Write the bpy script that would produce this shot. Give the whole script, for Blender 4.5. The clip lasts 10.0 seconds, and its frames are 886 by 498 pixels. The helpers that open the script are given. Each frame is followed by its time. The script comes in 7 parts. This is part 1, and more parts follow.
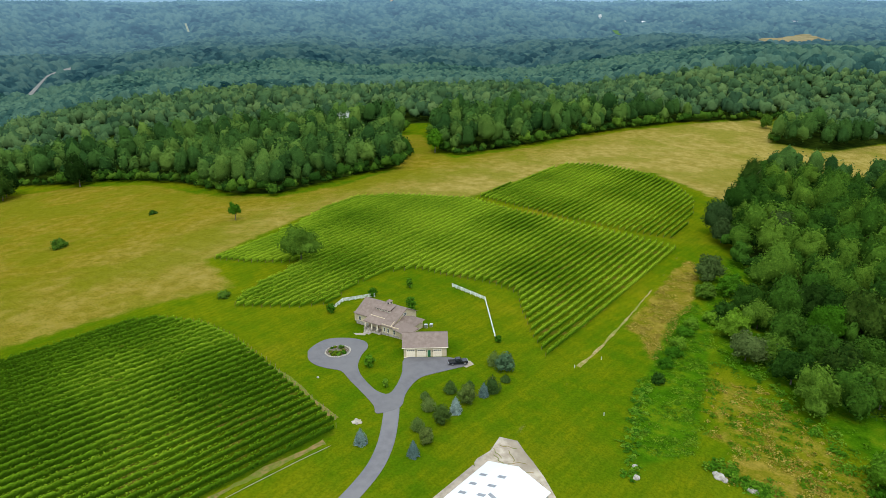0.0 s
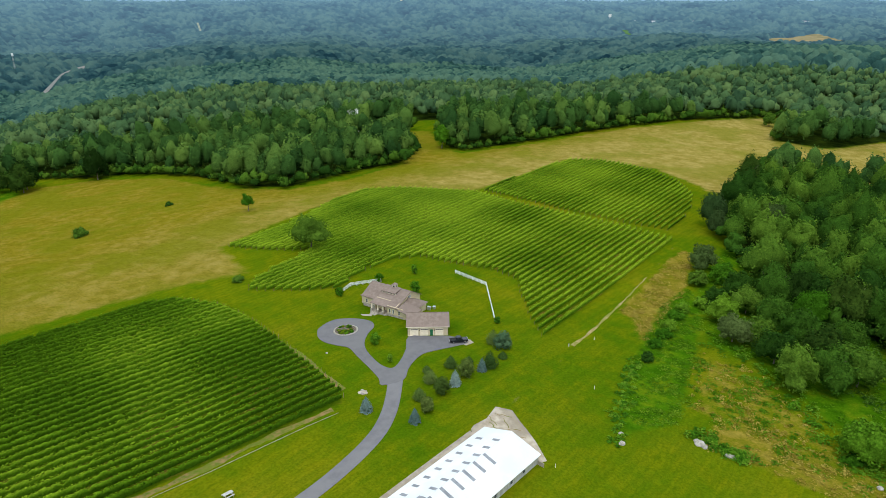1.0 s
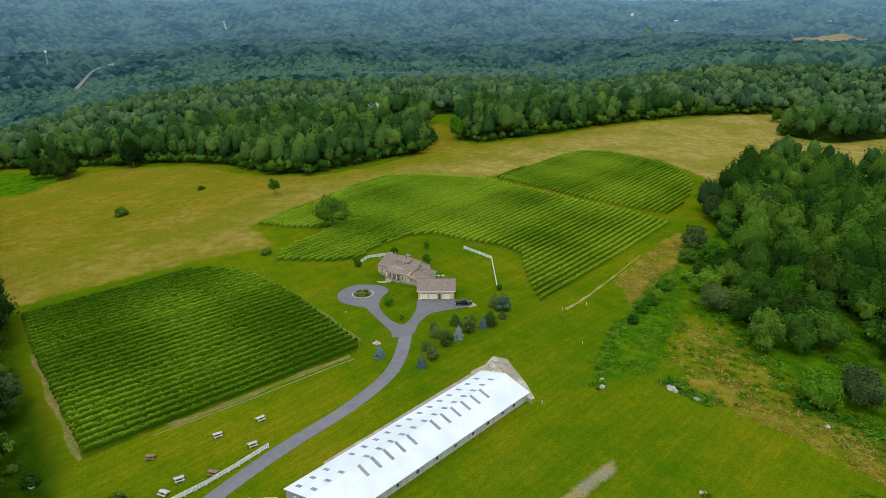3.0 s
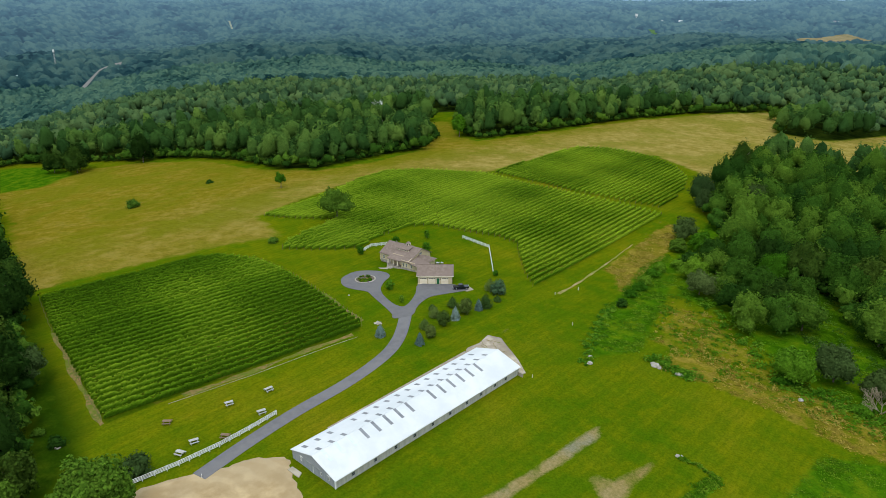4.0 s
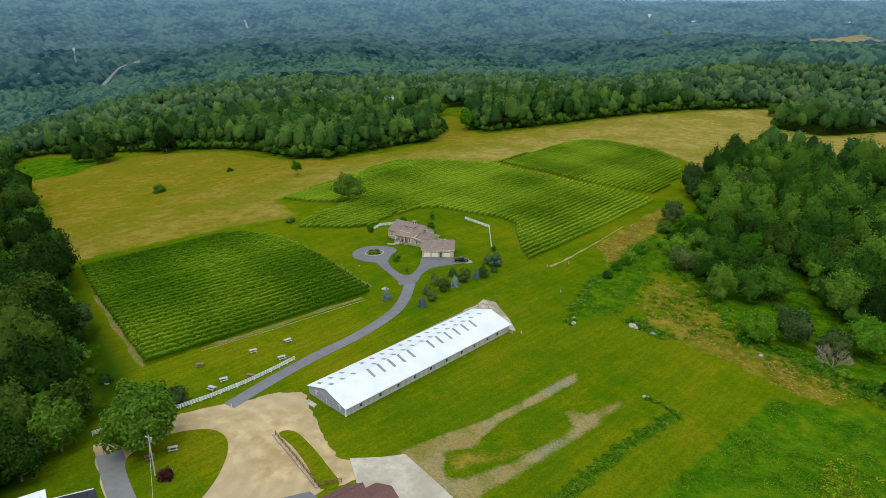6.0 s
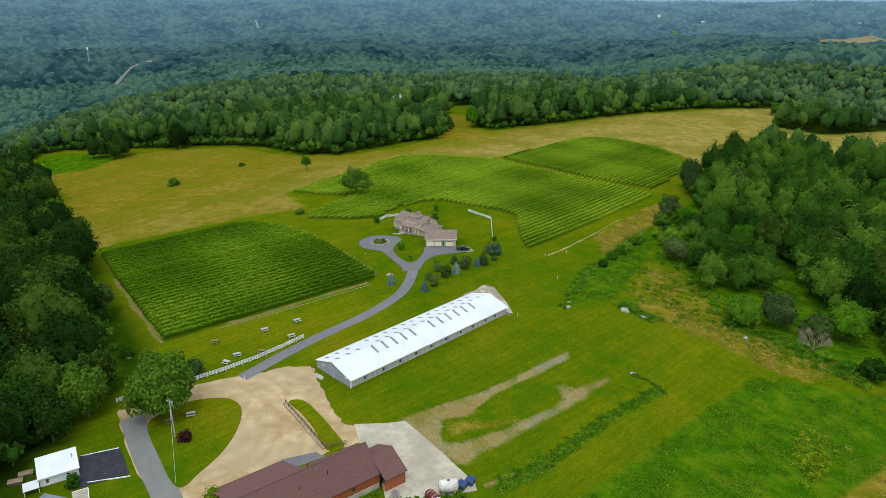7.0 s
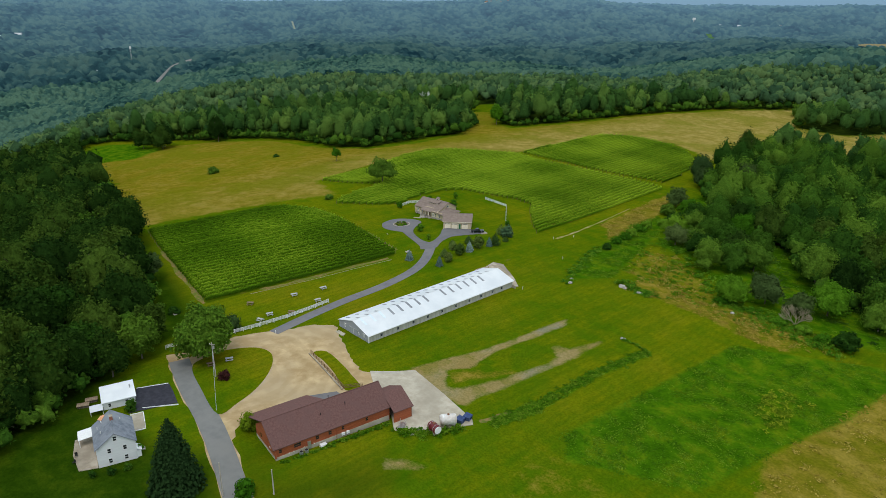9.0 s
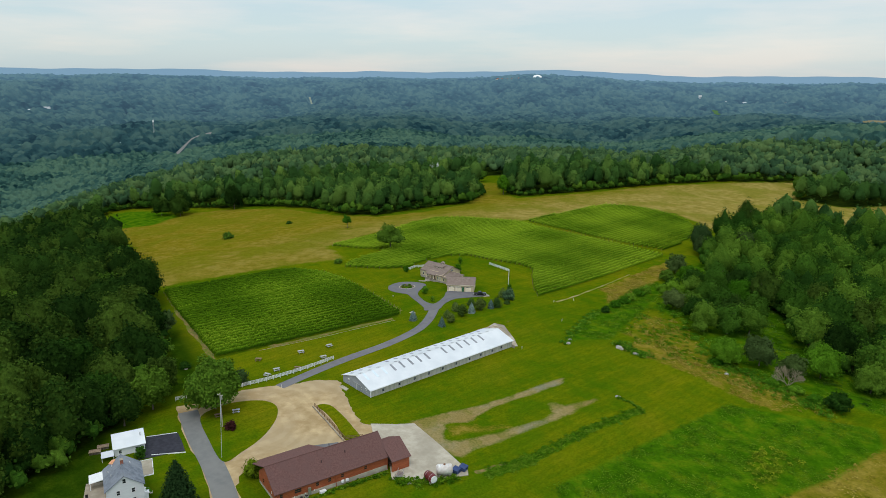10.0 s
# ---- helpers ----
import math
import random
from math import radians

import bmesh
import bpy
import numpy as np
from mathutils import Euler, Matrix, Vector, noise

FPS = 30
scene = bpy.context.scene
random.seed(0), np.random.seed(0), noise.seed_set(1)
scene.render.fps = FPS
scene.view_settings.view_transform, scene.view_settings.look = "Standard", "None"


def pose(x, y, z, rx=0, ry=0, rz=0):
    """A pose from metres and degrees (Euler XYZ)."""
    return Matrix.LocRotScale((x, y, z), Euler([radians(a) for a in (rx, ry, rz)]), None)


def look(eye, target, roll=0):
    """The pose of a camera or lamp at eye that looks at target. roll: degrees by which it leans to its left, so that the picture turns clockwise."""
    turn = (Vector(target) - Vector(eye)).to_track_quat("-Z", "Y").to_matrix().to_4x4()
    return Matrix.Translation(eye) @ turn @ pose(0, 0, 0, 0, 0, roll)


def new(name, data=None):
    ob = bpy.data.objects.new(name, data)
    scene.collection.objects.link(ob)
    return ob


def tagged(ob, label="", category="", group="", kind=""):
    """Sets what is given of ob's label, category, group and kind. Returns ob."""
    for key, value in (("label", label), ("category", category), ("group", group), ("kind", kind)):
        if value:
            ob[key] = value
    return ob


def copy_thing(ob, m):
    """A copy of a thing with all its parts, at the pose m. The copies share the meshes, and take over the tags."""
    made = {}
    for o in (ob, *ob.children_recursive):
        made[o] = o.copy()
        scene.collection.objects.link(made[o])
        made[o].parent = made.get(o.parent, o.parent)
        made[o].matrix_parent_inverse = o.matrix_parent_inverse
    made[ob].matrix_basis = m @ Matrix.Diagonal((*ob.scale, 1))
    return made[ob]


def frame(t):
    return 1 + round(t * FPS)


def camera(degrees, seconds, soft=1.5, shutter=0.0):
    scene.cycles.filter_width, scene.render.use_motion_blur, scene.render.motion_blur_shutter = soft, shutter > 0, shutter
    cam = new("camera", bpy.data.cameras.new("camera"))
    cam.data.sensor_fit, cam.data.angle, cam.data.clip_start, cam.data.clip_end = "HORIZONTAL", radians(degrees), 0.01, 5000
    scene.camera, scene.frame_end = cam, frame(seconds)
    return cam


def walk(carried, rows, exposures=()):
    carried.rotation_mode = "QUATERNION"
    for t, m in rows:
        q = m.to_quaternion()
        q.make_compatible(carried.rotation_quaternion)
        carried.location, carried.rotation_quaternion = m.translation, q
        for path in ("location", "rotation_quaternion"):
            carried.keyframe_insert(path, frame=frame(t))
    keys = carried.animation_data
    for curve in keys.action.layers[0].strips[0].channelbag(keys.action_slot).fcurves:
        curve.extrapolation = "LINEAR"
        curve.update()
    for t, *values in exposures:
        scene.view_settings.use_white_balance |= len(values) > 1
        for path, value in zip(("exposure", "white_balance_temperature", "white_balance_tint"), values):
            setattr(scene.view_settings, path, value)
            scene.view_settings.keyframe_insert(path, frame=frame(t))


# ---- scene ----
cam = camera(65.5, 10.0, soft=0.8)
METRES, EYE, TILT, LEAN, TURN = 132.8, 100.0, 0.0, -1.8, 35.6
ROWS = [
    (0.0, 0.0000, 0.0000, 0.0000, -0.73, -20.39, 1.96),
    (0.5, 0.0073, -0.0500, -0.0003, -0.35, -20.39, 1.94),
    (1.0, 0.0154, -0.0996, -0.0011, 0.09, -20.39, 1.92),
    (1.5, 0.0234, -0.1498, -0.0013, 0.57, -20.41, 1.92),
    (2.0, 0.0322, -0.1995, -0.0022, 1.03, -20.40, 1.91),
    (2.5, 0.0410, -0.2501, -0.0027, 1.54, -20.40, 1.90),
    (4.0, 0.0691, -0.3989, -0.0060, 2.30, -20.37, 1.82),
    (4.5, 0.0780, -0.4482, -0.0077, 2.50, -20.35, 1.77),
    (5.0, 0.0875, -0.4984, -0.0086, 2.76, -20.34, 1.78),
    (5.5, 0.0971, -0.5478, -0.0098, 3.05, -20.33, 1.77),
    (7.0, 0.1332, -0.6965, -0.0120, 4.19, -20.27, 1.71),
    (7.5, 0.1467, -0.7453, -0.0125, 4.60, -20.22, 1.67),
    (8.0, 0.1614, -0.7933, -0.0135, 5.28, -20.17, 1.62),
    (8.5, 0.1780, -0.8397, -0.0147, 5.99, -20.10, 1.56),
    (9.0, 0.1960, -0.8838, -0.0154, 6.92, -20.03, 1.49),
    (9.1, 0.1996, -0.8925, -0.0161, 7.06, -19.90, 1.47),
    (9.2, 0.2032, -0.9011, -0.0168, 7.20, -19.17, 1.46),
    (9.3, 0.2067, -0.9098, -0.0175, 7.33, -18.30, 1.44),
    (9.4, 0.2103, -0.9184, -0.0182, 7.47, -17.00, 1.43),
    (9.5, 0.2139, -0.9271, -0.0189, 7.61, -15.54, 1.41),
    (9.6, 0.2179, -0.9353, -0.0187, 7.68, -14.85, 1.39),
    (9.7, 0.2219, -0.9435, -0.0185, 7.76, -14.50, 1.37),
    (9.8, 0.2259, -0.9517, -0.0182, 7.83, -14.25, 1.36),
    (9.9, 0.2299, -0.9599, -0.0180, 7.91, -14.17, 1.34),
    (10.0, 0.2339, -0.9681, -0.0178, 7.98, -14.11, 1.32),
]
walk(cam, [(t, pose(0, 0, EYE, TILT, LEAN, TURN) @ pose(METRES * x, METRES * y, METRES * z, 90 + pitch, roll, yaw)) for t, x, y, z, yaw, pitch, roll in ROWS],
     exposures=[(0.0, 0.32), (2.0, 0.05), (2.7, 0.0), (5.5, -0.01), (7.5, 0.02), (9.0, -0.22), (10.0, -0.24)])

# ---- sky and sun: an overcast afternoon ----
SUN_ELEV, SUN_AZ = 64.0, 150.0
world = bpy.data.worlds.new("overcast_sky")
scene.world = world
world.use_nodes = True
wt = world.node_tree
wt.nodes.clear()


def wnode(kind, **kw):
    n = wt.nodes.new(kind)
    for k, v in kw.items():
        n.inputs[k].default_value = v
    return n


w_out = wnode("ShaderNodeOutputWorld")
w_sky = wt.nodes.new("ShaderNodeTexSky")
w_sky.sky_type = "NISHITA"
w_sky.sun_disc = False
w_sky.sun_elevation, w_sky.sun_rotation = radians(SUN_ELEV), radians(SUN_AZ)
w_coord = wnode("ShaderNodeTexCoord")
w_map = wnode("ShaderNodeMapping")
w_map.inputs["Scale"].default_value = (1.2, 1.2, 9.0)
w_noise = wnode("ShaderNodeTexNoise", Scale=2.2, Detail=6.0, Roughness=0.55)
w_ramp = wt.nodes.new("ShaderNodeValToRGB")
w_ramp.color_ramp.elements[0].position, w_ramp.color_ramp.elements[0].color = 0.42, (0.56, 0.69, 0.74, 1)
w_ramp.color_ramp.elements[1].position, w_ramp.color_ramp.elements[1].color = 0.66, (0.80, 0.78, 0.76, 1)
w_bg1 = wnode("ShaderNodeBackground", Strength=0.05)
w_bg2 = wnode("ShaderNodeBackground", Strength=0.90)
# an overcast sky is brightest overhead
w_sep = wnode("ShaderNodeSeparateXYZ")
w_rise = wnode("ShaderNodeMapRange")
for _k, _v in zip(("From Min", "From Max", "To Min", "To Max"), (0.08, 1.0, 0.86, 1.80)):
    w_rise.inputs[_k].default_value = _v
wt.links.new(w_coord.outputs["Generated"], w_sep.inputs[0])
wt.links.new(w_sep.outputs["Z"], w_rise.inputs["Value"])
wt.links.new(w_rise.outputs[0], w_bg2.inputs["Strength"])
w_add = wnode("ShaderNodeAddShader")
for a, b in ((w_coord.outputs["Generated"], w_map.inputs["Vector"]), (w_map.outputs[0], w_noise.inputs["Vector"]),
             (w_noise.outputs["Fac"], w_ramp.inputs["Fac"]), (w_sky.outputs[0], w_bg1.inputs["Color"]),
             (w_ramp.outputs[0], w_bg2.inputs["Color"]), (w_bg1.outputs[0], w_add.inputs[0]),
             (w_bg2.outputs[0], w_add.inputs[1]), (w_add.outputs[0], w_out.inputs["Surface"])):
    wt.links.new(a, b)
sun_data = bpy.data.lights.new("sun", "SUN")
sun_data.energy, sun_data.angle, sun_data.color = 1.0, radians(14), (1.0, 0.94, 0.84)
sun = new("sun", sun_data)
_az, _el = radians(SUN_AZ), radians(SUN_ELEV)
sun.matrix_world = look((math.sin(_az) * math.cos(_el) * 400, math.cos(_az) * math.cos(_el) * 400, math.sin(_el) * 400), (0, 0, 0))

# ---- materials ----


def principled(name, rough=0.8, spec=0.3, metal=0.0):
    m = bpy.data.materials.new(name)
    m.use_nodes = True
    b = m.node_tree.nodes["Principled BSDF"]
    b.inputs["Roughness"].default_value = rough
    b.inputs["Specular IOR Level"].default_value = spec
    b.inputs["Metallic"].default_value = metal
    return m, m.node_tree, b


def nd(t, kind, **kw):
    n = t.nodes.new(kind)
    for k, v in kw.items():
        n.inputs[k.replace("_", " ")].default_value = v
    return n


def coords(t, scale=(1, 1, 1), kind="Object"):
    c = t.nodes.new("ShaderNodeTexCoord")
    m = t.nodes.new("ShaderNodeMapping")
    m.inputs["Scale"].default_value = scale
    t.links.new(c.outputs[kind], m.inputs["Vector"])
    return m.outputs[0]


def noise_tex(t, vec, scale, detail=4.0, rough=0.55):
    n = nd(t, "ShaderNodeTexNoise", Scale=scale, Detail=detail, Roughness=rough)
    t.links.new(vec, n.inputs["Vector"])
    return n.outputs["Fac"]


def ramp(t, fac, stops):
    r = t.nodes.new("ShaderNodeValToRGB")
    el = r.color_ramp.elements
    el[0].position, el[0].color = stops[0][0], (*stops[0][1], 1)
    el[1].position, el[1].color = stops[-1][0], (*stops[-1][1], 1)
    for p, c in stops[1:-1]:
        e = el.new(p)
        e.color = (*c, 1)
    t.links.new(fac, r.inputs["Fac"])
    return r.outputs["Color"]


def mixc(t, fac, a, b, mode="MIX"):
    m = t.nodes.new("ShaderNodeMix")
    m.data_type, m.blend_type = "RGBA", mode
    for sock, v in ((m.inputs[0], fac), (m.inputs[6], a), (m.inputs[7], b)):
        if hasattr(v, "is_linked"):
            t.links.new(v, sock)
        else:
            sock.default_value = v if not isinstance(v, tuple) else (*v, 1)
    return m.outputs[2]


def math_n(t, op, a, b=0.0, clamp=False):
    m = t.nodes.new("ShaderNodeMath")
    m.operation, m.use_clamp = op, clamp
    for sock, v in zip(m.inputs, (a, b)):
        if hasattr(v, "is_linked"):
            t.links.new(v, sock)
        else:
            sock.default_value = v
    return m.outputs[0]


def attr(t, name):
    a = t.nodes.new("ShaderNodeAttribute")
    a.attribute_name = name
    return a.outputs["Fac"]


def bump(t, b, height, strength=0.4, dist=0.1):
    n = nd(t, "ShaderNodeBump", Strength=strength, Distance=dist)
    t.links.new(height, n.inputs["Height"])
    t.links.new(n.outputs[0], b.inputs["Normal"])


def surface(name, c0, c1, scale, rough=0.8, spec=0.3, metal=0.0, bscale=None, bstr=0.3, bdist=0.02, stretch=(1, 1, 1), stain=None):
    """A two-tone weathered surface: large stains and a fine grain."""
    m, t, b = principled(name, rough, spec, metal)
    v = coords(t, stretch)
    col = ramp(t, noise_tex(t, v, scale, 6.0, 0.6), ((0.38, c0), (0.62, c1)))
    if stain:
        col = mixc(t, ramp(t, noise_tex(t, v, scale * 0.17, 5.0), ((0.44, (0, 0, 0)), (0.62, (0.75, 0.75, 0.75)))), col, stain)
    oi = t.nodes.new("ShaderNodeObjectInfo")
    k = math_n(t, "ADD", math_n(t, "MULTIPLY", oi.outputs["Random"], 0.16), 0.92)
    col = mixc(t, 1.0, col, k, "MULTIPLY")
    t.links.new(col, b.inputs["Base Color"])
    bump(t, b, noise_tex(t, v, bscale or scale * 5, 3.0), bstr, bdist)
    return m


def foliage(name, dark, mid, light, translucent=0.25, own=True, whole=0.86):
    m, t, b = principled(name, 0.9, 0.0)
    geo = t.nodes.new("ShaderNodeNewGeometry")
    oi = t.nodes.new("ShaderNodeObjectInfo")
    tree = math_n(t, "ADD", attr(t, "hue"), oi.outputs["Random"])
    tree = math_n(t, "FRACT", tree) if own is True else attr(t, "hue")
    share = {True: whole, None: 0.74, False: 1.0}[own]
    f = math_n(t, "ADD", math_n(t, "MULTIPLY", tree, share), math_n(t, "MULTIPLY", geo.outputs["Random Per Island"], 1.0 - share))
    col = ramp(t, f, ((0.12, dark), (0.5, mid), (0.9, light)))
    grain = noise_tex(t, coords(t), 1.7, 3.0, 0.7)
    col = mixc(t, 1.0, col, ramp(t, grain, ((0.34, (0.55, 0.57, 0.53)), (0.66, (1.12, 1.10, 1.05)))), "MULTIPLY")
    t.links.new(col, b.inputs["Base Color"])
    tr = nd(t, "ShaderNodeBsdfTranslucent")
    t.links.new(col, tr.inputs["Color"])
    mx = t.nodes.new("ShaderNodeMixShader")
    mx.inputs[0].default_value = translucent
    t.links.new(b.outputs[0], mx.inputs[1])
    t.links.new(tr.outputs[0], mx.inputs[2])
    t.links.new(mx.outputs[0], t.nodes["Material Output"].inputs["Surface"])
    return m


M_LEAF = foliage("broad_leaf", (0.022, 0.066, 0.010), (0.050, 0.130, 0.014), (0.122, 0.228, 0.024), whole=0.74)
M_MAPLE = foliage("maple_leaf", (0.040, 0.105, 0.010), (0.076, 0.170, 0.016), (0.140, 0.255, 0.026), whole=0.6)
# a darker leaf copy: the western wood's shade is put into its colour
M_SHADELEAF = foliage("shade_dark_leaf", (0.011, 0.032, 0.006), (0.024, 0.060, 0.009), (0.066, 0.118, 0.016), 0.15, whole=0.70)
M_LEAF_EDGE = foliage("sunny_leaf", (0.044, 0.142, 0.008), (0.082, 0.220, 0.012), (0.158, 0.298, 0.022))
M_GREYLEAF = foliage("willow_leaf", (0.052, 0.092, 0.024), (0.085, 0.138, 0.036), (0.150, 0.205, 0.062))
# ridge and back leaves: distance haze put into the colour as extra blue
M_RIDGE = foliage("ridge_hazed_leaf", (0.026, 0.074, 0.018), (0.058, 0.136, 0.028), (0.130, 0.226, 0.042), 0.2, True, 0.72)
M_BACK = foliage("back_hazed_leaf", (0.036, 0.084, 0.040), (0.072, 0.146, 0.058), (0.128, 0.210, 0.074), 0.2, True, 0.80)
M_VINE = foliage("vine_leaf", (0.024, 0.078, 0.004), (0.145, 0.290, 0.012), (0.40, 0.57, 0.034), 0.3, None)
M_PINE = foliage("grey_needle", (0.075, 0.140, 0.070), (0.120, 0.200, 0.100), (0.20, 0.28, 0.15), 0.1)
M_FIR = foliage("dark_needle", (0.018, 0.042, 0.014), (0.034, 0.072, 0.020), (0.062, 0.105, 0.030), 0.1)
M_YOUNGFIR = foliage("green_needle", (0.040, 0.082, 0.018), (0.078, 0.140, 0.028), (0.150, 0.205, 0.050), 0.1)
M_SPRUCE = foliage("blue_needle", (0.090, 0.150, 0.140), (0.165, 0.240, 0.225), (0.27, 0.35, 0.33), 0.1)
M_JUNIPER = foliage("olive_needle", (0.045, 0.085, 0.016), (0.085, 0.135, 0.026), (0.19, 0.21, 0.060), 0.1)
M_WEED = foliage("tall_weed", (0.055, 0.150, 0.006), (0.090, 0.212, 0.009), (0.165, 0.275, 0.018), 0.3)
M_PURPLE = foliage("plum_leaf", (0.020, 0.008, 0.010), (0.045, 0.015, 0.016), (0.08, 0.03, 0.025), 0.1)
M_YELLOWGREEN = foliage("lime_leaf", (0.10, 0.17, 0.01), (0.18, 0.26, 0.015), (0.30, 0.36, 0.02))
M_STRAW = foliage("straw_stalk", (0.25, 0.195, 0.028), (0.35, 0.275, 0.048), (0.46, 0.365, 0.085))
# valley leaves: the blue-green stands for haze, painted into the base colour
M_FARLEAF = foliage("far_hazed_leaf", (0.007, 0.028, 0.030), (0.034, 0.086, 0.076), (0.078, 0.148, 0.106), 0.0, False)
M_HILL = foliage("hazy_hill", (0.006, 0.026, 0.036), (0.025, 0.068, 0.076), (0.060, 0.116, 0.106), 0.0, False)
# haze over the hills is painted as a blue glow, stronger with distance
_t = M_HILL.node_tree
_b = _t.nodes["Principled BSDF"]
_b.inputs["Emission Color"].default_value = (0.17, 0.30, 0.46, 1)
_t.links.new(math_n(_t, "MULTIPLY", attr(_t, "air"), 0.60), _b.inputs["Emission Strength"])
# the ridge's haze is an added pale blue emission, no real source of light
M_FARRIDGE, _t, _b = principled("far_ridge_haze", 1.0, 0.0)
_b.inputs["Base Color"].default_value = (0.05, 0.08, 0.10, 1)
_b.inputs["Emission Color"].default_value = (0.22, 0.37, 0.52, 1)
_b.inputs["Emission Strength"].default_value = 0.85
M_BARK = surface("bark", (0.09, 0.07, 0.05), (0.20, 0.17, 0.13), 3.0, 0.9, 0.1, bstr=0.6, stretch=(1, 1, 0.2))
M_DEADWOOD = surface("dead_wood", (0.19, 0.16, 0.10), (0.31, 0.265, 0.175), 3.0, 0.9, 0.1, stretch=(1, 1, 0.2))
M_ASPHALT = surface("asphalt", (0.135, 0.130, 0.138), (0.158, 0.153, 0.160), 0.5, 0.9, 0.1, bscale=20, bstr=0.2, stain=(0.168, 0.163, 0.166))
M_ROAD = surface("worn_road", (0.158, 0.158, 0.152), (0.182, 0.181, 0.173), 0.5, 0.9, 0.1, bscale=16, bstr=0.2, stain=(0.196, 0.192, 0.180))
M_FRESH = surface("new_asphalt", (0.020, 0.020, 0.028), (0.036, 0.036, 0.048), 0.9, 0.85, 0.3, bscale=20, bstr=0.2)
M_GRAVEL = surface("pale_gravel", (0.335, 0.235, 0.118), (0.500, 0.375, 0.212), 0.22, 0.95, 0.05, bscale=6, bstr=0.5, stain=(0.385, 0.300, 0.185))
_g = M_GRAVEL.node_tree
_gb = _g.nodes["Principled BSDF"]
_old = _gb.inputs["Base Color"].links[0].from_socket
_w = nd(_g, "ShaderNodeTexWave", Scale=0.065, Distortion=9.0, Detail=6.0)
_w.wave_type, _w.rings_direction = "RINGS", "Z"
_m = _g.nodes.new("ShaderNodeMapping")
_m.inputs["Location"].default_value = (68, -6, 0)
_c = _g.nodes.new("ShaderNodeTexCoord")
_g.links.new(_c.outputs["Object"], _m.inputs["Vector"])
_g.links.new(_m.outputs[0], _w.inputs["Vector"])
_k = ramp(_g, _w.outputs["Fac"], ((0.25, (0.30, 0.30, 0.30)), (0.70, (0, 0, 0))))
_g.links.new(mixc(_g, _k, _old, (0.315, 0.225, 0.115)), _gb.inputs["Base Color"])
M_SOIL = surface("bare_soil", (0.10, 0.13, 0.02), (0.26, 0.165, 0.070), 0.9, 0.95, 0.05, bscale=6, bstr=0.5, stain=(0.105, 0.150, 0.012))
M_CONCRETE = surface("concrete", (0.355, 0.315, 0.245), (0.455, 0.410, 0.330), 0.45, 0.9, 0.1, bscale=8, stain=(0.29, 0.255, 0.195))
M_CRACKED = surface("weathered_slab", (0.29, 0.24, 0.18), (0.45, 0.39, 0.31), 0.5, 0.9, 0.2, bscale=6, stain=(0.24, 0.20, 0.15))

M_TRACK = surface("track_dirt", (0.17, 0.16, 0.03), (0.33, 0.25, 0.12), 0.8, 0.95, 0.05, bscale=6, stain=(0.14, 0.17, 0.02))
M_FARSTRAW = surface("far_straw", (0.17, 0.15, 0.08), (0.28, 0.23, 0.13), 0.03, 0.95, 0.0)
M_FARCUT = surface("far_cut", (0.20, 0.24, 0.20), (0.28, 0.31, 0.26), 0.03, 0.95, 0.0)
M_FARGRASS = surface("far_grass", (0.055, 0.12, 0.05), (0.08, 0.155, 0.06), 0.02, 0.95, 0.0)

# ---- the lie of the land ----


def smooth(a, b, x):
    k = np.clip((x - a) / (b - a), 0, 1)
    return k * k * (3 - 2 * k)


def land(x, y):
    """Height of the ground: a low hilltop with a knoll at the house, woods falling to a valley, and hills beyond."""
    x, y = np.asarray(x, float), np.asarray(y, float)
    u, v = x / 100, y / 100
    top = np.maximum(-2.976 - 1.654 * u - 2.461 * v - 1.947 * u * u - 1.478 * u * v - 0.068 * v * v, -80)
    top = top + 2.6 * np.exp(-((x + 97.4) ** 2 + (y - 139.8) ** 2) / (2 * 45 ** 2))
    d, b = np.hypot(x - 100, y + 85), np.degrees(np.arctan2(100 - x, y + 85))
    crest = np.interp(b, [11, 27, 61, 76], [1250, 1020, 960, 800])
    slope = np.tan(np.radians(np.interp(b, [11, 17, 22.5, 27, 52, 61, 68, 76], [3.8, 4.1, 5.0, 6.0, 6.0, 6.7, 7.9, 10.0])))
    k = d / crest
    fall = np.interp(k, [0, 0.7, 1.0, 1.15, 1.5, 2.1, 2.6, 3.2, 3.6, 4.2, 4.9, 6.5], [1.25, 1.15, 1.0, 1.0, 1.08, 0.93, 0.78, 0.54, 0.52, 0.28, 0.05, 0.0])
    fall = fall * (1 - smooth(3500, 4700, d)) + 0.02 * smooth(3500, 4700, d)
    far = 80 - d * slope * fall - np.maximum(d - 4880, 0) * 0.35
    roll = np.sin(x / 310 + 1.3) * np.cos(y / 270 + 0.4) + 0.6 * np.sin(x / 170 - y / 210 + 2) + 0.4 * np.sin(x / 95 + y / 120)
    far = far + roll * np.interp(d, [0, 1000, 1600, 3500, 4800], [0, 3, 14, 17, 6])
    far = far - 46 * smooth(3000, 4600, d) * (1 - 0.9 * np.exp(-((b - 36) / 6) ** 2))
    far = far + smooth(3800, 4800, d) * np.interp(b, [38, 50, 76], [0, 14, 24])
    w = smooth(0.62, 0.95, k)
    return top * (1 - w) + far * w


def land1(x, y):
    return float(land(x, y))


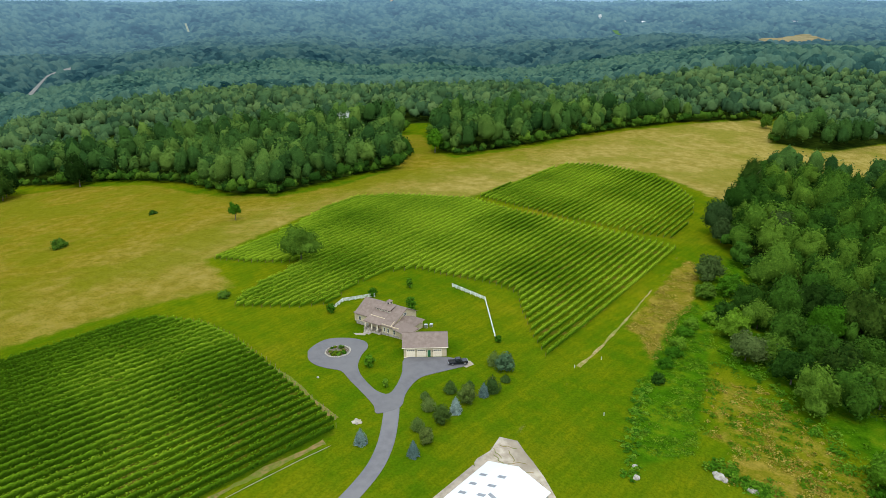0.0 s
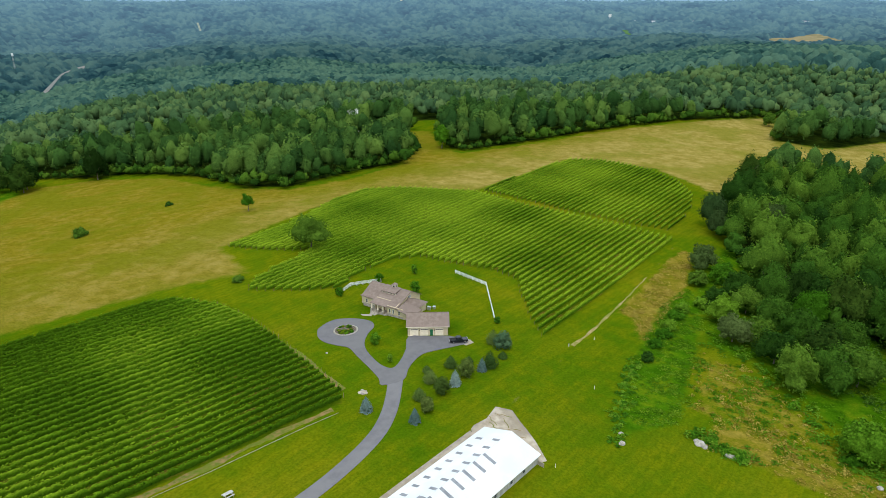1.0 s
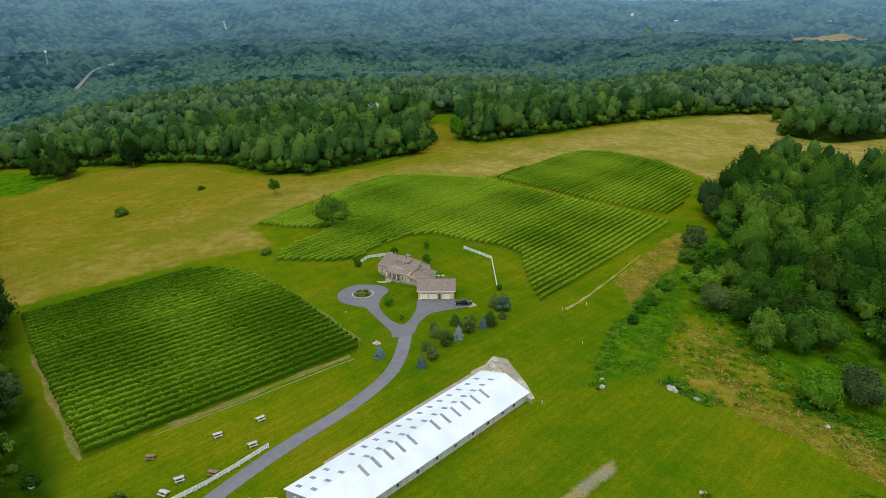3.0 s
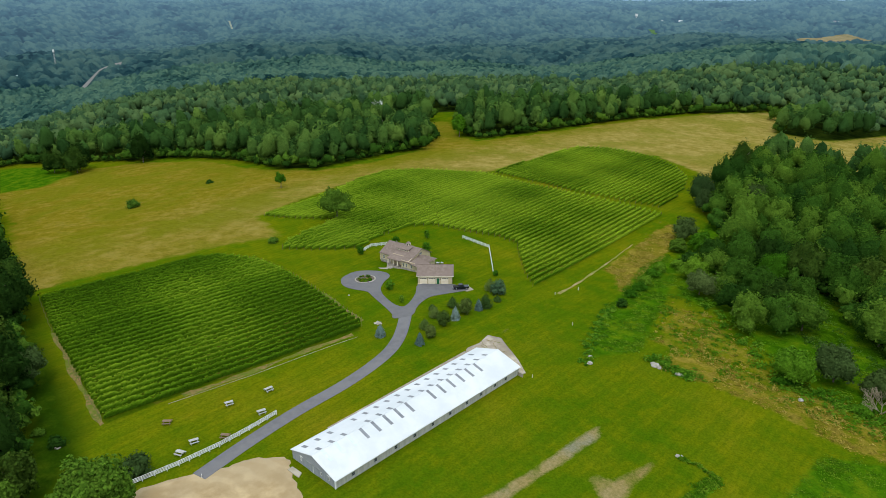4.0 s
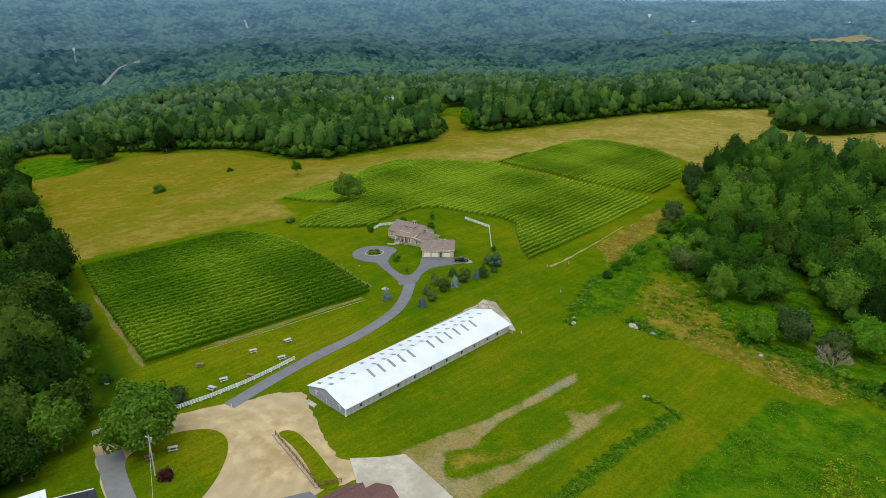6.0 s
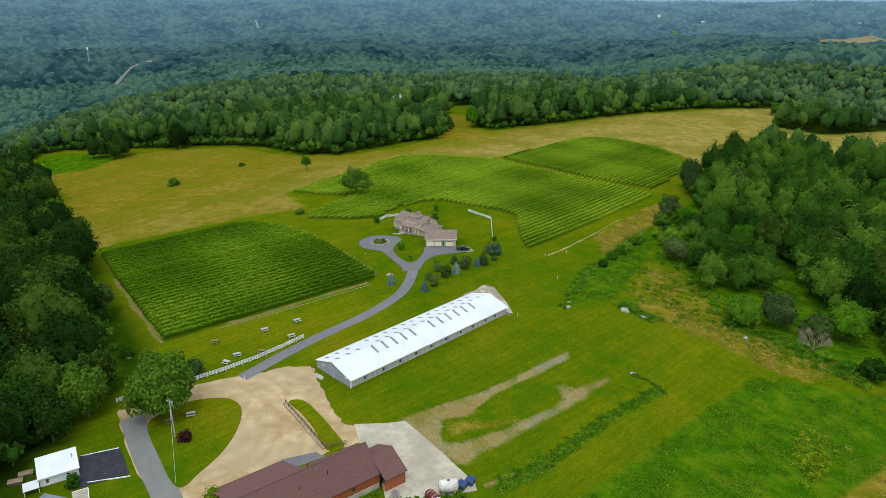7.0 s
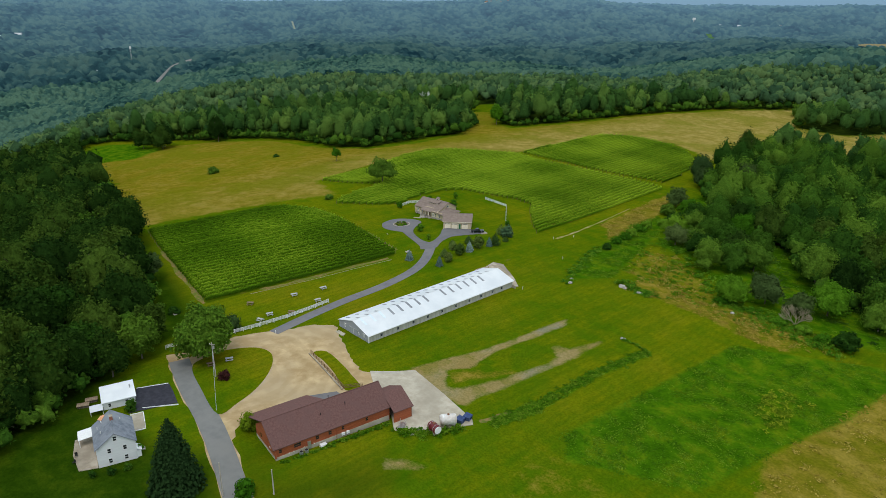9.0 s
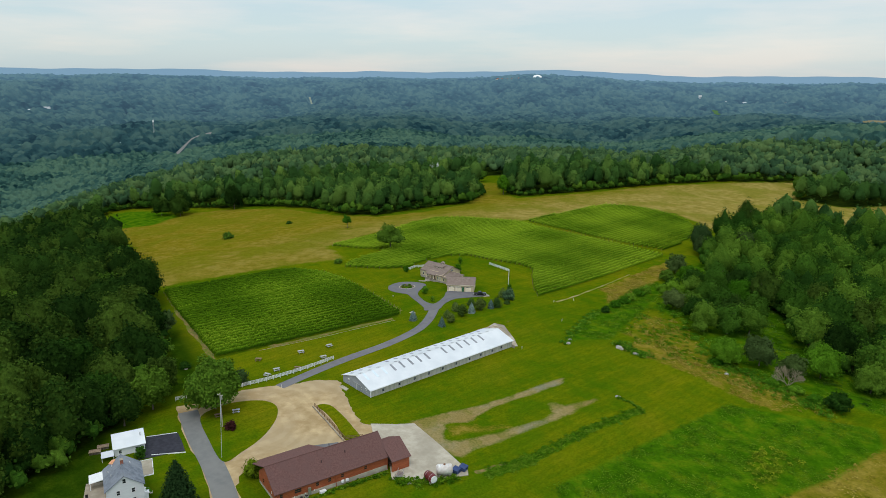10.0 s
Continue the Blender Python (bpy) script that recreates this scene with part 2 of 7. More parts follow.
def inside(poly, X, Y):
    """Signed distance to a closed outline, positive inside."""
    P = np.array(poly, float)
    Q = np.roll(P, -1, 0)
    dist = np.full(X.shape, 1e9)
    odd = np.zeros(X.shape, bool)
    for (ax, ay), (bx, by) in zip(P, Q):
        ex, ey = bx - ax, by - ay
        k = np.clip(((X - ax) * ex + (Y - ay) * ey) / (ex * ex + ey * ey + 1e-9), 0, 1)
        dist = np.minimum(dist, np.hypot(X - ax - k * ex, Y - ay - k * ey))
        if ay != by:
            odd ^= ((ay > Y) != (by > Y)) & (X < ax + (Y - ay) * ex / ey)
    return np.where(odd, dist, -dist)


def catmull(pts, closed=False, n=6):
    P = [Vector((*p, 0)) for p in pts]
    out = []
    m = len(P)
    for i in range(m if closed else m - 1):
        if closed:
            a, b, c, d = P[i - 1], P[i], P[(i + 1) % m], P[(i + 2) % m]
        else:
            a, b, c, d = P[max(i - 1, 0)], P[i], P[i + 1], P[min(i + 2, m - 1)]
        for k in range(n):
            s = k / n
            q = 0.5 * (2 * b + (c - a) * s + (2 * a - 5 * b + 4 * c - d) * s * s + (3 * b - a - 3 * c + d) * s ** 3)
            out.append((q.x, q.y))
    if not closed:
        out.append(tuple(pts[-1]))
    return out


# Outlines in plan.
VINE_WEST = [(-227.3, 55.9), (-223.3, 76.9), (-218.3, 98.9), (-210.3, 120.9), (-188.3, 126.9), (-169.4, 124.4), (-147.4, 118.4), (-121.4, 110.5), (-108.4, 106.4), (-104.9, 102.4), (-112.4, 73.9), (-117.4, 51.9), (-121.9, 26.9), (-153.4, 34.9), (-188.4, 43.9)]
VINE_MAIN = [(-243.7, 172.5), (-244.3, 208.4), (-248.3, 229.9), (-255.3, 254.0), (-255.3, 280.0), (-240.3, 293.0), (-197.3, 307.9), (-169.3, 301.9), (-137.3, 299.9), (-102.3, 298.5), (-79.6, 295.0), (-79.4, 243.3), (-78.8, 193.7), (-79.4, 168.2), (-89.4, 178.4), (-102.4, 194.9), (-111.3, 207.9), (-123.3, 210.9), (-140.3, 207.9), (-157.3, 207.9), (-166.3, 197.9), (-167.3, 181.9), (-162.4, 161.9), (-171.4, 152.9), (-192.3, 141.9), (-199.3, 153.9), (-201.3, 169.9), (-205.3, 188.9), (-215.3, 181.9), (-226.3, 176.9)]
VINE_UPPER = [(-195.3, 314.9), (-193.8, 357.0), (-190.3, 413.0), (-175.2, 423.0), (-157.2, 425.0), (-134.2, 418.0), (-113.2, 404.0), (-96.2, 380.0), (-88.2, 351.0), (-82.7, 308.0), (-104.3, 305.0), (-139.3, 305.9), (-181.3, 311.9)]
MEADOW = [(-492, 136), (-530, 160), (-510, 200), (-480, 238), (-420, 256), (-345, 248), (-300, 262), (-284, 295), (-280, 345), (-300, 385), (-355, 446), (-335, 452), (-287, 400), (-264, 392), (-240, 434), (-221, 490), (-198, 552), (-166, 616), (-118, 690), (-100, 640), (-94, 560), (-82, 500), (-72, 470), (-71, 420), (-77, 392), (-92, 396), (-99, 404), (-134, 427), (-192, 417), (-199, 313), (-259, 282), (-255, 234), (-246, 170), (-209, 155), (-223.5, 125), (-232, 92), (-239, 56), (-291, 72), (-406, 112)]
CLEAR = [(-66, -66), (-75, -52), (-81, -38), (-91, -17), (-105, -1), (-135.3, 15.9), (-162.3, 25.9), (-215.3, 45.9), (-282, 67.8), (-382, 96.7), (-480, 128), (-565, 138), (-618, 178), (-560, 206), (-494, 236), (-468, 254), (-414, 264), (-380, 261), (-335, 253), (-303, 262), (-297, 292), (-289, 325), (-279, 348), (-295, 385), (-360, 446), (-335, 458), (-290, 406), (-266, 397), (-246, 434), (-228, 484), (-206, 547), (-174, 611), (-137, 662), (-106, 704), (-102, 668), (-100, 610), (-92, 512), (-80, 478), (-79, 440), (-79, 405), (-74, 380), (-72, 345), (-64, 312), (-52, 288), (-40, 264), (-22, 250), (-6, 238), (3, 242), (10, 237), (16, 220), (26, 203), (44, 190), (66, 184), (92.8, 180), (143, 192), (243, 162), (263, -58), (123, -258), (-57, -258)]
DRIVE = [(-84.0, 29.4), (-85.7, 44.6), (-86.4, 60.1), (-85.9, 78.8), (-87.5, 95.0), (-91.2, 105.7), (-97.9, 116.5), (-102.4, 121.8)]

GLADE = [(-330, 452), (-352, 505), (-385, 500), (-372, 455)]
GLADE_EAST = [(-104, 486), (-100, 585), (-88, 590), (-66, 593), (-50, 608), (-42, 635), (-22, 690), (15, 690), (10, 600), (2, 500), (-30, 486), (-76, 481)]
FAR_HOUSES = [(-3310, 889, 34), (-3339, 966, 46), (-2525, 620, 40), (-2318, 865, 14), (-2970, 1690, 26), (-2262, 1165, 24), (-1241, 2082, 12), (-1146, 2150, 30), (-1390, 3195, 26), (-1255, 3085, 30), (-1603, 3543, 22), (-1451, 3588, 26), (-1385, 3648, 30), (-1303, 3701, 34), (-1166, 3717, 26), (-1108, 3725, 24), (-988, 3709, 30), (-580, 3855, 60), (-620, 3860, 40), (-3405, 2172, 18)]
FAR_FIELDS = [([(-640, 3200), (-600, 3520), (-507, 3600), (-390, 3390), (-262, 3230), (-330, 3050), (-440, 2950), (-600, 2930)], 0, "golden hay field on a far hill"),
              ([(-1392, 3440), (-1350, 3480), (-1262, 3340), (-1232, 3180), (-1290, 3290)], 1, "light green clearing on a far hill"),
              ([(-2112, 950), (-2098, 958), (-2262, 1094), (-2310, 1200), (-2370, 1232), (-2345, 1190), (-2282, 1104)], 2, "grey road through the valley woods"),
              ([(-3150, 2245), (-3143, 2252), (-2950, 2131), (-2956, 2125)], 3, "pale power line cut on a far hill")]
EAST_ROUGH = [(-56, 247), (-46, 228), (-38, 200), (-16, 194), (0, 176), (18, 164), (52, 162), (90, 170), (92, 184), (30, 190), (12, 204), (-10, 218), (-26, 250), (-40, 275), (-50, 300), (-60, 300)]
GOLD_TRI = [(-68.5, 203.6), (-62.6, 202.3), (-54.9, 189.0), (-52.6, 188.5), (-56.0, 236.0), (-65.3, 278.6), (-71.0, 286.5), (-72.3, 272.1), (-71.0, 247.8)]
WILD_EAST = [(-37.3, 191.9), (-31.3, 159.9), (-15.3, 151.9), (11.3, 148.5), (28.8, 146.5), (52.8, 149.0), (52.8, 162.0), (19.8, 162.0), (4.2, 170.0), (-13.2, 188.0), (-27.3, 196.0)]
LUSH_STRIP = [(-58.3, 222.9), (-50.8, 167.9), (-39.7, 133.9), (-29.9, 149.5), (-36.3, 183.9), (-46.3, 230.0), (-56.3, 243.0)]
LUSH_FIELD = [(25.4, 130.0), (51.8, 144.5), (63.9, 153.0), (68.9, 142.0), (62.8, 110.0), (55.8, 88.0), (46.7, 52.0), (32.7, 45.9), (19.7, 39.3), (13.7, 48.9), (18.7, 83.9)]
GOLD_SE = [(69.1, 140.7), (63.5, 121.4), (59.3, 104.4), (57.3, 90.0), (53.3, 76.0), (70.0, 10.0), (163.0, 22.1), (143.0, 152.2), (72.0, 135.0)]
GOLD_S = [(10.5, 29.5), (12.3, 40.9), (31.7, 41.9), (36.7, 35.9), (19.7, 15.9)]
DIRT_A = [(-36.1, 42.5), (-34.5, 49.8), (-32.0, 57.5), (-28.7, 66.1), (-26.5, 76.6), (-24.7, 87.3), (-22.9, 100.5), (-21.7, 104.9), (-19.9, 100.6), (-21.5, 88.5), (-23.5, 79.4), (-25.2, 69.4), (-24.7, 60.4), (-23.8, 56.7), (-27.9, 51.5), (-28.6, 46.5)]
DIRT_B = [(-23.0, 43.4), (-18.9, 45.2), (-16.0, 51.9), (-13.8, 58.8), (-11.5, 67.4), (-9.2, 75.0), (-9.6, 80.1), (-14.9, 84.2), (-13.8, 87.0), (-10.0, 87.1), (-7.1, 95.2), (-5.4, 100.6), (-5.3, 90.1), (-6.6, 78.2), (-8.2, 69.1), (-9.3, 60.1), (-10.7, 52.1), (-12.6, 46.4), (-12.9, 40.0), (-15.4, 39.8)]
DIRT_C = [(-36.4, 42.3), (-35.3, 46.2), (-30.3, 50.8), (-26.2, 48.7), (-22.9, 43.5), (-19.5, 42.7), (-15.2, 46.3), (-12.5, 44.6), (-12.4, 38.7), (-20.7, 39.7)]
GOLD_EDGE = [(-22.9, 154.4), (-8.8, 162.9), (7.4, 154.3), (21.1, 153.7), (34.5, 151.1), (44.2, 146.0), (38.2, 137.9), (26.2, 138.2), (9.7, 143.1), (-6.9, 143.8), (-22.1, 143.6)]
BROWN_SPOT = [(42.0, 105.9), (45.8, 113.2), (54.3, 112.0), (56.5, 107.6), (53.5, 92.3), (48.8, 86.2), (45.0, 92.9)]
WEST_VERGE = [(-197.1, 38.9), (-185.1, 39.1), (-135.6, 21.6), (-113.6, 17.4), (-96.4, 12.5), (-109.9, 15.4), (-112.4, 8.5), (-141.3, 17.0), (-166.9, 22.9)]
WOOD_GAP = [(-2, 204), (14, 186), (30, 176), (60, 168), (68, 186), (34, 208), (16, 250), (-2, 248), (-8, 216)]
GOLD_YARD = [(-27.3, 49.1), (-22.9, 56.0), (-14.6, 63.8), (-11.1, 64.1), (-15.1, 58.2), (-19.3, 51.5), (-22.0, 45.6)]
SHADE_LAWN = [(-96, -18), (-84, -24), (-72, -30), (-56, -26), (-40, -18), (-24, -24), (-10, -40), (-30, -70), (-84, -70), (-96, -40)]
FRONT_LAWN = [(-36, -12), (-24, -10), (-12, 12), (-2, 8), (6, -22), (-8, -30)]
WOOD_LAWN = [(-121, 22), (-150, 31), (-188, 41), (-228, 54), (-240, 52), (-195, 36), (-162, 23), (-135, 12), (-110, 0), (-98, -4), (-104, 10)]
GREEN_WEST = [(-600, 178), (-548, 200), (-500, 196), (-478, 160), (-500, 138), (-570, 142)]
DITCH = [(-1.9, 39.5), (0.4, 48.8), (1.8, 57), (3.8, 82), (8.0, 103.8)]
WORN_WAY = [(-66.5, 126.5), (-68.0, 131.0), (-69.0, 136.0)]
MEADOW_LINE = [(-376.4, 99.5), (-354.9, 118.7), (-354.6, 137.3), (-338.0, 152.2), (-328.8, 164.8)]
BARE_PATCH = [(-11.4, 9.9), (-5.4, 13.9), (-1.4, 14.9), (-3.4, 10.9), (-8.4, 6.9)]
TRACK = [(-64.0, 148.0), (-68.6, 160.0), (-69.6, 170.3), (-69.5, 184.6), (-70.5, 202.8), (-71.1, 218.6), (-72.0, 232.0), (-73.3, 251.8), (-74.9, 275.7), (-77.5, 296.8)]
ISLAND = [(-82.1, 0.2), (-69.4, -4.1), (-55.0, -7.5), (-55.9, -1.1), (-58.4, 5.9), (-62.9, 12.9), (-68.4, 18.4), (-73.9, 20.9), (-79.6, 19.4), (-84.4, 12.6), (-84.9, 5.9)]


def part(name, bm, material, parent=None, label="", smooth_faces=False):
    """Links a bmesh as one mesh object, under a thing or a part."""
    me = bpy.data.meshes.new(name)
    bm.to_mesh(me)
    bm.free()
    me.materials.append(material)
    if smooth_faces:
        me.polygons.foreach_set("use_smooth", np.ones(len(me.polygons), bool))
    ob = new(name, me)
    ob.parent = parent
    if label:
        tagged(ob, label)
    return ob


def fast_mesh(name, V, F, material, attrs=(), smooth_faces=False):
    """A mesh from arrays of points and of faces with equally many corners."""
    V, F = np.asarray(V, np.float32), np.asarray(F, np.int32)
    n, k = F.shape
    me = bpy.data.meshes.new(name)
    me.vertices.add(len(V))
    me.vertices.foreach_set("co", V.ravel())
    me.loops.add(n * k)
    me.loops.foreach_set("vertex_index", F.ravel())
    me.polygons.add(n)
    me.polygons.foreach_set("loop_start", np.arange(0, n * k, k, dtype=np.int32))
    if smooth_faces:
        me.polygons.foreach_set("use_smooth", np.ones(n, bool))
    me.update(calc_edges=True)
    for key, val in attrs:
        a = me.attributes.new(key, "FLOAT", "POINT")
        a.data.foreach_set("value", np.asarray(val, np.float32))
    me.materials.append(material)
    return me


# ---- ground: one sheet to the horizon ----


def ticks(lo, hi, step, end_lo, end_hi, grow=1.07):
    out = list(np.arange(lo, hi + step / 2, step))
    for sign, end in ((1, end_hi), (-1, end_lo)):
        p, s, extra = (out[-1] if sign > 0 else out[0]), step, []
        while (end - p) * sign > 0:
            s *= grow
            p += sign * s
            extra.append(p)
        out = out + extra if sign > 0 else extra[::-1] + out
    return np.array(out)


gx, gy = ticks(-300, 80, 2.0, -6000, 6000), ticks(-60, 330, 2.0, -6000, 6000)
GX, GY = np.meshgrid(gx, gy)
GX, GY = GX.ravel(), GY.ravel()
nx, ny = len(gx), len(gy)
ii = (np.arange(ny - 1)[:, None] * nx + np.arange(nx - 1)[None, :]).ravel()
quads = np.stack([ii, ii + 1, ii + nx + 1, ii + nx], 1)


def soft(poly, width):
    return np.clip(0.5 + inside(poly, GX, GY) / width, 0, 1)


def line_mask(pts, half, width):
    d = np.full(GX.shape, 1e9)
    for (ax, ay), (bx, by) in zip(pts, pts[1:]):
        ex, ey = bx - ax, by - ay
        k = np.clip(((GX - ax) * ex + (GY - ay) * ey) / (ex * ex + ey * ey), 0, 1)
        d = np.minimum(d, np.hypot(GX - ax - k * ex, GY - ay - k * ey))
    return np.clip(0.5 + (half - d) / width, 0, 1)


m_dry = np.maximum(soft(MEADOW, 14), soft(GLADE_EAST, 14) * 0.8) * (1 - 0.9 * soft(GREEN_WEST, 16)) * (1 - 0.55 * line_mask(MEADOW_LINE, 1.0, 4.0))
m_straw = np.clip(smooth(-330, -235, GX - 0.25 * (GY - 200)) * 0.9 * (0.35 + 0.65 * smooth(120, 260, GY)) + line_mask([(-231, 57), (-225, 92), (-216.5, 124), (-204, 152)], 9, 14) * 0.15, 0, 1)
m_gold = np.maximum.reduce([soft(GOLD_TRI, 4), soft(GOLD_SE, 4) * 0.95, soft(GOLD_EDGE, 3) * 0.66, soft(BROWN_SPOT, 5) * 0.48, soft(GOLD_S, 10) * 0.34, soft(GOLD_YARD, 3) * 0.62, soft(WILD_EAST, 9) * 0.46])
m_lush = np.maximum.reduce([soft(LUSH_STRIP, 5), soft(LUSH_FIELD, 4), soft(EAST_ROUGH, 9) * 0.85, soft(WOOD_GAP, 8) * 0.62, soft(GREEN_WEST, 12), line_mask(DITCH, 1.6, 2.5)])
m_bare = np.maximum.reduce([soft(DIRT_A, 3), soft(DIRT_B, 4) * 0.90, soft(DIRT_C, 3), soft(BARE_PATCH, 4) * 0.8, line_mask(TRACK, 0.7, 3.0) * 0.45, line_mask(WORN_WAY, 0.8, 4.0) * 0.55])
# lawns and wood gap toned darker: tree shade put into the ground colour
m_shade = np.maximum.reduce([soft(WOOD_LAWN, 10) * 0.9, soft(WEST_VERGE, 6), soft(WOOD_GAP, 10), soft(SHADE_LAWN, 14), soft(FRONT_LAWN, 16) * 0.6])
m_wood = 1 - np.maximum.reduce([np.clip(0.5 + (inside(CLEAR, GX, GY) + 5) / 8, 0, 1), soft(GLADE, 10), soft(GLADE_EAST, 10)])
m_vine = np.maximum.reduce([soft(VINE_WEST, 2.5), soft(VINE_MAIN, 2.5) * 0.56, soft(VINE_UPPER, 2.5) * 0.46])

ground_mat, gt, gb = principled("grassland", 0.95, 0.0)
gv = coords(gt)
n_fine = noise_tex(gt, gv, 1.6, 6.0, 0.7)
n_mid = noise_tex(gt, gv, 0.16, 5.0, 0.6)
n_big = noise_tex(gt, gv, 0.028, 5.0, 0.6)
n_huge = noise_tex(gt, gv, 0.011, 4.0, 0.55)
lawn = ramp(gt, n_big, ((0.34, (0.078, 0.140, 0.003)), (0.44, (0.118, 0.166, 0.004)), (0.53, (0.170, 0.186, 0.005)), (0.66, (0.235, 0.200, 0.010))))
lawn = mixc(gt, ramp(gt, n_huge, ((0.44, (0.7, 0.7, 0.7)), (0.54, (0, 0, 0)))), lawn, (0.068, 0.142, 0.003))
lawn = mixc(gt, ramp(gt, n_mid, ((0.42, (0, 0, 0)), (0.62, (0.5, 0.5, 0.5)))), lawn, (0.190, 0.186, 0.004))
for m_turn, m_scale, m_warp, m_part in ((7.0, 0.115, 1.2, 0.30), (7.0, 0.034, 2.2, 0.30), (-62.0, 0.075, 2.0, 0.16)):
    mow = nd(gt, "ShaderNodeTexWave", Scale=m_scale, Distortion=m_warp, Detail=3.0)
    mv = nd(gt, "ShaderNodeMapping")
    mv.inputs["Rotation"].default_value = (0, 0, radians(m_turn))
    gt.links.new(gv, mv.inputs["Vector"])
    gt.links.new(mv.outputs[0], mow.inputs["Vector"])
    lawn = mixc(gt, math_n(gt, "MULTIPLY", mow.outputs["Fac"], m_part), lawn, mixc(gt, 1.0, lawn, (0.60, 0.80, 0.70), "MULTIPLY"))
blade = noise_tex(gt, coords(gt, (1.0, 0.16, 1)), 1.1, 5.0, 0.65)
lawn = mixc(gt, ramp(gt, blade, ((0.42, (0.35, 0.35, 0.35)), (0.58, (0, 0, 0)))), lawn, (0.070, 0.122, 0.004))
n_grain = noise_tex(gt, coords(gt, (0.4, 1.0, 1)), 0.55, 6.0, 0.7)
dry = ramp(gt, n_mid, ((0.36, (0.190, 0.155, 0.012)), (0.50, (0.228, 0.180, 0.018)), (0.64, (0.270, 0.205, 0.034))))
dry = mixc(gt, ramp(gt, n_big, ((0.42, (0.8, 0.8, 0.8)), (0.58, (0, 0, 0)))), dry, (0.165, 0.168, 0.010))
straw = ramp(gt, n_mid, ((0.36, (0.265, 0.205, 0.050)), (0.50, (0.325, 0.250, 0.076)), (0.64, (0.390, 0.300, 0.110))))
straw = mixc(gt, ramp(gt, n_big, ((0.42, (0.7, 0.7, 0.7)), (0.54, (0, 0, 0)))), straw, (0.225, 0.205, 0.036))
e_straw = math_n(gt, "ADD", attr(gt, "straw"), math_n(gt, "MULTIPLY", math_n(gt, "SUBTRACT", n_big, 0.5), 0.8))
dry = mixc(gt, ramp(gt, e_straw, ((0.15, (0, 0, 0)), (0.95, (1, 1, 1)))), dry, straw)
dry = mixc(gt, ramp(gt, n_grain, ((0.46, (0, 0, 0)), (0.66, (0.5, 0.5, 0.5)))), dry, mixc(gt, 1.0, dry, (0.62, 0.66, 0.50), "MULTIPLY"))
goldc = ramp(gt, n_mid, ((0.36, (0.140, 0.142, 0.009)), (0.5, (0.208, 0.172, 0.020)), (0.64, (0.290, 0.220, 0.044))))
goldc = mixc(gt, ramp(gt, n_grain, ((0.46, (0, 0, 0)), (0.66, (0.5, 0.5, 0.5)))), goldc, (0.20, 0.160, 0.025))
lushc = ramp(gt, n_mid, ((0.38, (0.038, 0.112, 0.003)), (0.5, (0.060, 0.150, 0.004)), (0.64, (0.112, 0.178, 0.006))))
barec = ramp(gt, n_big, ((0.40, (0.29, 0.215, 0.095)), (0.50, (0.31, 0.245, 0.135)), (0.58, (0.25, 0.235, 0.190))))
barec = mixc(gt, ramp(gt, n_mid, ((0.40, (0.5, 0.5, 0.5)), (0.50, (0, 0, 0)))), barec, (0.165, 0.165, 0.020))
# forest floor litter, taken near-black so its colour carries the shade between crowns
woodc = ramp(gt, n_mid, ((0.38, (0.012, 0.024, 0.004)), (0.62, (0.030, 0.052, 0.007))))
# grass and soil between vine rows, with the rows' shade darkened into the colour
vinec = ramp(gt, n_mid, ((0.38, (0.048, 0.096, 0.003)), (0.55, (0.078, 0.116, 0.004)), (0.66, (0.165, 0.125, 0.026))))


def ragged(name, k=0.9, width=0.14):
    mix_n = math_n(gt, "ADD", math_n(gt, "MULTIPLY", n_mid, 0.65), math_n(gt, "MULTIPLY", n_fine, 0.35))
    e = math_n(gt, "ADD", attr(gt, name), math_n(gt, "MULTIPLY", math_n(gt, "SUBTRACT", mix_n, 0.5), k))
    return ramp(gt, e, ((0.5 - width, (0, 0, 0)), (0.5 + width, (1, 1, 1))))


# darkened lawn green that carries the trees' shade
shadec = ramp(gt, n_mid, ((0.38, (0.018, 0.046, 0.002)), (0.5, (0.026, 0.060, 0.003)), (0.64, (0.044, 0.078, 0.004))))
gcol = mixc(gt, ragged("shade_green", 0.9, 0.35), lawn, shadec)
gcol = mixc(gt, ragged("dry"), gcol, dry)
gcol = mixc(gt, ragged("gold", 1.5, 0.2), gcol, goldc)
gcol = mixc(gt, ragged("lush", 1.2, 0.2), gcol, lushc)
gcol = mixc(gt, ragged("bare", 0.9, 0.17), gcol, barec)
gcol = mixc(gt, ragged("vine", 0.3), gcol, vinec)
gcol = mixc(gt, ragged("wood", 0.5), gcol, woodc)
gcol = mixc(gt, ramp(gt, n_fine, ((0.36, (0.8, 0.8, 0.8)), (0.60, (0, 0, 0)))), gcol, mixc(gt, 1.0, gcol, (0.56, 0.64, 0.50), "MULTIPLY"))
gcol = mixc(gt, 1.0, gcol, (0.90, 0.89, 0.72), "MULTIPLY")
gt.links.new(gcol, gb.inputs["Base Color"])
bump(gt, gb, math_n(gt, "ADD", n_fine, n_mid), 0.4, 0.3)
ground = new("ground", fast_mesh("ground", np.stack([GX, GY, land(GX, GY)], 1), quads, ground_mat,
                                 (("dry", m_dry), ("straw", m_straw), ("shade_green", m_shade), ("gold", m_gold), ("lush", m_lush), ("bare", m_bare), ("vine", m_vine), ("wood", m_wood)), True))
tagged(ground, "mown green lawns, dry straw meadow and weedy grassland on a low hill", "ground", kind="structure")

# ---- paved and gravelled surfaces ----


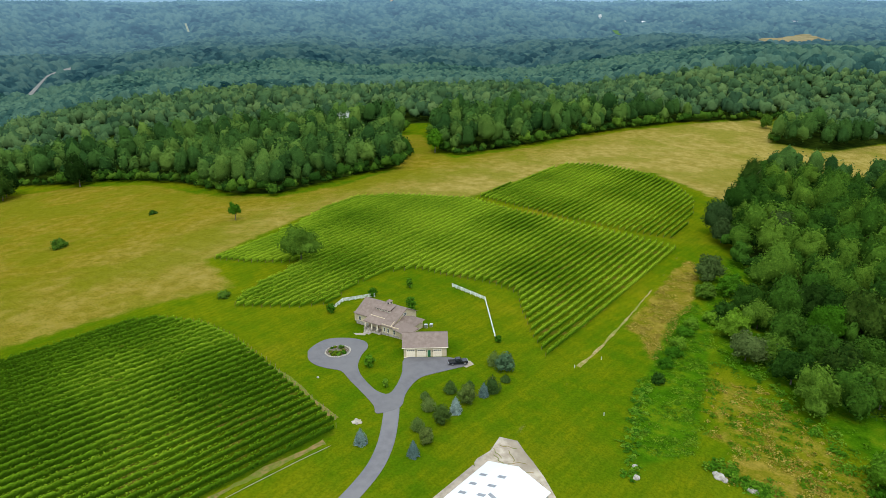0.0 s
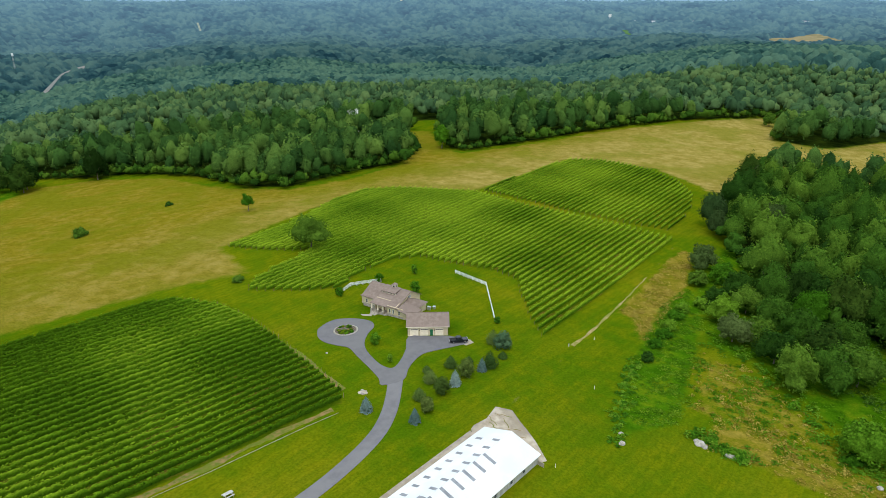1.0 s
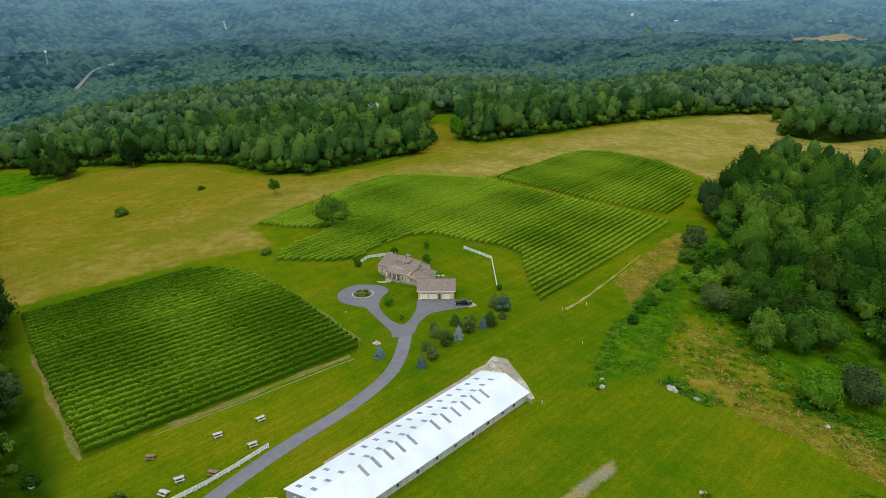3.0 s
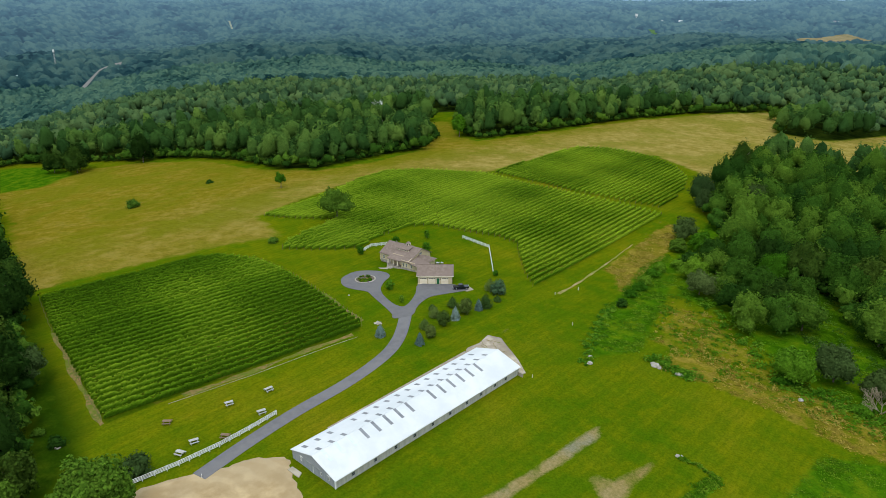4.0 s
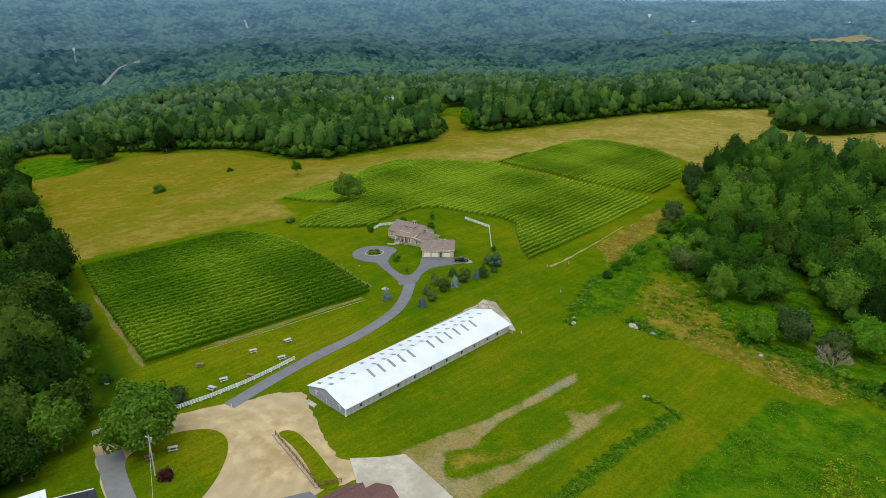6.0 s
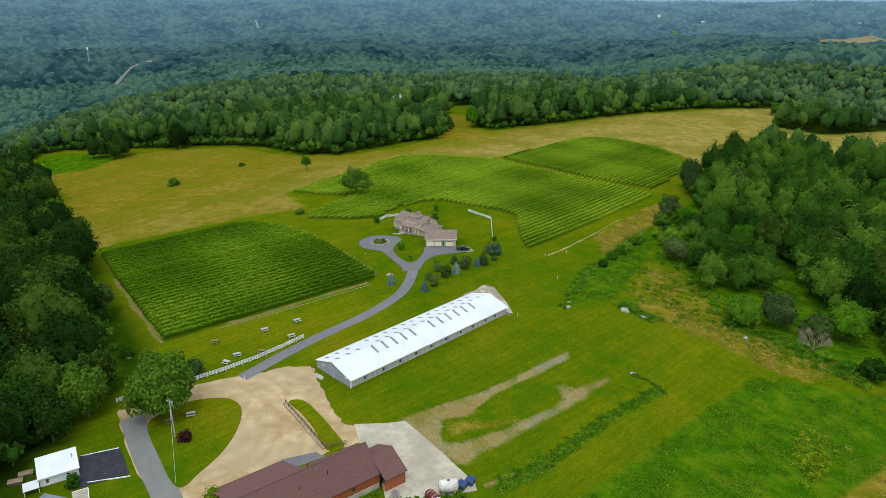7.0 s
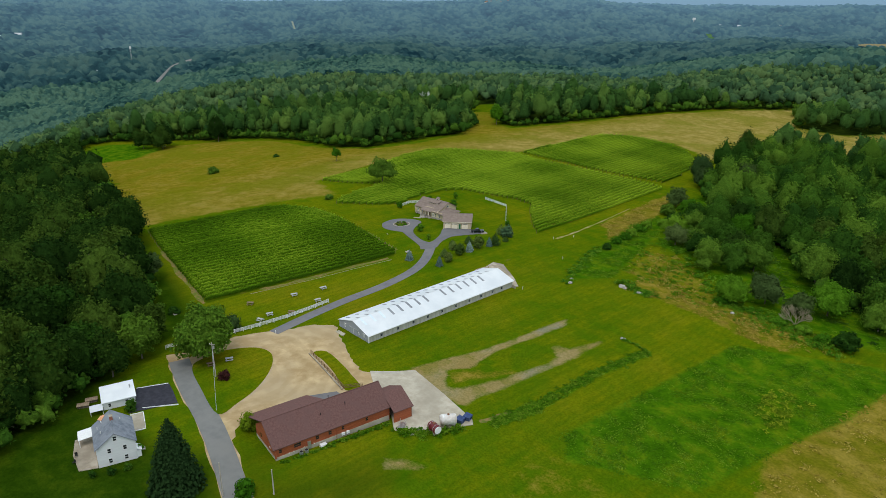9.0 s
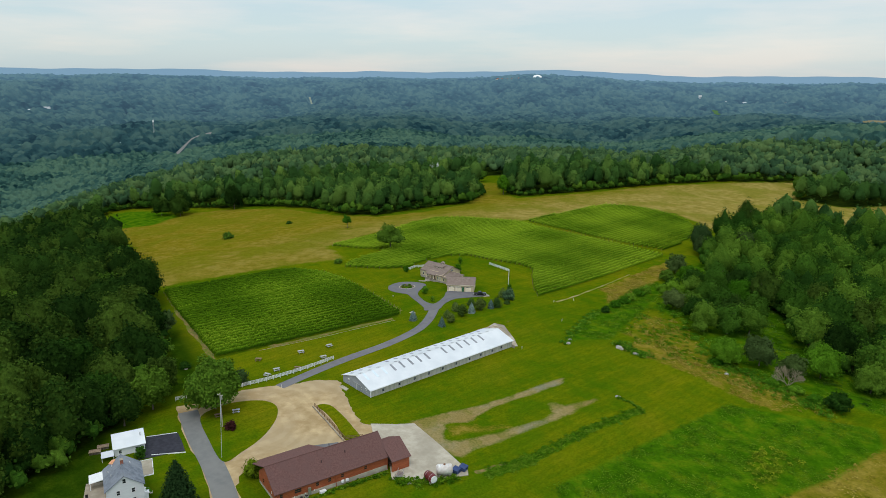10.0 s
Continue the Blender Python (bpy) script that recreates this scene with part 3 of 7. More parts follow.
def drape(name, outline, material, label, category, lift=0.05, closed_curve=True, cell=4.0, smooth_n=4, jitter=0.0):
    """A paved area: its outline cut into cells and laid on the ground, with a rim that goes into it."""
    rng = random.Random(len(outline) * 31)
    pts = catmull(outline, True, smooth_n) if closed_curve else outline
    bm = bmesh.new()
    vs = [bm.verts.new((x + rng.uniform(-jitter, jitter), y + rng.uniform(-jitter, jitter), 0)) for x, y in pts]
    bm.faces.new(vs)
    xs, ys = [p[0] for p in pts], [p[1] for p in pts]
    for lo, hi, no in ((min(xs), max(xs), (1, 0, 0)), (min(ys), max(ys), (0, 1, 0))):
        p = lo + cell
        while p < hi:
            bmesh.ops.bisect_plane(bm, geom=bm.verts[:] + bm.edges[:] + bm.faces[:], plane_co=(no[0] * p, no[1] * p, 0), plane_no=no)
            p += cell
    bmesh.ops.triangulate(bm, faces=bm.faces[:])
    for v in bm.verts:
        v.co.z = land1(v.co.x, v.co.y) + lift
    rim = [e for e in bm.edges if e.is_boundary]
    low = bmesh.ops.extrude_edge_only(bm, edges=rim)["geom"]
    for v in low:
        if isinstance(v, bmesh.types.BMVert):
            v.co.z -= 0.3
    bmesh.ops.recalc_face_normals(bm, faces=bm.faces[:])
    ob = part(name, bm, material)
    return tagged(ob, label, category, kind="structure")


def band(pts, half):
    """The outline of a strip along a line."""
    c = catmull(pts, False, 6)
    left, right = [], []
    for i, p in enumerate(c):
        a, b = Vector(c[max(i - 1, 0)]), Vector(c[min(i + 1, len(c) - 1)])
        d = (b - a).normalized()
        h = half(i / (len(c) - 1)) if callable(half) else half
        left.append((p[0] - d.y * h, p[1] + d.x * h))
        right.append((p[0] + d.y * h, p[1] - d.x * h))
    return left + right[::-1]


drape("gravel_yard", [(-90.4, 16.9), (-87.4, 25.9), (-81.9, 35.9), (-79.4, 40.9), (-73.8, 45.9), (-69.5, 44.0), (-61.7, 39.7), (-55.6, 36.5), (-49.9, 34.0), (-43.9, 32.9), (-40.2, 35.7), (-31.4, 35.9), (-35.4, 30.9), (-38.4, 25.9), (-41.4, 13.9), (-47.0, -0.2), (-47.9, -5.1), (-41.7, -12.6), (-49.4, -11.1), (-57.4, -9.6), (-75.4, -3.1), (-87.4, 0.9)],
      M_GRAVEL, "pale tan gravel parking yard with wheel marks", "gravel yard", 0.05, smooth_n=5, jitter=0.5)
drape("service_road", band([(310, -150), (170, -97), (40.7, -46.1), (-0.4, -30.1), (-24.0, -21.1), (-49.6, -11.9), (-72.4, -5.7), (-88.9, -0.3)], 2.9), M_ROAD, "worn grey asphalt road beside the yard", "road", 0.10, False)
drape("road_verge", band([(310, -150), (170, -97), (40.7, -46.1), (-0.4, -30.1), (-24.0, -21.1), (-49.6, -11.9), (-72.4, -5.7), (-88.9, -0.3), (-93.5, 1.6)], lambda k: 3.1 + 0.35 * math.sin(k * 70) * math.sin(k * 23)), M_GRAVEL, "ragged tan gravel verge of the road", "verge", 0.035, False, jitter=0.35)
drape("driveway", band(DRIVE, lambda k: 2.05 + 0.4 * smooth(0.85, 1.0, k)), M_ASPHALT, "winding grey asphalt driveway across the lawn", "driveway", 0.09, False)
drape("driveway_fork", [(-98.4, 121.0), (-100.9, 126.3), (-102.5, 131.5), (-102.8, 136.3), (-100.8, 140.4), (-98.2, 145.0), (-96.0, 149.4), (-97.5, 150.8), (-103.4, 150.4), (-108.6, 146.5), (-113.7, 142.6), (-109.1, 135.5), (-106.0, 129.0), (-105.0, 124.4), (-107.6, 123.6), (-111.4, 124.6), (-118.3, 128.0), (-122.9, 132.0), (-126.2, 137.6), (-127.7, 142.0), (-130.7, 144.6), (-134.9, 144.8), (-139.4, 143.0), (-142.8, 140.0), (-143.6, 136.0), (-142.7, 131.5), (-141.1, 129.4), (-137.8, 126.6), (-133.6, 125.4), (-128.9, 125.8), (-124.6, 126.6), (-118.9, 124.0), (-110.5, 120.4), (-104.6, 117.6), (-101.6, 115.4)],
      M_ASPHALT, "grey asphalt turning circle and garage forecourt", "driveway", 0.12, smooth_n=3)
drape("dirt_track", band([(-69.6, 169.5), (-69.4, 184.6), (-70.3, 202.8), (-71.1, 218.6), (-72.0, 232.0), (-72.6, 243.0)], lambda k: (0.55 - 0.4 * k) * (1 + 0.35 * math.sin(k * 41))), M_TRACK, "worn tan dirt track beside the vineyard", "track", 0.05, False, 3.0, jitter=0.2)
drape("soil_strip", band([(-117.6, 47.0), (-115.4, 54.6), (-112.9, 65.3), (-110.6, 76.8), (-107.8, 88), (-104.6, 99.1)], lambda k: 0.9 + 0.3 * math.sin(k * 19)), M_SOIL, "strip of bare brown soil along the vine rows", "soil", 0.04, False, 3.0, jitter=0.35)
drape("soil_strip", band([(-190, 44.2), (-172, 39.6), (-153, 34.2), (-137, 30.2), (-122, 26.2)], lambda k: 0.8 + 0.3 * math.sin(k * 17)), M_SOIL, "strip of bare brown soil below the vine rows", "soil", 0.04, False, 3.0, jitter=0.35)
drape("soil_strip", band([(-186, 126.6), (-167.4, 123.4), (-152.0, 119.7), (-127.3, 113.4), (-109, 107.6)], lambda k: 0.7 + 0.3 * math.sin(k * 21)), M_SOIL, "strip of bare brown soil above the vine rows", "soil", 0.04, False, 3.0, jitter=0.35)
drape("ditch_soil", band([(-4.6, 37.2), (-3.0, 41.5), (-1.6, 46.5)], 0.8), M_SOIL, "bare brown soil at the mouth of a ditch", "soil", 0.05, False, 3.0, jitter=0.3)
drape("green_island", ISLAND, ground_mat, "teardrop of mown grass between road and gravel", "lawn", 0.14, smooth_n=5)
drape("grass_strip", [(-63.9, 29.9), (-61.6, 32.9), (-53.4, 31.5), (-45.4, 29.1), (-38.4, 26.5), (-40.4, 22.7), (-49.4, 26.3), (-57.4, 28.7)], ground_mat, "mown grass bank below a timber rail fence", "lawn", 0.14, smooth_n=3)
drape("concrete_apron", [(-43, 33.9), (-38, 39.5), (-34.4, 43.6), (-20, 40.2), (-6.7, 36.5), (-5.2, 35), (-8, 30), (-9.5, 25.4), (-13, 20.4), (-17.3, 18.9), (-22.3, 22.9), (-35.3, 28.9)], M_CONCRETE, "pale stained concrete apron behind the winery", "concrete slab", 0.16, False, jitter=0.3)
drape("new_parking_pad", [(-82.4, -16.2), (-78.4, -8.7), (-74.0, -9.8), (-67.4, -11.9), (-71.9, -23.0), (-74.6, -20.0)], M_FRESH, "fresh black asphalt parking pad beside the white shed", "parking pad", 0.11, False)


# ---- plants ----


def icosphere(level=1):
    bm = bmesh.new()
    bmesh.ops.create_icosphere(bm, subdivisions=level, radius=1)
    V = np.array([v.co[:] for v in bm.verts])
    F = np.array([[v.index for v in f.verts] for f in bm.faces])
    bm.free()
    return V, F


ICO1, ICO2, ICO3 = icosphere(1), icosphere(2), icosphere(3)


def leaf_cards(rng, C, N, S):
    """Bent four-sided leaf clusters at places C, facing N, of sizes S."""
    n = len(C)
    N = N / (np.linalg.norm(N, axis=1, keepdims=True) + 1e-9)
    A = np.cross(N, rng.normal(size=(n, 3)))
    A /= np.linalg.norm(A, axis=1, keepdims=True) + 1e-9
    B = np.cross(N, A)
    S = np.asarray(S)[:, None]
    k = rng.uniform(0.6, 1.2, (n, 4, 1))
    V = np.stack([C + A * S * k[:, 0], C + B * S * k[:, 1] * 0.8 + N * S * 0.2, C - A * S * k[:, 2], C - B * S * k[:, 3] * 0.8 + N * S * 0.2], 1)
    V = V.reshape(-1, 3)
    F = np.arange(4 * n).reshape(n, 4)
    return V, F


def sphere_points(rng, n, up=0.15):
    d = rng.normal(size=(n, 3))
    d[:, 2] += up * 2
    return d / np.linalg.norm(d, axis=1, keepdims=True)


def crown_blobs(rng, h, r, base=0.3, n=14):
    """Centres and radii of the leafy masses of a broad crown."""
    out = []
    for i in range(n):
        k = (i + 0.5) / n
        a = i * 2.4 + rng.uniform(-0.5, 0.5)
        z = h * (base + (0.94 - base) * (0.12 + 0.86 * k))
        prof = math.sin(math.pi * min(1, 0.22 + 0.74 * k)) ** 0.8
        rr = r * prof * rng.uniform(0.35, 0.75)
        out.append((rr * math.cos(a), rr * math.sin(a), z - r * 0.12, r * rng.uniform(0.33, 0.52) * min(1.0, (18 / n) ** 0.4)))
    out.append((0, 0, h * (base + 0.25), r * 0.62))
    out.append((0, 0, h * (base + 0.5), r * 0.58))
    return np.array(out)


def crown_mesh(rng, blobs, n_cards, size, core=0.74, squash=0.86):
    """Leaf clusters over the blobs, as triangles, with the shaded inner masses."""
    w = blobs[:, 3] ** 2
    pick = rng.choice(len(blobs), n_cards, p=w / w.sum())
    d = sphere_points(rng, n_cards)
    c = blobs[pick, :3] + d * blobs[pick, 3:4] * rng.uniform(0.82, 1.10, (n_cards, 1)) * np.array([1, 1, squash])
    V, F = leaf_cards(rng, c, d + rng.normal(size=d.shape) * 0.30 + np.array([0, 0, 0.3]), rng.uniform(0.6, 1.3, n_cards) * size)
    tris = np.concatenate([F[:, [0, 1, 2]], F[:, [0, 2, 3]]])
    Vs, Fs, off = [V], [tris], len(V)
    for b in blobs:
        cv = ICO1[0] * (b[3] * core) * rng.uniform(0.85, 1.1, (len(ICO1[0]), 1)) * np.array([1, 1, squash]) + b[:3]
        Vs.append(cv)
        Fs.append(ICO1[1] + off)
        off += len(cv)
    return np.concatenate(Vs), np.concatenate(Fs)


def dome_mesh(rng, h, r, base, lumps, n_cards, size, shell=ICO2, core=0.96, stray=0.5):
    """A leafy crown: a dome built up of rounded leafy masses with creases between them, thick with leaf clusters."""
    k = np.arange(lumps) + 0.5
    z = np.clip(1 - 1.50 * k / lumps + rng.normal(size=lumps) * 0.10, -0.75, 1)
    a = k * 2.39996 + rng.normal(size=lumps) * 0.35
    q = np.sqrt(np.maximum(0, 1 - z * z))
    reach = rng.uniform(0.60, 0.80, lumps)[:, None]
    L = np.stack([q * np.cos(a), q * np.sin(a), z], 1) * reach
    rho = rng.uniform(0.24, 0.44, lumps) * min(1.15, (20 / lumps) ** 0.35)
    twig = rng.normal(size=(40, 3))
    twig /= np.linalg.norm(twig, axis=1, keepdims=True)
    mid = h * (base + (1 - base) * 0.40)
    lean = rng.normal(size=2) * 0.08 * r
    oval = rng.uniform(0.86, 1.14)

    def place(d, k):
        along_ = d @ L.T
        disc = along_ ** 2 - (L ** 2).sum(1) + rho ** 2
        out = np.where(disc > 0, along_ + np.sqrt(np.maximum(disc, 0)), 0)
        f = np.maximum(out.max(1), 0.50) * (0.90 + 0.20 * np.exp(-(1 - d @ twig.T) * 45).max(1))
        n = d * f[:, None] - L[out.argmax(1)] * (out.max(1) > 0.50)[:, None]
        P = d * (f * k)[:, None]
        up = np.where(P[:, 2] > 0, h - mid, mid - h * base)
        return np.stack([P[:, 0] * r * oval + lean[0] * P[:, 2], P[:, 1] * r / oval + lean[1] * P[:, 2], mid + P[:, 2] * up], 1), n

    d = sphere_points(rng, n_cards, 0.22)
    C, N = place(d, rng.uniform(0.93, 1.12, n_cards))
    N = N / (np.linalg.norm(N, axis=1, keepdims=True) + 1e-9)
    V, F = leaf_cards(rng, C, N + rng.normal(size=d.shape) * stray + np.array([0, 0, 0.15]), rng.uniform(0.55, 1.35, n_cards) * size)
    tris = np.concatenate([F[:, [0, 1, 2]], F[:, [0, 2, 3]]])
    K, _ = place(shell[0], core * rng.uniform(0.90, 1.04, len(shell[0])))
    return np.concatenate([V, K]), np.concatenate([tris, shell[1] + len(V)])


def limb(bm, a, b, ra, rb, sides=6):
    """A tapered limb from a to b."""
    a, b = Vector(a), Vector(b)
    ax = (b - a).normalized()
    u = ax.orthogonal().normalized()
    w = ax.cross(u)
    rings = []
    for p, r in ((a, ra), (a.lerp(b, 0.5) + u * ra * 0.3, (ra + rb) / 2), (b, rb)):
        rings.append([bm.verts.new(p + (u * math.cos(k * math.tau / sides) + w * math.sin(k * math.tau / sides)) * r) for k in range(sides)])
    for p, q in zip(rings, rings[1:]):
        for k in range(sides):
            bm.faces.new((p[k], p[(k + 1) % sides], q[(k + 1) % sides], q[k]))
    bm.faces.new(rings[-1])


def trunk_mesh(rng, h, r, top=0.6, limbs=6, spread=0.5):
    bm = bmesh.new()
    limb(bm, (0, 0, -0.5), (0.2, 0.1, h * top), r, r * 0.35, 8)
    for i in range(limbs):
        a = i * 2.4 + rng.uniform(-0.4, 0.4)
        z = h * (0.22 + 0.36 * i / max(limbs - 1, 1))
        s = h * spread * rng.uniform(0.5, 0.8)
        limb(bm, (0, 0, z), (math.cos(a) * s * 0.7, math.sin(a) * s * 0.7, z + s * 0.7), r * 0.42, r * 0.12, 5)
    return bm


def broad_tree(seed, h, r, material, name="tree", n_cards=1300, size=0.5, base=0.28, blobs=16):
    rng = np.random.default_rng(seed)
    root = new(name)
    part("trunk", trunk_mesh(rng, h, h * 0.018 + 0.08), M_BARK, root)
    V, F = dome_mesh(rng, h, r, base, blobs, n_cards, size, ICO3)
    crown = new("crown", fast_mesh("crown", V, F, material, (), True))
    crown.parent = root
    return root


def conifer(seed, h, r, material, name="spruce", tiers=11, per=46, size=0.42, skirt=0.04, shape=0.82):
    """A spire of tiers of drooping needle sprays."""
    rng = np.random.default_rng(seed)
    root = new(name)
    bm = bmesh.new()
    limb(bm, (0, 0, -0.3), (0, 0, h * 0.95), h * 0.022 + 0.05, 0.02, 6)
    part("trunk", bm, M_BARK, root)
    C, N, S = [], [], []
    for i in range(tiers):
        k = i / (tiers - 1)
        z = h * (skirt + 0.93 * k)
        rr = r * ((1 - k) ** shape + 0.06 if shape > 0 else 0.05 + math.sin(math.pi * min(1.0, 0.14 + 0.86 * k)) ** -shape)
        m = max(6, int(per * (1 - (0.75 if shape > 0 else 0.45) * k)))
        for j in range(m):
            a = rng.uniform(0, math.tau)
            q = rr * math.sqrt(rng.uniform(0.15, 1.0)) * rng.uniform(0.85, 1.12)
            C.append((q * math.cos(a), q * math.sin(a), z - 0.25 * q + rng.uniform(-0.04, 0.04) * h))
            N.append((0.75 * math.cos(a) + rng.normal() * 0.3, 0.75 * math.sin(a) + rng.normal() * 0.3, 0.8))
            S.append(size * (1.15 - 0.6 * k) * rng.uniform(0.7, 1.3))
    V, F = leaf_cards(rng, np.array(C), np.array(N), np.array(S))
    F = np.concatenate([F[:, [0, 1, 2]], F[:, [0, 2, 3]]])
    cv = ICO2[0] * np.array([1, 1, 1]) * rng.uniform(0.9, 1.1, (len(ICO2[0]), 1))
    zz = (cv[:, 2] + 1) / 2
    slim = r * (0.75 * np.maximum(1 - zz, 0.03) ** 0.7 * 1.25 if shape > 0 else 0.62)
    cone = np.stack([cv[:, 0] * slim, cv[:, 1] * slim, h * (skirt + (0.9 if shape > 0 else 0.72) * zz)], 1)
    F = np.concatenate([F, ICO2[1] + len(V)])
    V = np.concatenate([V, cone])
    crown = new("crown", fast_mesh("crown", V, F, material, (), True))
    crown.parent = root
    return root


def shrub(seed, h, r, material, name="shrub", n_cards=260, size=0.28, blobs=7):
    rng = np.random.default_rng(seed)
    root = new(name)
    bm = bmesh.new()
    for i in range(5):
        a = i * 1.26
        limb(bm, (0, 0, -0.2), (math.cos(a) * r * 0.5, math.sin(a) * r * 0.5, h * 0.6), 0.07, 0.02, 5)
    part("stems", bm, M_BARK, root)
    V, F = crown_mesh(rng, crown_blobs(rng, h, r, 0.08, blobs), n_cards, size)
    crown = new("crown", fast_mesh("crown", V, F, material, (), True))
    crown.parent = root
    return root


def set_down(root, x, y, s=1.0, turn=0.0, sink=0.0):
    root.matrix_basis = pose(x, y, land1(x, y) - sink, 0, 0, turn) @ Matrix.Diagonal((s, s, s, 1))
    return root


def again(ob, x, y, s=1.0, turn=0.0, sz=None):
    c = copy_thing(ob, Matrix.Identity(4))
    c.matrix_basis = pose(x, y, land1(x, y), 0, 0, turn) @ Matrix.Diagonal((s, s, sz or s, 1))
    return c


# ---- vineyards: each row a thing of its own ----


def vine_row(x0, y0, x1, y1, seed, group, full=1.0):
    rng = np.random.default_rng(seed)
    L = math.hypot(x1 - x0, y1 - y0)
    ux, uy = (x1 - x0) / L, (y1 - y0) / L
    n = max(3, int(L / 0.9))
    s = np.linspace(0, L, n)
    gap = np.where(rng.uniform(size=n) < 0.05, 0.35, 1.0) * rng.uniform(0.8, 1.15, n)
    patchy = 0.16 if full == 1.0 else 0.07

    def vigour_at(px_, py_):
        w = np.sin(px_ / 21 + py_ / 33 + 1.0) + 0.8 * np.sin(px_ / 11 - py_ / 27 + 0.5) + 0.7 * np.sin(py_ / 9 + px_ / 37)
        return np.clip(0.92 + patchy * w, 0.42, 1.15)

    gap = gap * vigour_at(x0 + ux * s, y0 + uy * s)
    gap[0] = gap[-1] = 0.3
    gap = gap * full
    prof = np.array([(-0.12, 0.30), (-0.22, 1.15), (-0.16, 1.90), (0.16, 1.90), (0.22, 1.15), (0.12, 0.30)])
    side = prof[None, :, 0] * gap[:, None] * rng.uniform(0.75, 1.25, (n, 6)) + rng.normal(0, 0.05, (n, 1))
    high = prof[None, :, 1] * (0.55 + 0.45 * gap[:, None]) * rng.uniform(0.82, 1.14, (n, 6))
    cx, cy = x0 + ux * s[:, None] - uy * side, y0 + uy * s[:, None] + ux * side
    V = np.stack([cx, cy, land(cx, cy) + high], 2).reshape(-1, 3)
    k = (np.arange(n - 1)[:, None] * 6 + np.arange(5)[None, :]).ravel()
    F = np.concatenate([np.stack([k, k + 6, k + 7], 1), np.stack([k, k + 7, k + 1], 1)])
    m = int(L * 12 * full)
    sl = rng.uniform(0, L, m)
    sl = sl[rng.uniform(0.3, 1.1, m) < vigour_at(x0 + ux * sl, y0 + uy * sl)]
    m = len(sl)
    crest = rng.uniform(size=m) < 0.6
    d = sphere_points(rng, m, 0.2)
    lx = np.where(crest, rng.normal(0, 0.16, m), d[:, 1] * 0.36) * full
    P = np.stack([x0 + ux * sl - uy * lx, y0 + uy * sl + ux * lx, np.zeros(m)], 1)
    P[:, 2] = land(P[:, 0], P[:, 1]) + np.where(crest, rng.uniform(1.75, 2.35, m), 1.2 + d[:, 2] * 0.75)
    N = np.stack([-uy * d[:, 1], ux * d[:, 1], d[:, 2] * 0.4 + crest * 0.6], 1) + rng.normal(size=(m, 3)) * 0.45
    LV, LF = leaf_cards(rng, P, N, rng.uniform(0.14, 0.31, m))
    F = np.concatenate([F, LF[:, [0, 1, 2]] + len(V), LF[:, [0, 2, 3]] + len(V)])
    # pale new shoots on top; crest light and side shade also put into the hue
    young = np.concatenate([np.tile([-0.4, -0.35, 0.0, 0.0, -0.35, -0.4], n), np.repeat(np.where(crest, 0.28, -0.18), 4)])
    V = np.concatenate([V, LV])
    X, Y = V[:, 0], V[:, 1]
    leaf_tone = young + (0.36 if full == 1.0 else 0.76) + 0.14 * np.sin(X / 17 + Y / 23 + 1) + 0.12 * np.sin(X / 9 - Y / 31) + 0.10 * np.sin(Y / 7 + X / 41) + rng.normal() * 0.05
    org = np.array([x0, y0, land1(x0, y0)])
    root = new("vine_row")
    root.location = org
    fo = new("foliage", fast_mesh("foliage", V - org, F, M_VINE, (("hue", np.clip(leaf_tone, 0, 1)),)))
    fo.parent = root
    for ex, ey in ((x0, y0), (x1, y1)):
        bm = bmesh.new()
        z = land1(ex, ey)
        ox = (ex - (x0 + x1) / 2) / L * 1.0
        oy = (ey - (y0 + y1) / 2) / L * 1.0
        limb(bm, Vector((ex + ox, ey + oy, z - 0.4)) - Vector(org), Vector((ex + ox * 1.3, ey + oy * 1.3, z + 1.5)) - Vector(org), 0.06, 0.05, 6)
        part("end_post", bm, M_DEADWOOD if full == 1.0 else M_BARK, root)
    return tagged(root, "trellised row of leafy green grapevines with wooden end posts", "vine row", group)


def plant(poly, direction, spacing, group, seed, full=1.0, min_len=5.0):
    """Rows along a direction (degrees from +y, clockwise) within an outline."""
    a = radians(direction)
    ux, uy = math.sin(a), math.cos(a)
    px, py = uy, -ux
    P = np.array(poly)
    off = P @ np.array([px, py])
    c = math.ceil(off.min() / spacing) * spacing + spacing * 0.3
    made = 0
    while c < off.max():
        along = P @ np.array([ux, uy])
        s = np.arange(along.min() - 2, along.max() + 2, 0.5)
        ins = inside(poly, c * px + s * ux, c * py + s * uy) > 0
        run = None
        for k in range(len(s)):
            if ins[k] and run is None:
                run = s[k]
            if run is not None and (not ins[k] or k == len(s) - 1):
                if s[k] - run > min_len:
                    vine_row(c * px + run * ux, c * py + run * uy, c * px + s[k] * ux, c * py + s[k] * uy, seed + made, group, full)
                    made += 1
                run = None
        c += spacing


plant(VINE_WEST, 12.9, 3.2, "rows of the western vineyard", 1000)
plant(VINE_MAIN, 0.0, 3.0, "rows of the main vineyard", 2000, 0.85)
plant(VINE_UPPER, 0.0, 3.0, "rows of the upper vineyard", 3000, 0.68)

# ---- woods ----
wood_rng = np.random.default_rng(77)


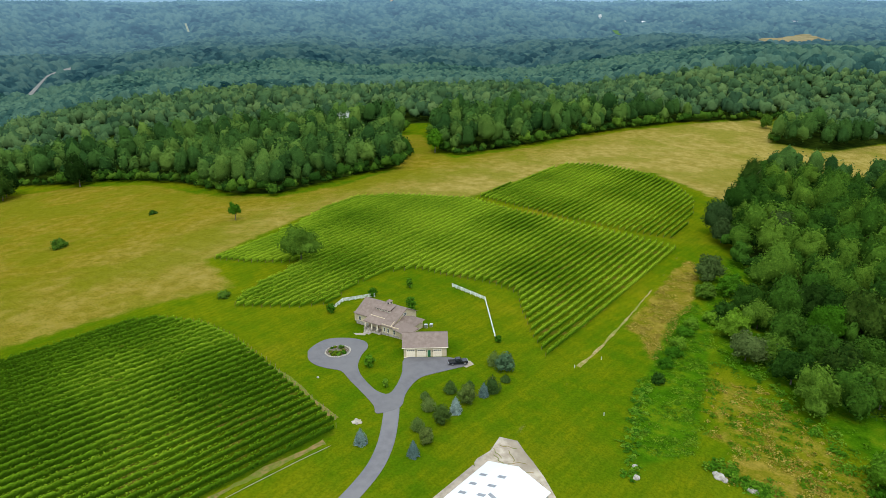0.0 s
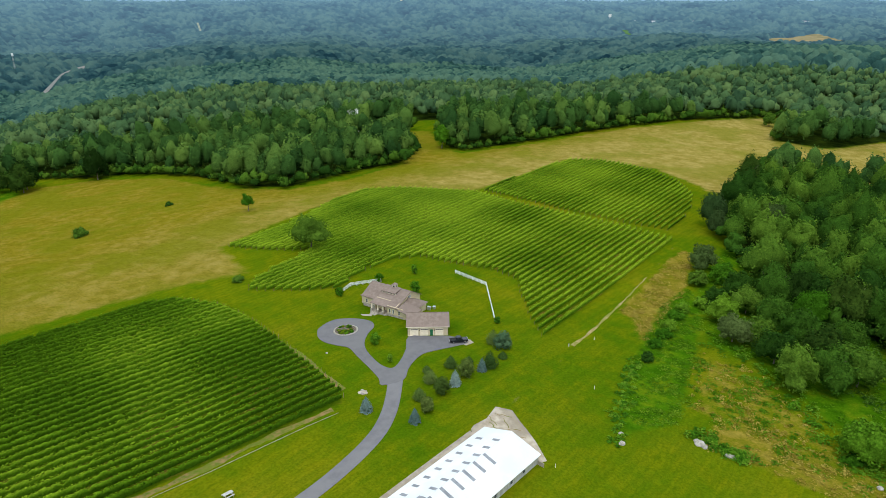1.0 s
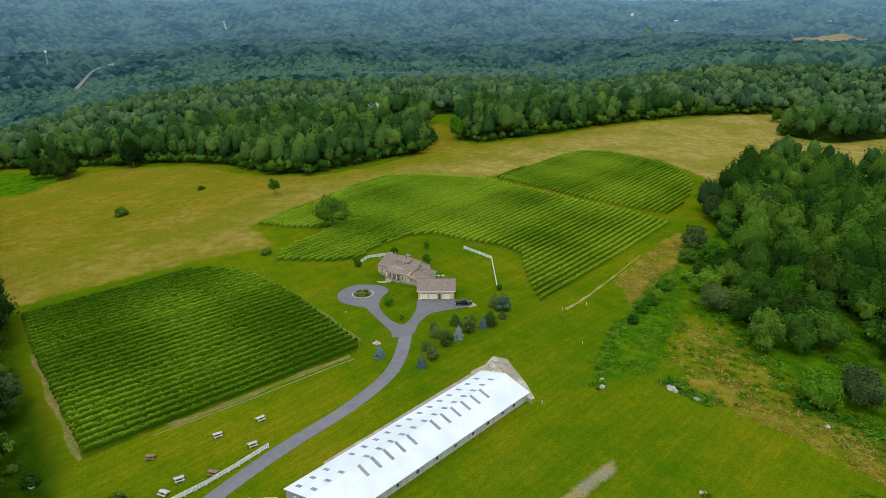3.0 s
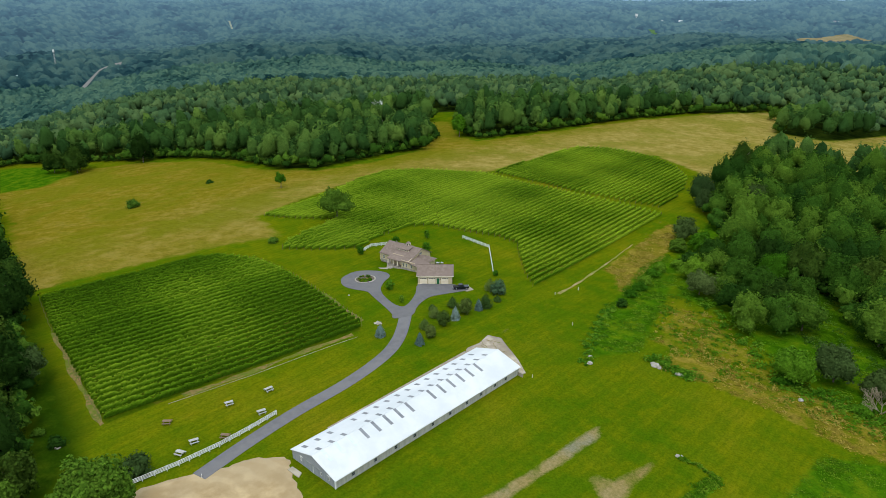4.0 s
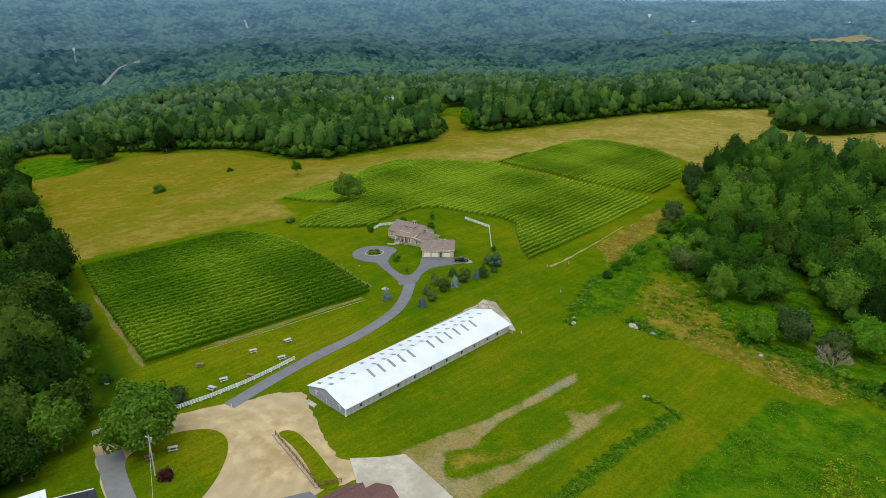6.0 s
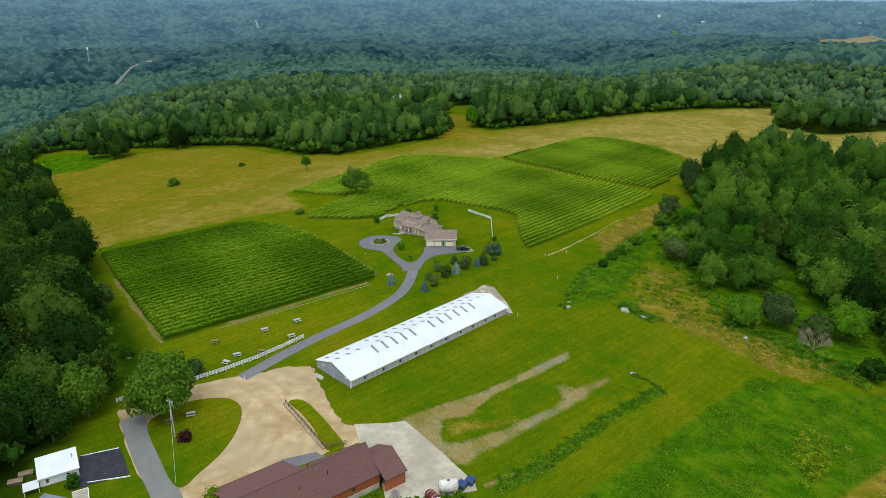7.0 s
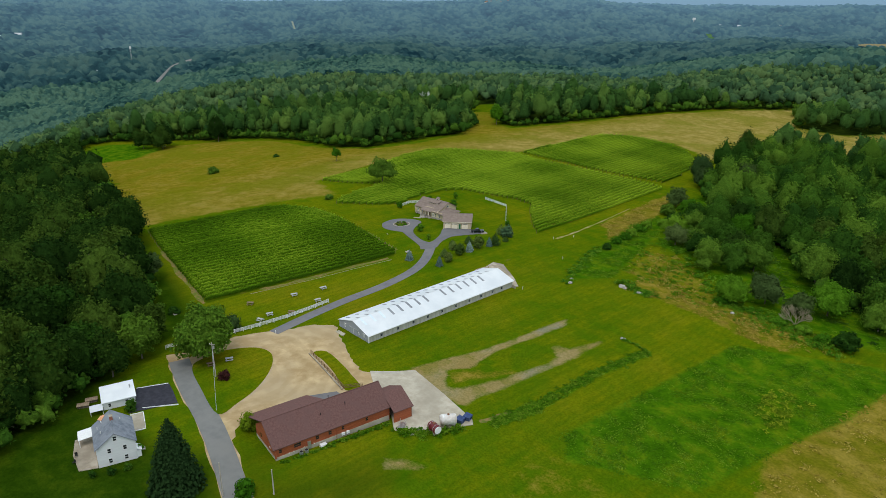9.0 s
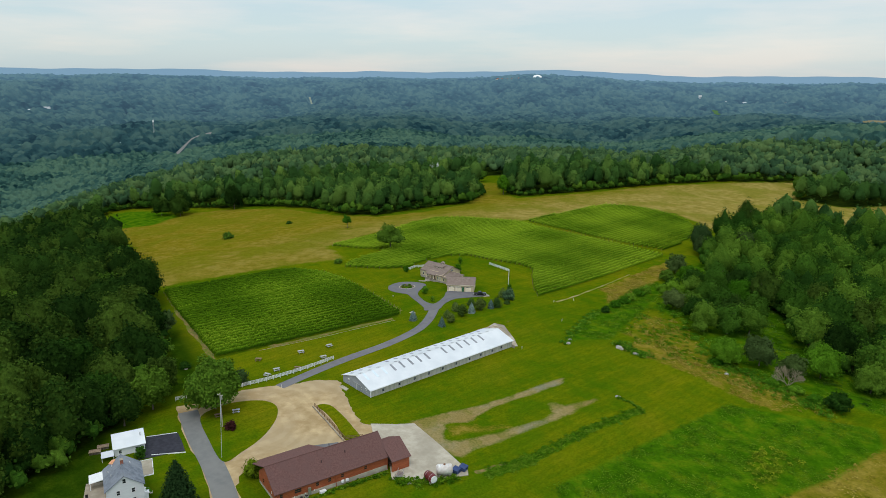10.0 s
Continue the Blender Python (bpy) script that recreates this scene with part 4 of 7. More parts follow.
def scatter(lo, hi, step, keep):
    xs = np.arange(lo[0], hi[0], step)
    ys = np.arange(lo[1], hi[1], step)
    X, Y = np.meshgrid(xs, ys)
    X = X.ravel() + wood_rng.uniform(-0.45, 0.45, X.size) * step
    Y = Y.ravel() + wood_rng.uniform(-0.45, 0.45, Y.size) * step
    k = keep(X, Y)
    return X[k], Y[k]


def near_wood(X, Y):
    return (((X > -235) & (X < -85) & (Y > -60) & (Y < 62)) | ((X > -85) & (X < 95) & (Y > 165) & (Y < 262)))


def sector(X, Y):
    """The side of the land that the flight looks over."""
    a = np.degrees(np.arctan2(-(X - 130), Y + 120))
    near = np.hypot(X - 100, Y + 85) < 420
    return ((a > 2) & (a < 79)) | (near & (a > -6) & (a < 84))


wx, wy = scatter((-1150, -260), (420, 1350), 9.9, lambda X, Y: (inside(CLEAR, X, Y) < -3.5) & (inside(GLADE, X, Y) < 0) & (inside(GLADE_EAST, X, Y) < 0) & (np.hypot(X - 100, Y + 85) < 1090) & sector(X, Y))
order = np.argsort(np.hypot(wx + 40, wy - 60))
near = near_wood(wx, wy)
near_idx = [i for i in order if near[i]][:180]
is_near = np.zeros(len(wx), bool)
is_near[near_idx] = True

west_kinds, east_kinds = [], []
for v, (h, r, mt) in enumerate(((18, 7.4, M_SHADELEAF), (16, 6.2, M_SHADELEAF), (20, 8.0, M_SHADELEAF), (15.5, 7.0, M_SHADELEAF), (17.5, 6.2, M_SHADELEAF), (14, 5.8, M_LEAF))):
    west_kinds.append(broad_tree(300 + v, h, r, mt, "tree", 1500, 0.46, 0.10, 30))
    tagged(west_kinds[-1], ("tall tree with a full crown toned very dark for shade", "broad-leaved tree with mid-green leaves")[mt is M_LEAF], "tree", "trees of the western wood edge")
for v, (h, r, mt) in enumerate(((15, 6.6, M_LEAF), (13, 6.0, M_LEAF), (17, 7.0, M_LEAF), (13.5, 6.4, M_LEAF), (14.5, 5.8, M_SHADELEAF), (12.5, 5.6, M_LEAF), (15, 6.2, M_SHADELEAF))):
    east_kinds.append(broad_tree(330 + v, h, r, mt, "tree", 1500, 0.44, 0.08, 26))
    tagged(east_kinds[-1], {M_LEAF: "tall broad-leaved tree with a full green crown", M_SHADELEAF: "broad-leaved tree with a crown toned dark for shade"}[mt], "tree", "trees of the eastern wood edge")
used = set()
for i in near_idx:
    kinds_ = west_kinds if wx[i] < -84 and wy[i] < 80 else east_kinds
    v = int(wood_rng.integers(0, len(kinds_)))
    s = float(wood_rng.uniform(0.78, 1.30))
    turn = float(wood_rng.uniform(0, 360))
    if kinds_[v].name in used:
        again(kinds_[v], float(wx[i]), float(wy[i]), s, turn)
    else:
        used.add(kinds_[v].name)
        set_down(kinds_[v], float(wx[i]), float(wy[i]), s, turn)
for k in west_kinds + east_kinds:
    if k.name not in used:
        set_down(k, -128.0 - 9 * len(used), -30.0, 1.0)
        used.add(k.name)


def woods(name, X, Y, material, cards, size, h_rng, label, blobs=7, scale=1.0, kinds=14, core=0.96, shell=ICO2, wide=(0.32, 0.41)):
    """Woods of many crowns, in one mesh."""
    Vs, Fs, hue, off = [], [], [], 0
    rng = np.random.default_rng(len(X))
    protos = []
    for k in range(kinds):
        h = rng.uniform(*h_rng)
        protos.append(dome_mesh(rng, h, h * rng.uniform(*wide), rng.uniform(0.08, 0.24), blobs, cards, size, shell, core))
    Z = land(X, Y)
    for x, y, z in zip(X, Y, Z):
        V, F = protos[int(rng.integers(kinds))]
        a, s = rng.uniform(0, math.tau), rng.uniform(0.68, 1.22) * scale
        ca, sa = math.cos(a) * s, math.sin(a) * s
        W = np.stack([V[:, 0] * ca - V[:, 1] * sa + x, V[:, 0] * sa + V[:, 1] * ca + y, V[:, 2] * s * rng.uniform(0.88, 1.1) + z], 1)
        Vs.append(W)
        Fs.append(F + off)
        hue.append(np.full(len(V), rng.uniform()))
        off += len(V)
    me = fast_mesh(name, np.concatenate(Vs), np.concatenate(Fs), material, (("hue", np.concatenate(hue)),), True)
    return tagged(new(name, me), label, "woods", kind="stuff")


dist = np.hypot(wx - 100, wy + 85)
rest = ~is_near & (wood_rng.uniform(size=len(wx)) < np.interp(dist, [400, 410, 760, 770], [1.0, 0.95, 0.95, 0.80]))
close = (dist < 400) | ((wx > -110) & (dist < 560))
m1 = rest & close
m2 = rest & ~close & (dist < 760)
m3 = rest & (dist >= 760)
west = (wx < -90) & (wy < 190)
woods("west_woods", wx[m1 & west], wy[m1 & west], M_SHADELEAF, 440, 0.50, (15, 20), "dense broad-leaved woods beside the western vineyard, leaves toned dark for shade", 16, wide=(0.28, 0.37))
woods("near_woods", wx[m1 & ~west], wy[m1 & ~west], M_LEAF, 440, 0.50, (14.5, 19), "dense broad-leaved woods with rounded green crowns", 16, wide=(0.27, 0.35))
west = (wx < -90) & (wy < 150)
woods("west_middle_woods", wx[m2 & west], wy[m2 & west], M_SHADELEAF, 150, 0.72, (15, 20), "dense broad-leaved woods behind the western wood edge, leaves toned dark for shade", 13, wide=(0.27, 0.35))
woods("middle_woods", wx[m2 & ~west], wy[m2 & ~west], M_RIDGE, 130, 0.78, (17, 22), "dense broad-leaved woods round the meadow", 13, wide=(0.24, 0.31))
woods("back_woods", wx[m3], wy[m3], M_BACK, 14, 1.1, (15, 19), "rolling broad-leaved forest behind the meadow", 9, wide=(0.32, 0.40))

ex, ey = scatter((-640, -80), (110, 720), 4.6, lambda X, Y: (inside(CLEAR, X, Y) < -0.5) & (inside(CLEAR, X, Y) > -6.5) & (inside(GLADE, X, Y) < 0) & (inside(GLADE_EAST, X, Y) < 0) & sector(X, Y))
woods("wood_rim", ex, ey, M_LEAF, 46, 0.62, (5, 10), "low leafy growth and saplings along the edge of the woods", 9, wide=(0.34, 0.50))


def canopy(name, r0, r1, dr, da, cell, tall, material, label, category, kind):
    """A far forest as one rounded canopy: a dome for each crown over the lie of the land."""
    radii = [r0]
    while radii[-1] < r1:
        radii.append(radii[-1] + dr * radii[-1] / r0)
    ang = np.radians(np.arange(4, 80, da))
    Rr, A = np.meshgrid(np.array(radii), ang)
    X, Y = (100 - Rr * np.sin(A)).ravel(), (-85 + Rr * np.cos(A)).ravel()
    ci, cj = np.floor(X / cell), np.floor(Y / cell)
    top = np.zeros(X.shape)
    # gaps between crowns keep this darker hue, which stands in for their shade
    hue = np.full(X.shape, 0.22)
    for di in (-1, 0, 1):
        for dj in (-1, 0, 1):
            i, j = ci + di, cj + dj
            q1 = np.modf(np.abs(np.sin(i * 127.1 + j * 311.7) * 43758.5453))[0]
            q2 = np.modf(np.abs(np.sin(i * 269.5 + j * 183.3) * 24634.6345))[0]
            q3 = np.modf(np.abs(np.sin(i * 419.2 + j * 371.9) * 12414.1234))[0]
            d = np.hypot(X - (i + 0.15 + 0.7 * q1) * cell, Y - (j + 0.15 + 0.7 * q2) * cell) / (cell * (0.42 + 0.26 * q3))
            z = tall * (0.45 + 0.55 * q3) * np.sqrt(np.maximum(0, 1 - d * d)) * 0.80 + tall * 0.25 * q1 * (d < 1)
            hue = np.where(z > top, 0.3 + 0.7 * np.modf(q1 + q2)[0], hue)
            top = np.maximum(top, z)
    patch = np.sin(X / 83 + Y / 140) * np.sin(Y / 97 - X / 210 + 1) + 0.5 * np.sin(X / 41 + 2) * np.sin(Y / 37)
    rough = np.modf(np.abs(np.sin(X * 12.9898 + Y * 78.233) * 43758.5453))[0]
    top = top * (0.95 + 0.10 * rough)
    hue = np.clip(hue + (rough - 0.5) * 0.12, 0, 1)
    hue = np.clip(hue + 0.22 * patch, 0, 1)
    top = top * (1 + 0.12 * patch)
    top = (top + 7) * smooth(r0 - 1, r0 + 30, np.hypot(X - 100, Y + 85)) - 7
    open_land = np.zeros(X.shape)
    for poly_, kind_, _ in FAR_FIELDS:
        open_land = np.maximum(open_land, np.clip(inside(poly_, X, Y) / 14 + (0.35 + 0.7 * (rough - 0.5) + 0.3 * patch if kind_ < 2 else 1.5), 0, 1))
    for hx, hy, hw in FAR_HOUSES:
        open_land = np.maximum(open_land, np.clip(1.6 - np.hypot(X - hx, Y - hy) / (hw * 0.32 + 8), 0, 1))
    top = top - open_land * (top + 2)
    nr, na = len(radii), len(ang)
    k = (np.arange(na - 1)[:, None] * nr + np.arange(nr - 1)[None, :]).ravel()
    # air: how much of the painted haze glow each point gets, by distance
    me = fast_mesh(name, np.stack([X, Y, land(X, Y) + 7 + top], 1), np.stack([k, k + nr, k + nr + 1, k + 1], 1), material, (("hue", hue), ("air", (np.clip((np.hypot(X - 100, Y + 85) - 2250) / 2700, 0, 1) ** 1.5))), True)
    return tagged(new(name, me), label, category, kind=kind)


canopy("valley_forest", 1060, 2450, 3.6, 0.10, 14.0, 19.0, M_FARLEAF, "broad-leaved forest filling the valley, tinted blue-green for haze", "forest", "stuff")
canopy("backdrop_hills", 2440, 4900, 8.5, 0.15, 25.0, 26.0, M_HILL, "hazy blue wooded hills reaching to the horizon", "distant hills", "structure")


def far_ridge(radius, rise, material, label, seed):
    """A hazy ridge line behind the last hills, its crest a little above their skyline."""
    A = np.radians(np.arange(0, 84, 0.15))
    sky = np.full(A.shape, -1.0)
    for rr in range(3000, 4900, 50):
        sky = np.maximum(sky, (land(100 - rr * np.sin(A), -85 + rr * np.cos(A)) + 16 - EYE) / rr)
    flat = np.convolve(np.pad(sky, 40, "edge"), np.ones(81) / 81, "valid")
    wave = np.sin(A * 23 + seed) + 0.6 * np.sin(A * 51 + 2 * seed) + 0.35 * np.sin(A * 117 + seed)
    crest = EYE + radius * (flat + rise + 0.0008 * wave)
    rows = []
    for k, (dr, dz) in enumerate(((-40, -400), (-20, -60), (0, 0), (30, -60))):
        rr = radius + dr
        rows.append(np.stack([100 - rr * np.sin(A), -85 + rr * np.cos(A), crest + dz], 1))
    n = len(A)
    k = np.concatenate([np.arange(n - 1) + j * n for j in range(3)])
    me = fast_mesh("backdrop_ridge", np.concatenate(rows), np.stack([k, k + n, k + n + 1, k + 1], 1), material, (), True)
    return tagged(new("backdrop_ridge", me), label, "distant hills", kind="structure")


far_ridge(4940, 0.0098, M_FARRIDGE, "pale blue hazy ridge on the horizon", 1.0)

# ---- building materials ----
M_ROOF_WHITE = surface("white_metal_roof", (0.62, 0.645, 0.67), (0.69, 0.71, 0.73), 0.25, 0.45, 0.4, bscale=3, bstr=0.15, stain=(0.57, 0.60, 0.63))
M_SKYLIGHT = surface("grey_skylight", (0.17, 0.18, 0.20), (0.25, 0.26, 0.28), 1.0, 0.4, 0.5, bstr=0.05)
M_SKYLIGHT_PALE = surface("pale_skylight", (0.60, 0.68, 0.74), (0.68, 0.75, 0.80), 1.0, 0.4, 0.5, bstr=0.05)
M_BARNWOOD = surface("weathered_barn_boards", (0.40, 0.385, 0.34), (0.58, 0.56, 0.50), 1.2, 0.85, 0.2, bscale=4, bstr=0.5, stretch=(4, 4, 0.25), stain=(0.36, 0.36, 0.30))
M_BARNGREY = surface("grey_barn_boards", (0.26, 0.28, 0.31), (0.36, 0.38, 0.41), 1.4, 0.8, 0.2, bscale=4, bstr=0.5, stretch=(5, 5, 0.2))
M_SHINGLE = surface("brown_shingle", (0.122, 0.064, 0.058), (0.160, 0.086, 0.077), 2.2, 0.9, 0.05, bscale=7, bstr=0.5, stain=(0.136, 0.076, 0.070))
M_SHINGLE_TAN = surface("taupe_shingle", (0.185, 0.140, 0.118), (0.245, 0.190, 0.160), 0.9, 0.9, 0.15, bscale=5, bstr=0.5, stain=(0.215, 0.165, 0.142))
M_SHINGLE_GREY = surface("slate_grey_shingle", (0.13, 0.15, 0.18), (0.21, 0.23, 0.27), 0.9, 0.85, 0.2, bscale=5, bstr=0.5, stain=(0.25, 0.27, 0.30))
M_LOG = surface("red_log_siding", (0.25, 0.062, 0.024), (0.36, 0.098, 0.038), 1.1, 0.65, 0.3, bscale=3, bstr=0.6, stretch=(0.3, 0.3, 5))
M_CREAM = surface("cream_siding", (0.54, 0.44, 0.28), (0.62, 0.51, 0.335), 0.8, 0.75, 0.25, bscale=3, stretch=(0.3, 0.3, 5))
M_CREAM_PALE = surface("pale_cream_paint", (0.82, 0.72, 0.55), (0.88, 0.78, 0.61), 1.0, 0.6, 0.3)
M_STONE = surface("grey_field_stone", (0.25, 0.22, 0.18), (0.44, 0.40, 0.34), 2.2, 0.9, 0.2, bstr=0.6)
M_WHITE = surface("white_paint", (0.80, 0.81, 0.82), (0.87, 0.88, 0.88), 0.9, 0.6, 0.3, stretch=(0.4, 0.4, 4), stain=(0.77, 0.79, 0.80))
M_TRIM = surface("white_trim", (0.74, 0.74, 0.73), (0.82, 0.82, 0.81), 2.0, 0.6, 0.3)
M_GLASS = surface("dark_window_glass", (0.018, 0.020, 0.024), (0.035, 0.038, 0.044), 2.0, 0.12, 0.6, bstr=0.02)
M_GREEN = surface("green_door_paint", (0.010, 0.12, 0.045), (0.015, 0.16, 0.06), 2.0, 0.5, 0.4)
M_BLACKPAINT = surface("black_car_paint", (0.006, 0.008, 0.014), (0.012, 0.014, 0.022), 2.0, 0.18, 0.6, bstr=0.0)
M_RUBBER = surface("tyre_rubber", (0.012, 0.012, 0.012), (0.03, 0.03, 0.03), 4.0, 0.85, 0.2)
M_STEEL = surface("dull_steel", (0.45, 0.46, 0.47), (0.62, 0.62, 0.63), 3.0, 0.4, 0.5, 0.8)
M_BLUE = surface("blue_dumpster_paint", (0.012, 0.030, 0.11), (0.025, 0.055, 0.17), 1.5, 0.55, 0.35, stain=(0.05, 0.07, 0.13))
M_REDTANK = surface("dark_red_tank_paint", (0.11, 0.010, 0.014), (0.17, 0.018, 0.022), 1.2, 0.5, 0.35)
M_WHITETANK = surface("rust_stained_white_tank", (0.58, 0.56, 0.52), (0.76, 0.75, 0.73), 1.0, 0.5, 0.35, stain=(0.30, 0.17, 0.10))
M_RAILWOOD = surface("brown_fence_wood", (0.13, 0.075, 0.040), (0.22, 0.135, 0.075), 2.5, 0.85, 0.2)
M_TABLEWOOD = surface("grey_table_wood", (0.36, 0.35, 0.33), (0.52, 0.51, 0.48), 2.5, 0.85, 0.2, stretch=(0.4, 4, 1))
M_TABLEBROWN = surface("brown_table_wood", (0.17, 0.11, 0.07), (0.28, 0.19, 0.12), 2.5, 0.85, 0.2, stretch=(0.4, 4, 1))
M_POLE = surface("grey_pole_wood", (0.34, 0.30, 0.25), (0.50, 0.45, 0.39), 2.0, 0.9, 0.15, stretch=(1, 1, 0.15))
M_COPPER = surface("copper_flashing", (0.62, 0.28, 0.13), (0.78, 0.42, 0.22), 2.0, 0.5, 0.5)
M_BRICK = surface("chimney_brick", (0.24, 0.085, 0.055), (0.36, 0.15, 0.10), 5.0, 0.9, 0.2)
M_ROCK = surface("pale_boulder", (0.26, 0.235, 0.195), (0.44, 0.41, 0.36), 1.4, 0.9, 0.2, bstr=0.7)
M_FLOWER = foliage("bed_flowers", (0.10, 0.12, 0.02), (0.28, 0.24, 0.05), (0.50, 0.14, 0.12), 0.1)
M_RUST = surface("rusty_iron", (0.16, 0.07, 0.035), (0.28, 0.14, 0.08), 3.0, 0.85, 0.2)


# ---- small builders ----
M_TARP = surface("tarpaulin", (0.20, 0.14, 0.09), (0.34, 0.26, 0.18), 1.2, 0.6, 0.3)


def bx(bm, x0, y0, z0, x1, y1, z1):
    v = [bm.verts.new((x, y, z)) for z in (z0, z1) for x, y in ((x0, y0), (x1, y0), (x1, y1), (x0, y1))]
    for f in ((3, 2, 1, 0), (4, 5, 6, 7), (0, 1, 5, 4), (1, 2, 6, 5), (2, 3, 7, 6), (3, 0, 4, 7)):
        bm.faces.new([v[i] for i in f])
    return bm


def box(name, mat, parent, x0, y0, z0, x1, y1, z1, label="", bevel=0.0):
    bm = bx(bmesh.new(), min(x0, x1), min(y0, y1), min(z0, z1), max(x0, x1), max(y0, y1), max(z0, z1))
    if bevel:
        bmesh.ops.bevel(bm, geom=bm.edges[:], offset=bevel, segments=2, affect="EDGES", profile=0.6)
    return part(name, bm, mat, parent, label)


def slab(name, mat, parent, pts, thick=0.14, label=""):
    """A plate with its upper face on pts."""
    bm = bmesh.new()
    top = [bm.verts.new(p) for p in pts]
    low = [bm.verts.new((p[0], p[1], p[2] - thick)) for p in pts]
    bm.faces.new(top)
    bm.faces.new(low[::-1])
    n = len(pts)
    for i in range(n):
        bm.faces.new((top[i], low[i], low[(i + 1) % n], top[(i + 1) % n]))
    bmesh.ops.recalc_face_normals(bm, faces=bm.faces[:])
    return part(name, bm, mat, parent, label)


def gable_wall(name, mat, parent, x0, x1, y, z0, ze, xr, zr, thick=0.2, ze2=None):
    """An end wall in the plane y, up to the roof."""
    pts = [(x0, z0), (x1, z0), (x1, ze2 if ze2 is not None else ze), (xr, zr), (x0, ze)]
    bm = bmesh.new()
    a = [bm.verts.new((x, y, z)) for x, z in pts]
    b = [bm.verts.new((x, y + thick, z)) for x, z in pts]
    bm.faces.new(a)
    bm.faces.new(b[::-1])
    for i in range(5):
        bm.faces.new((a[i], b[i], b[(i + 1) % 5], a[(i + 1) % 5]))
    bmesh.ops.recalc_face_normals(bm, faces=bm.faces[:])
    return part(name, bm, mat, parent)


def cyl(name, mat, parent, a, b, r, sides=14, label="", r2=None):
    bm = bmesh.new()
    a, b = Vector(a), Vector(b)
    ax = (b - a).normalized()
    u = ax.orthogonal().normalized()
    w = ax.cross(u)
    rings = [[bm.verts.new(p + (u * math.cos(k * math.tau / sides) + w * math.sin(k * math.tau / sides)) * rr) for k in range(sides)] for p, rr in ((a, r), (b, r if r2 is None else r2))]
    for k in range(sides):
        bm.faces.new((rings[0][k], rings[0][(k + 1) % sides], rings[1][(k + 1) % sides], rings[1][k]))
    bm.faces.new(rings[0][::-1])
    bm.faces.new(rings[1])
    return part(name, bm, mat, parent, label)


def window(parent, axis, at, c, z, w, h, out=1, trim=None, name="window", bars=True):
    """A window on a wall; axis is the wall's normal, c the place along it, out the side that it faces."""
    tr = trim or M_TRIM
    f = bmesh.new()
    t, d = 0.09, 0.05 * out

    def q(bm, u0, v0, u1, v1, d0, d1):
        if axis == "x":
            bx(bm, min(at + d0, at + d1), u0, v0, max(at + d0, at + d1), u1, v1)
        else:
            bx(bm, u0, min(at + d0, at + d1), v0, u1, max(at + d0, at + d1), v1)
    q(f, c - w / 2, z, c + w / 2, z + t, -d, d)
    q(f, c - w / 2, z + h - t, c + w / 2, z + h, -d, d)
    q(f, c - w / 2, z + t, c - w / 2 + t, z + h - t, -d, d)
    q(f, c + w / 2 - t, z + t, c + w / 2, z + h - t, -d, d)
    if bars:
        q(f, c - w / 2 + t, z + h / 2 - 0.03, c + w / 2 - t, z + h / 2 + 0.03, -d, d * 0.8)
    ob = part(name, f, tr, parent)
    g = bmesh.new()
    q(g, c - w / 2 + t * 0.9, z + t * 0.9, c + w / 2 - t * 0.9, z + h - t * 0.9, -d * 0.4, d * 0.4)
    part("pane", g, M_GLASS, ob, "dark window pane")
    return ob


def root_at(name, x, y, turn, label, category, z=None, group=""):
    r = new(name)
    r.matrix_basis = pose(x, y, land1(x, y) if z is None else z, 0, 0, turn)
    return tagged(r, label, category, group)


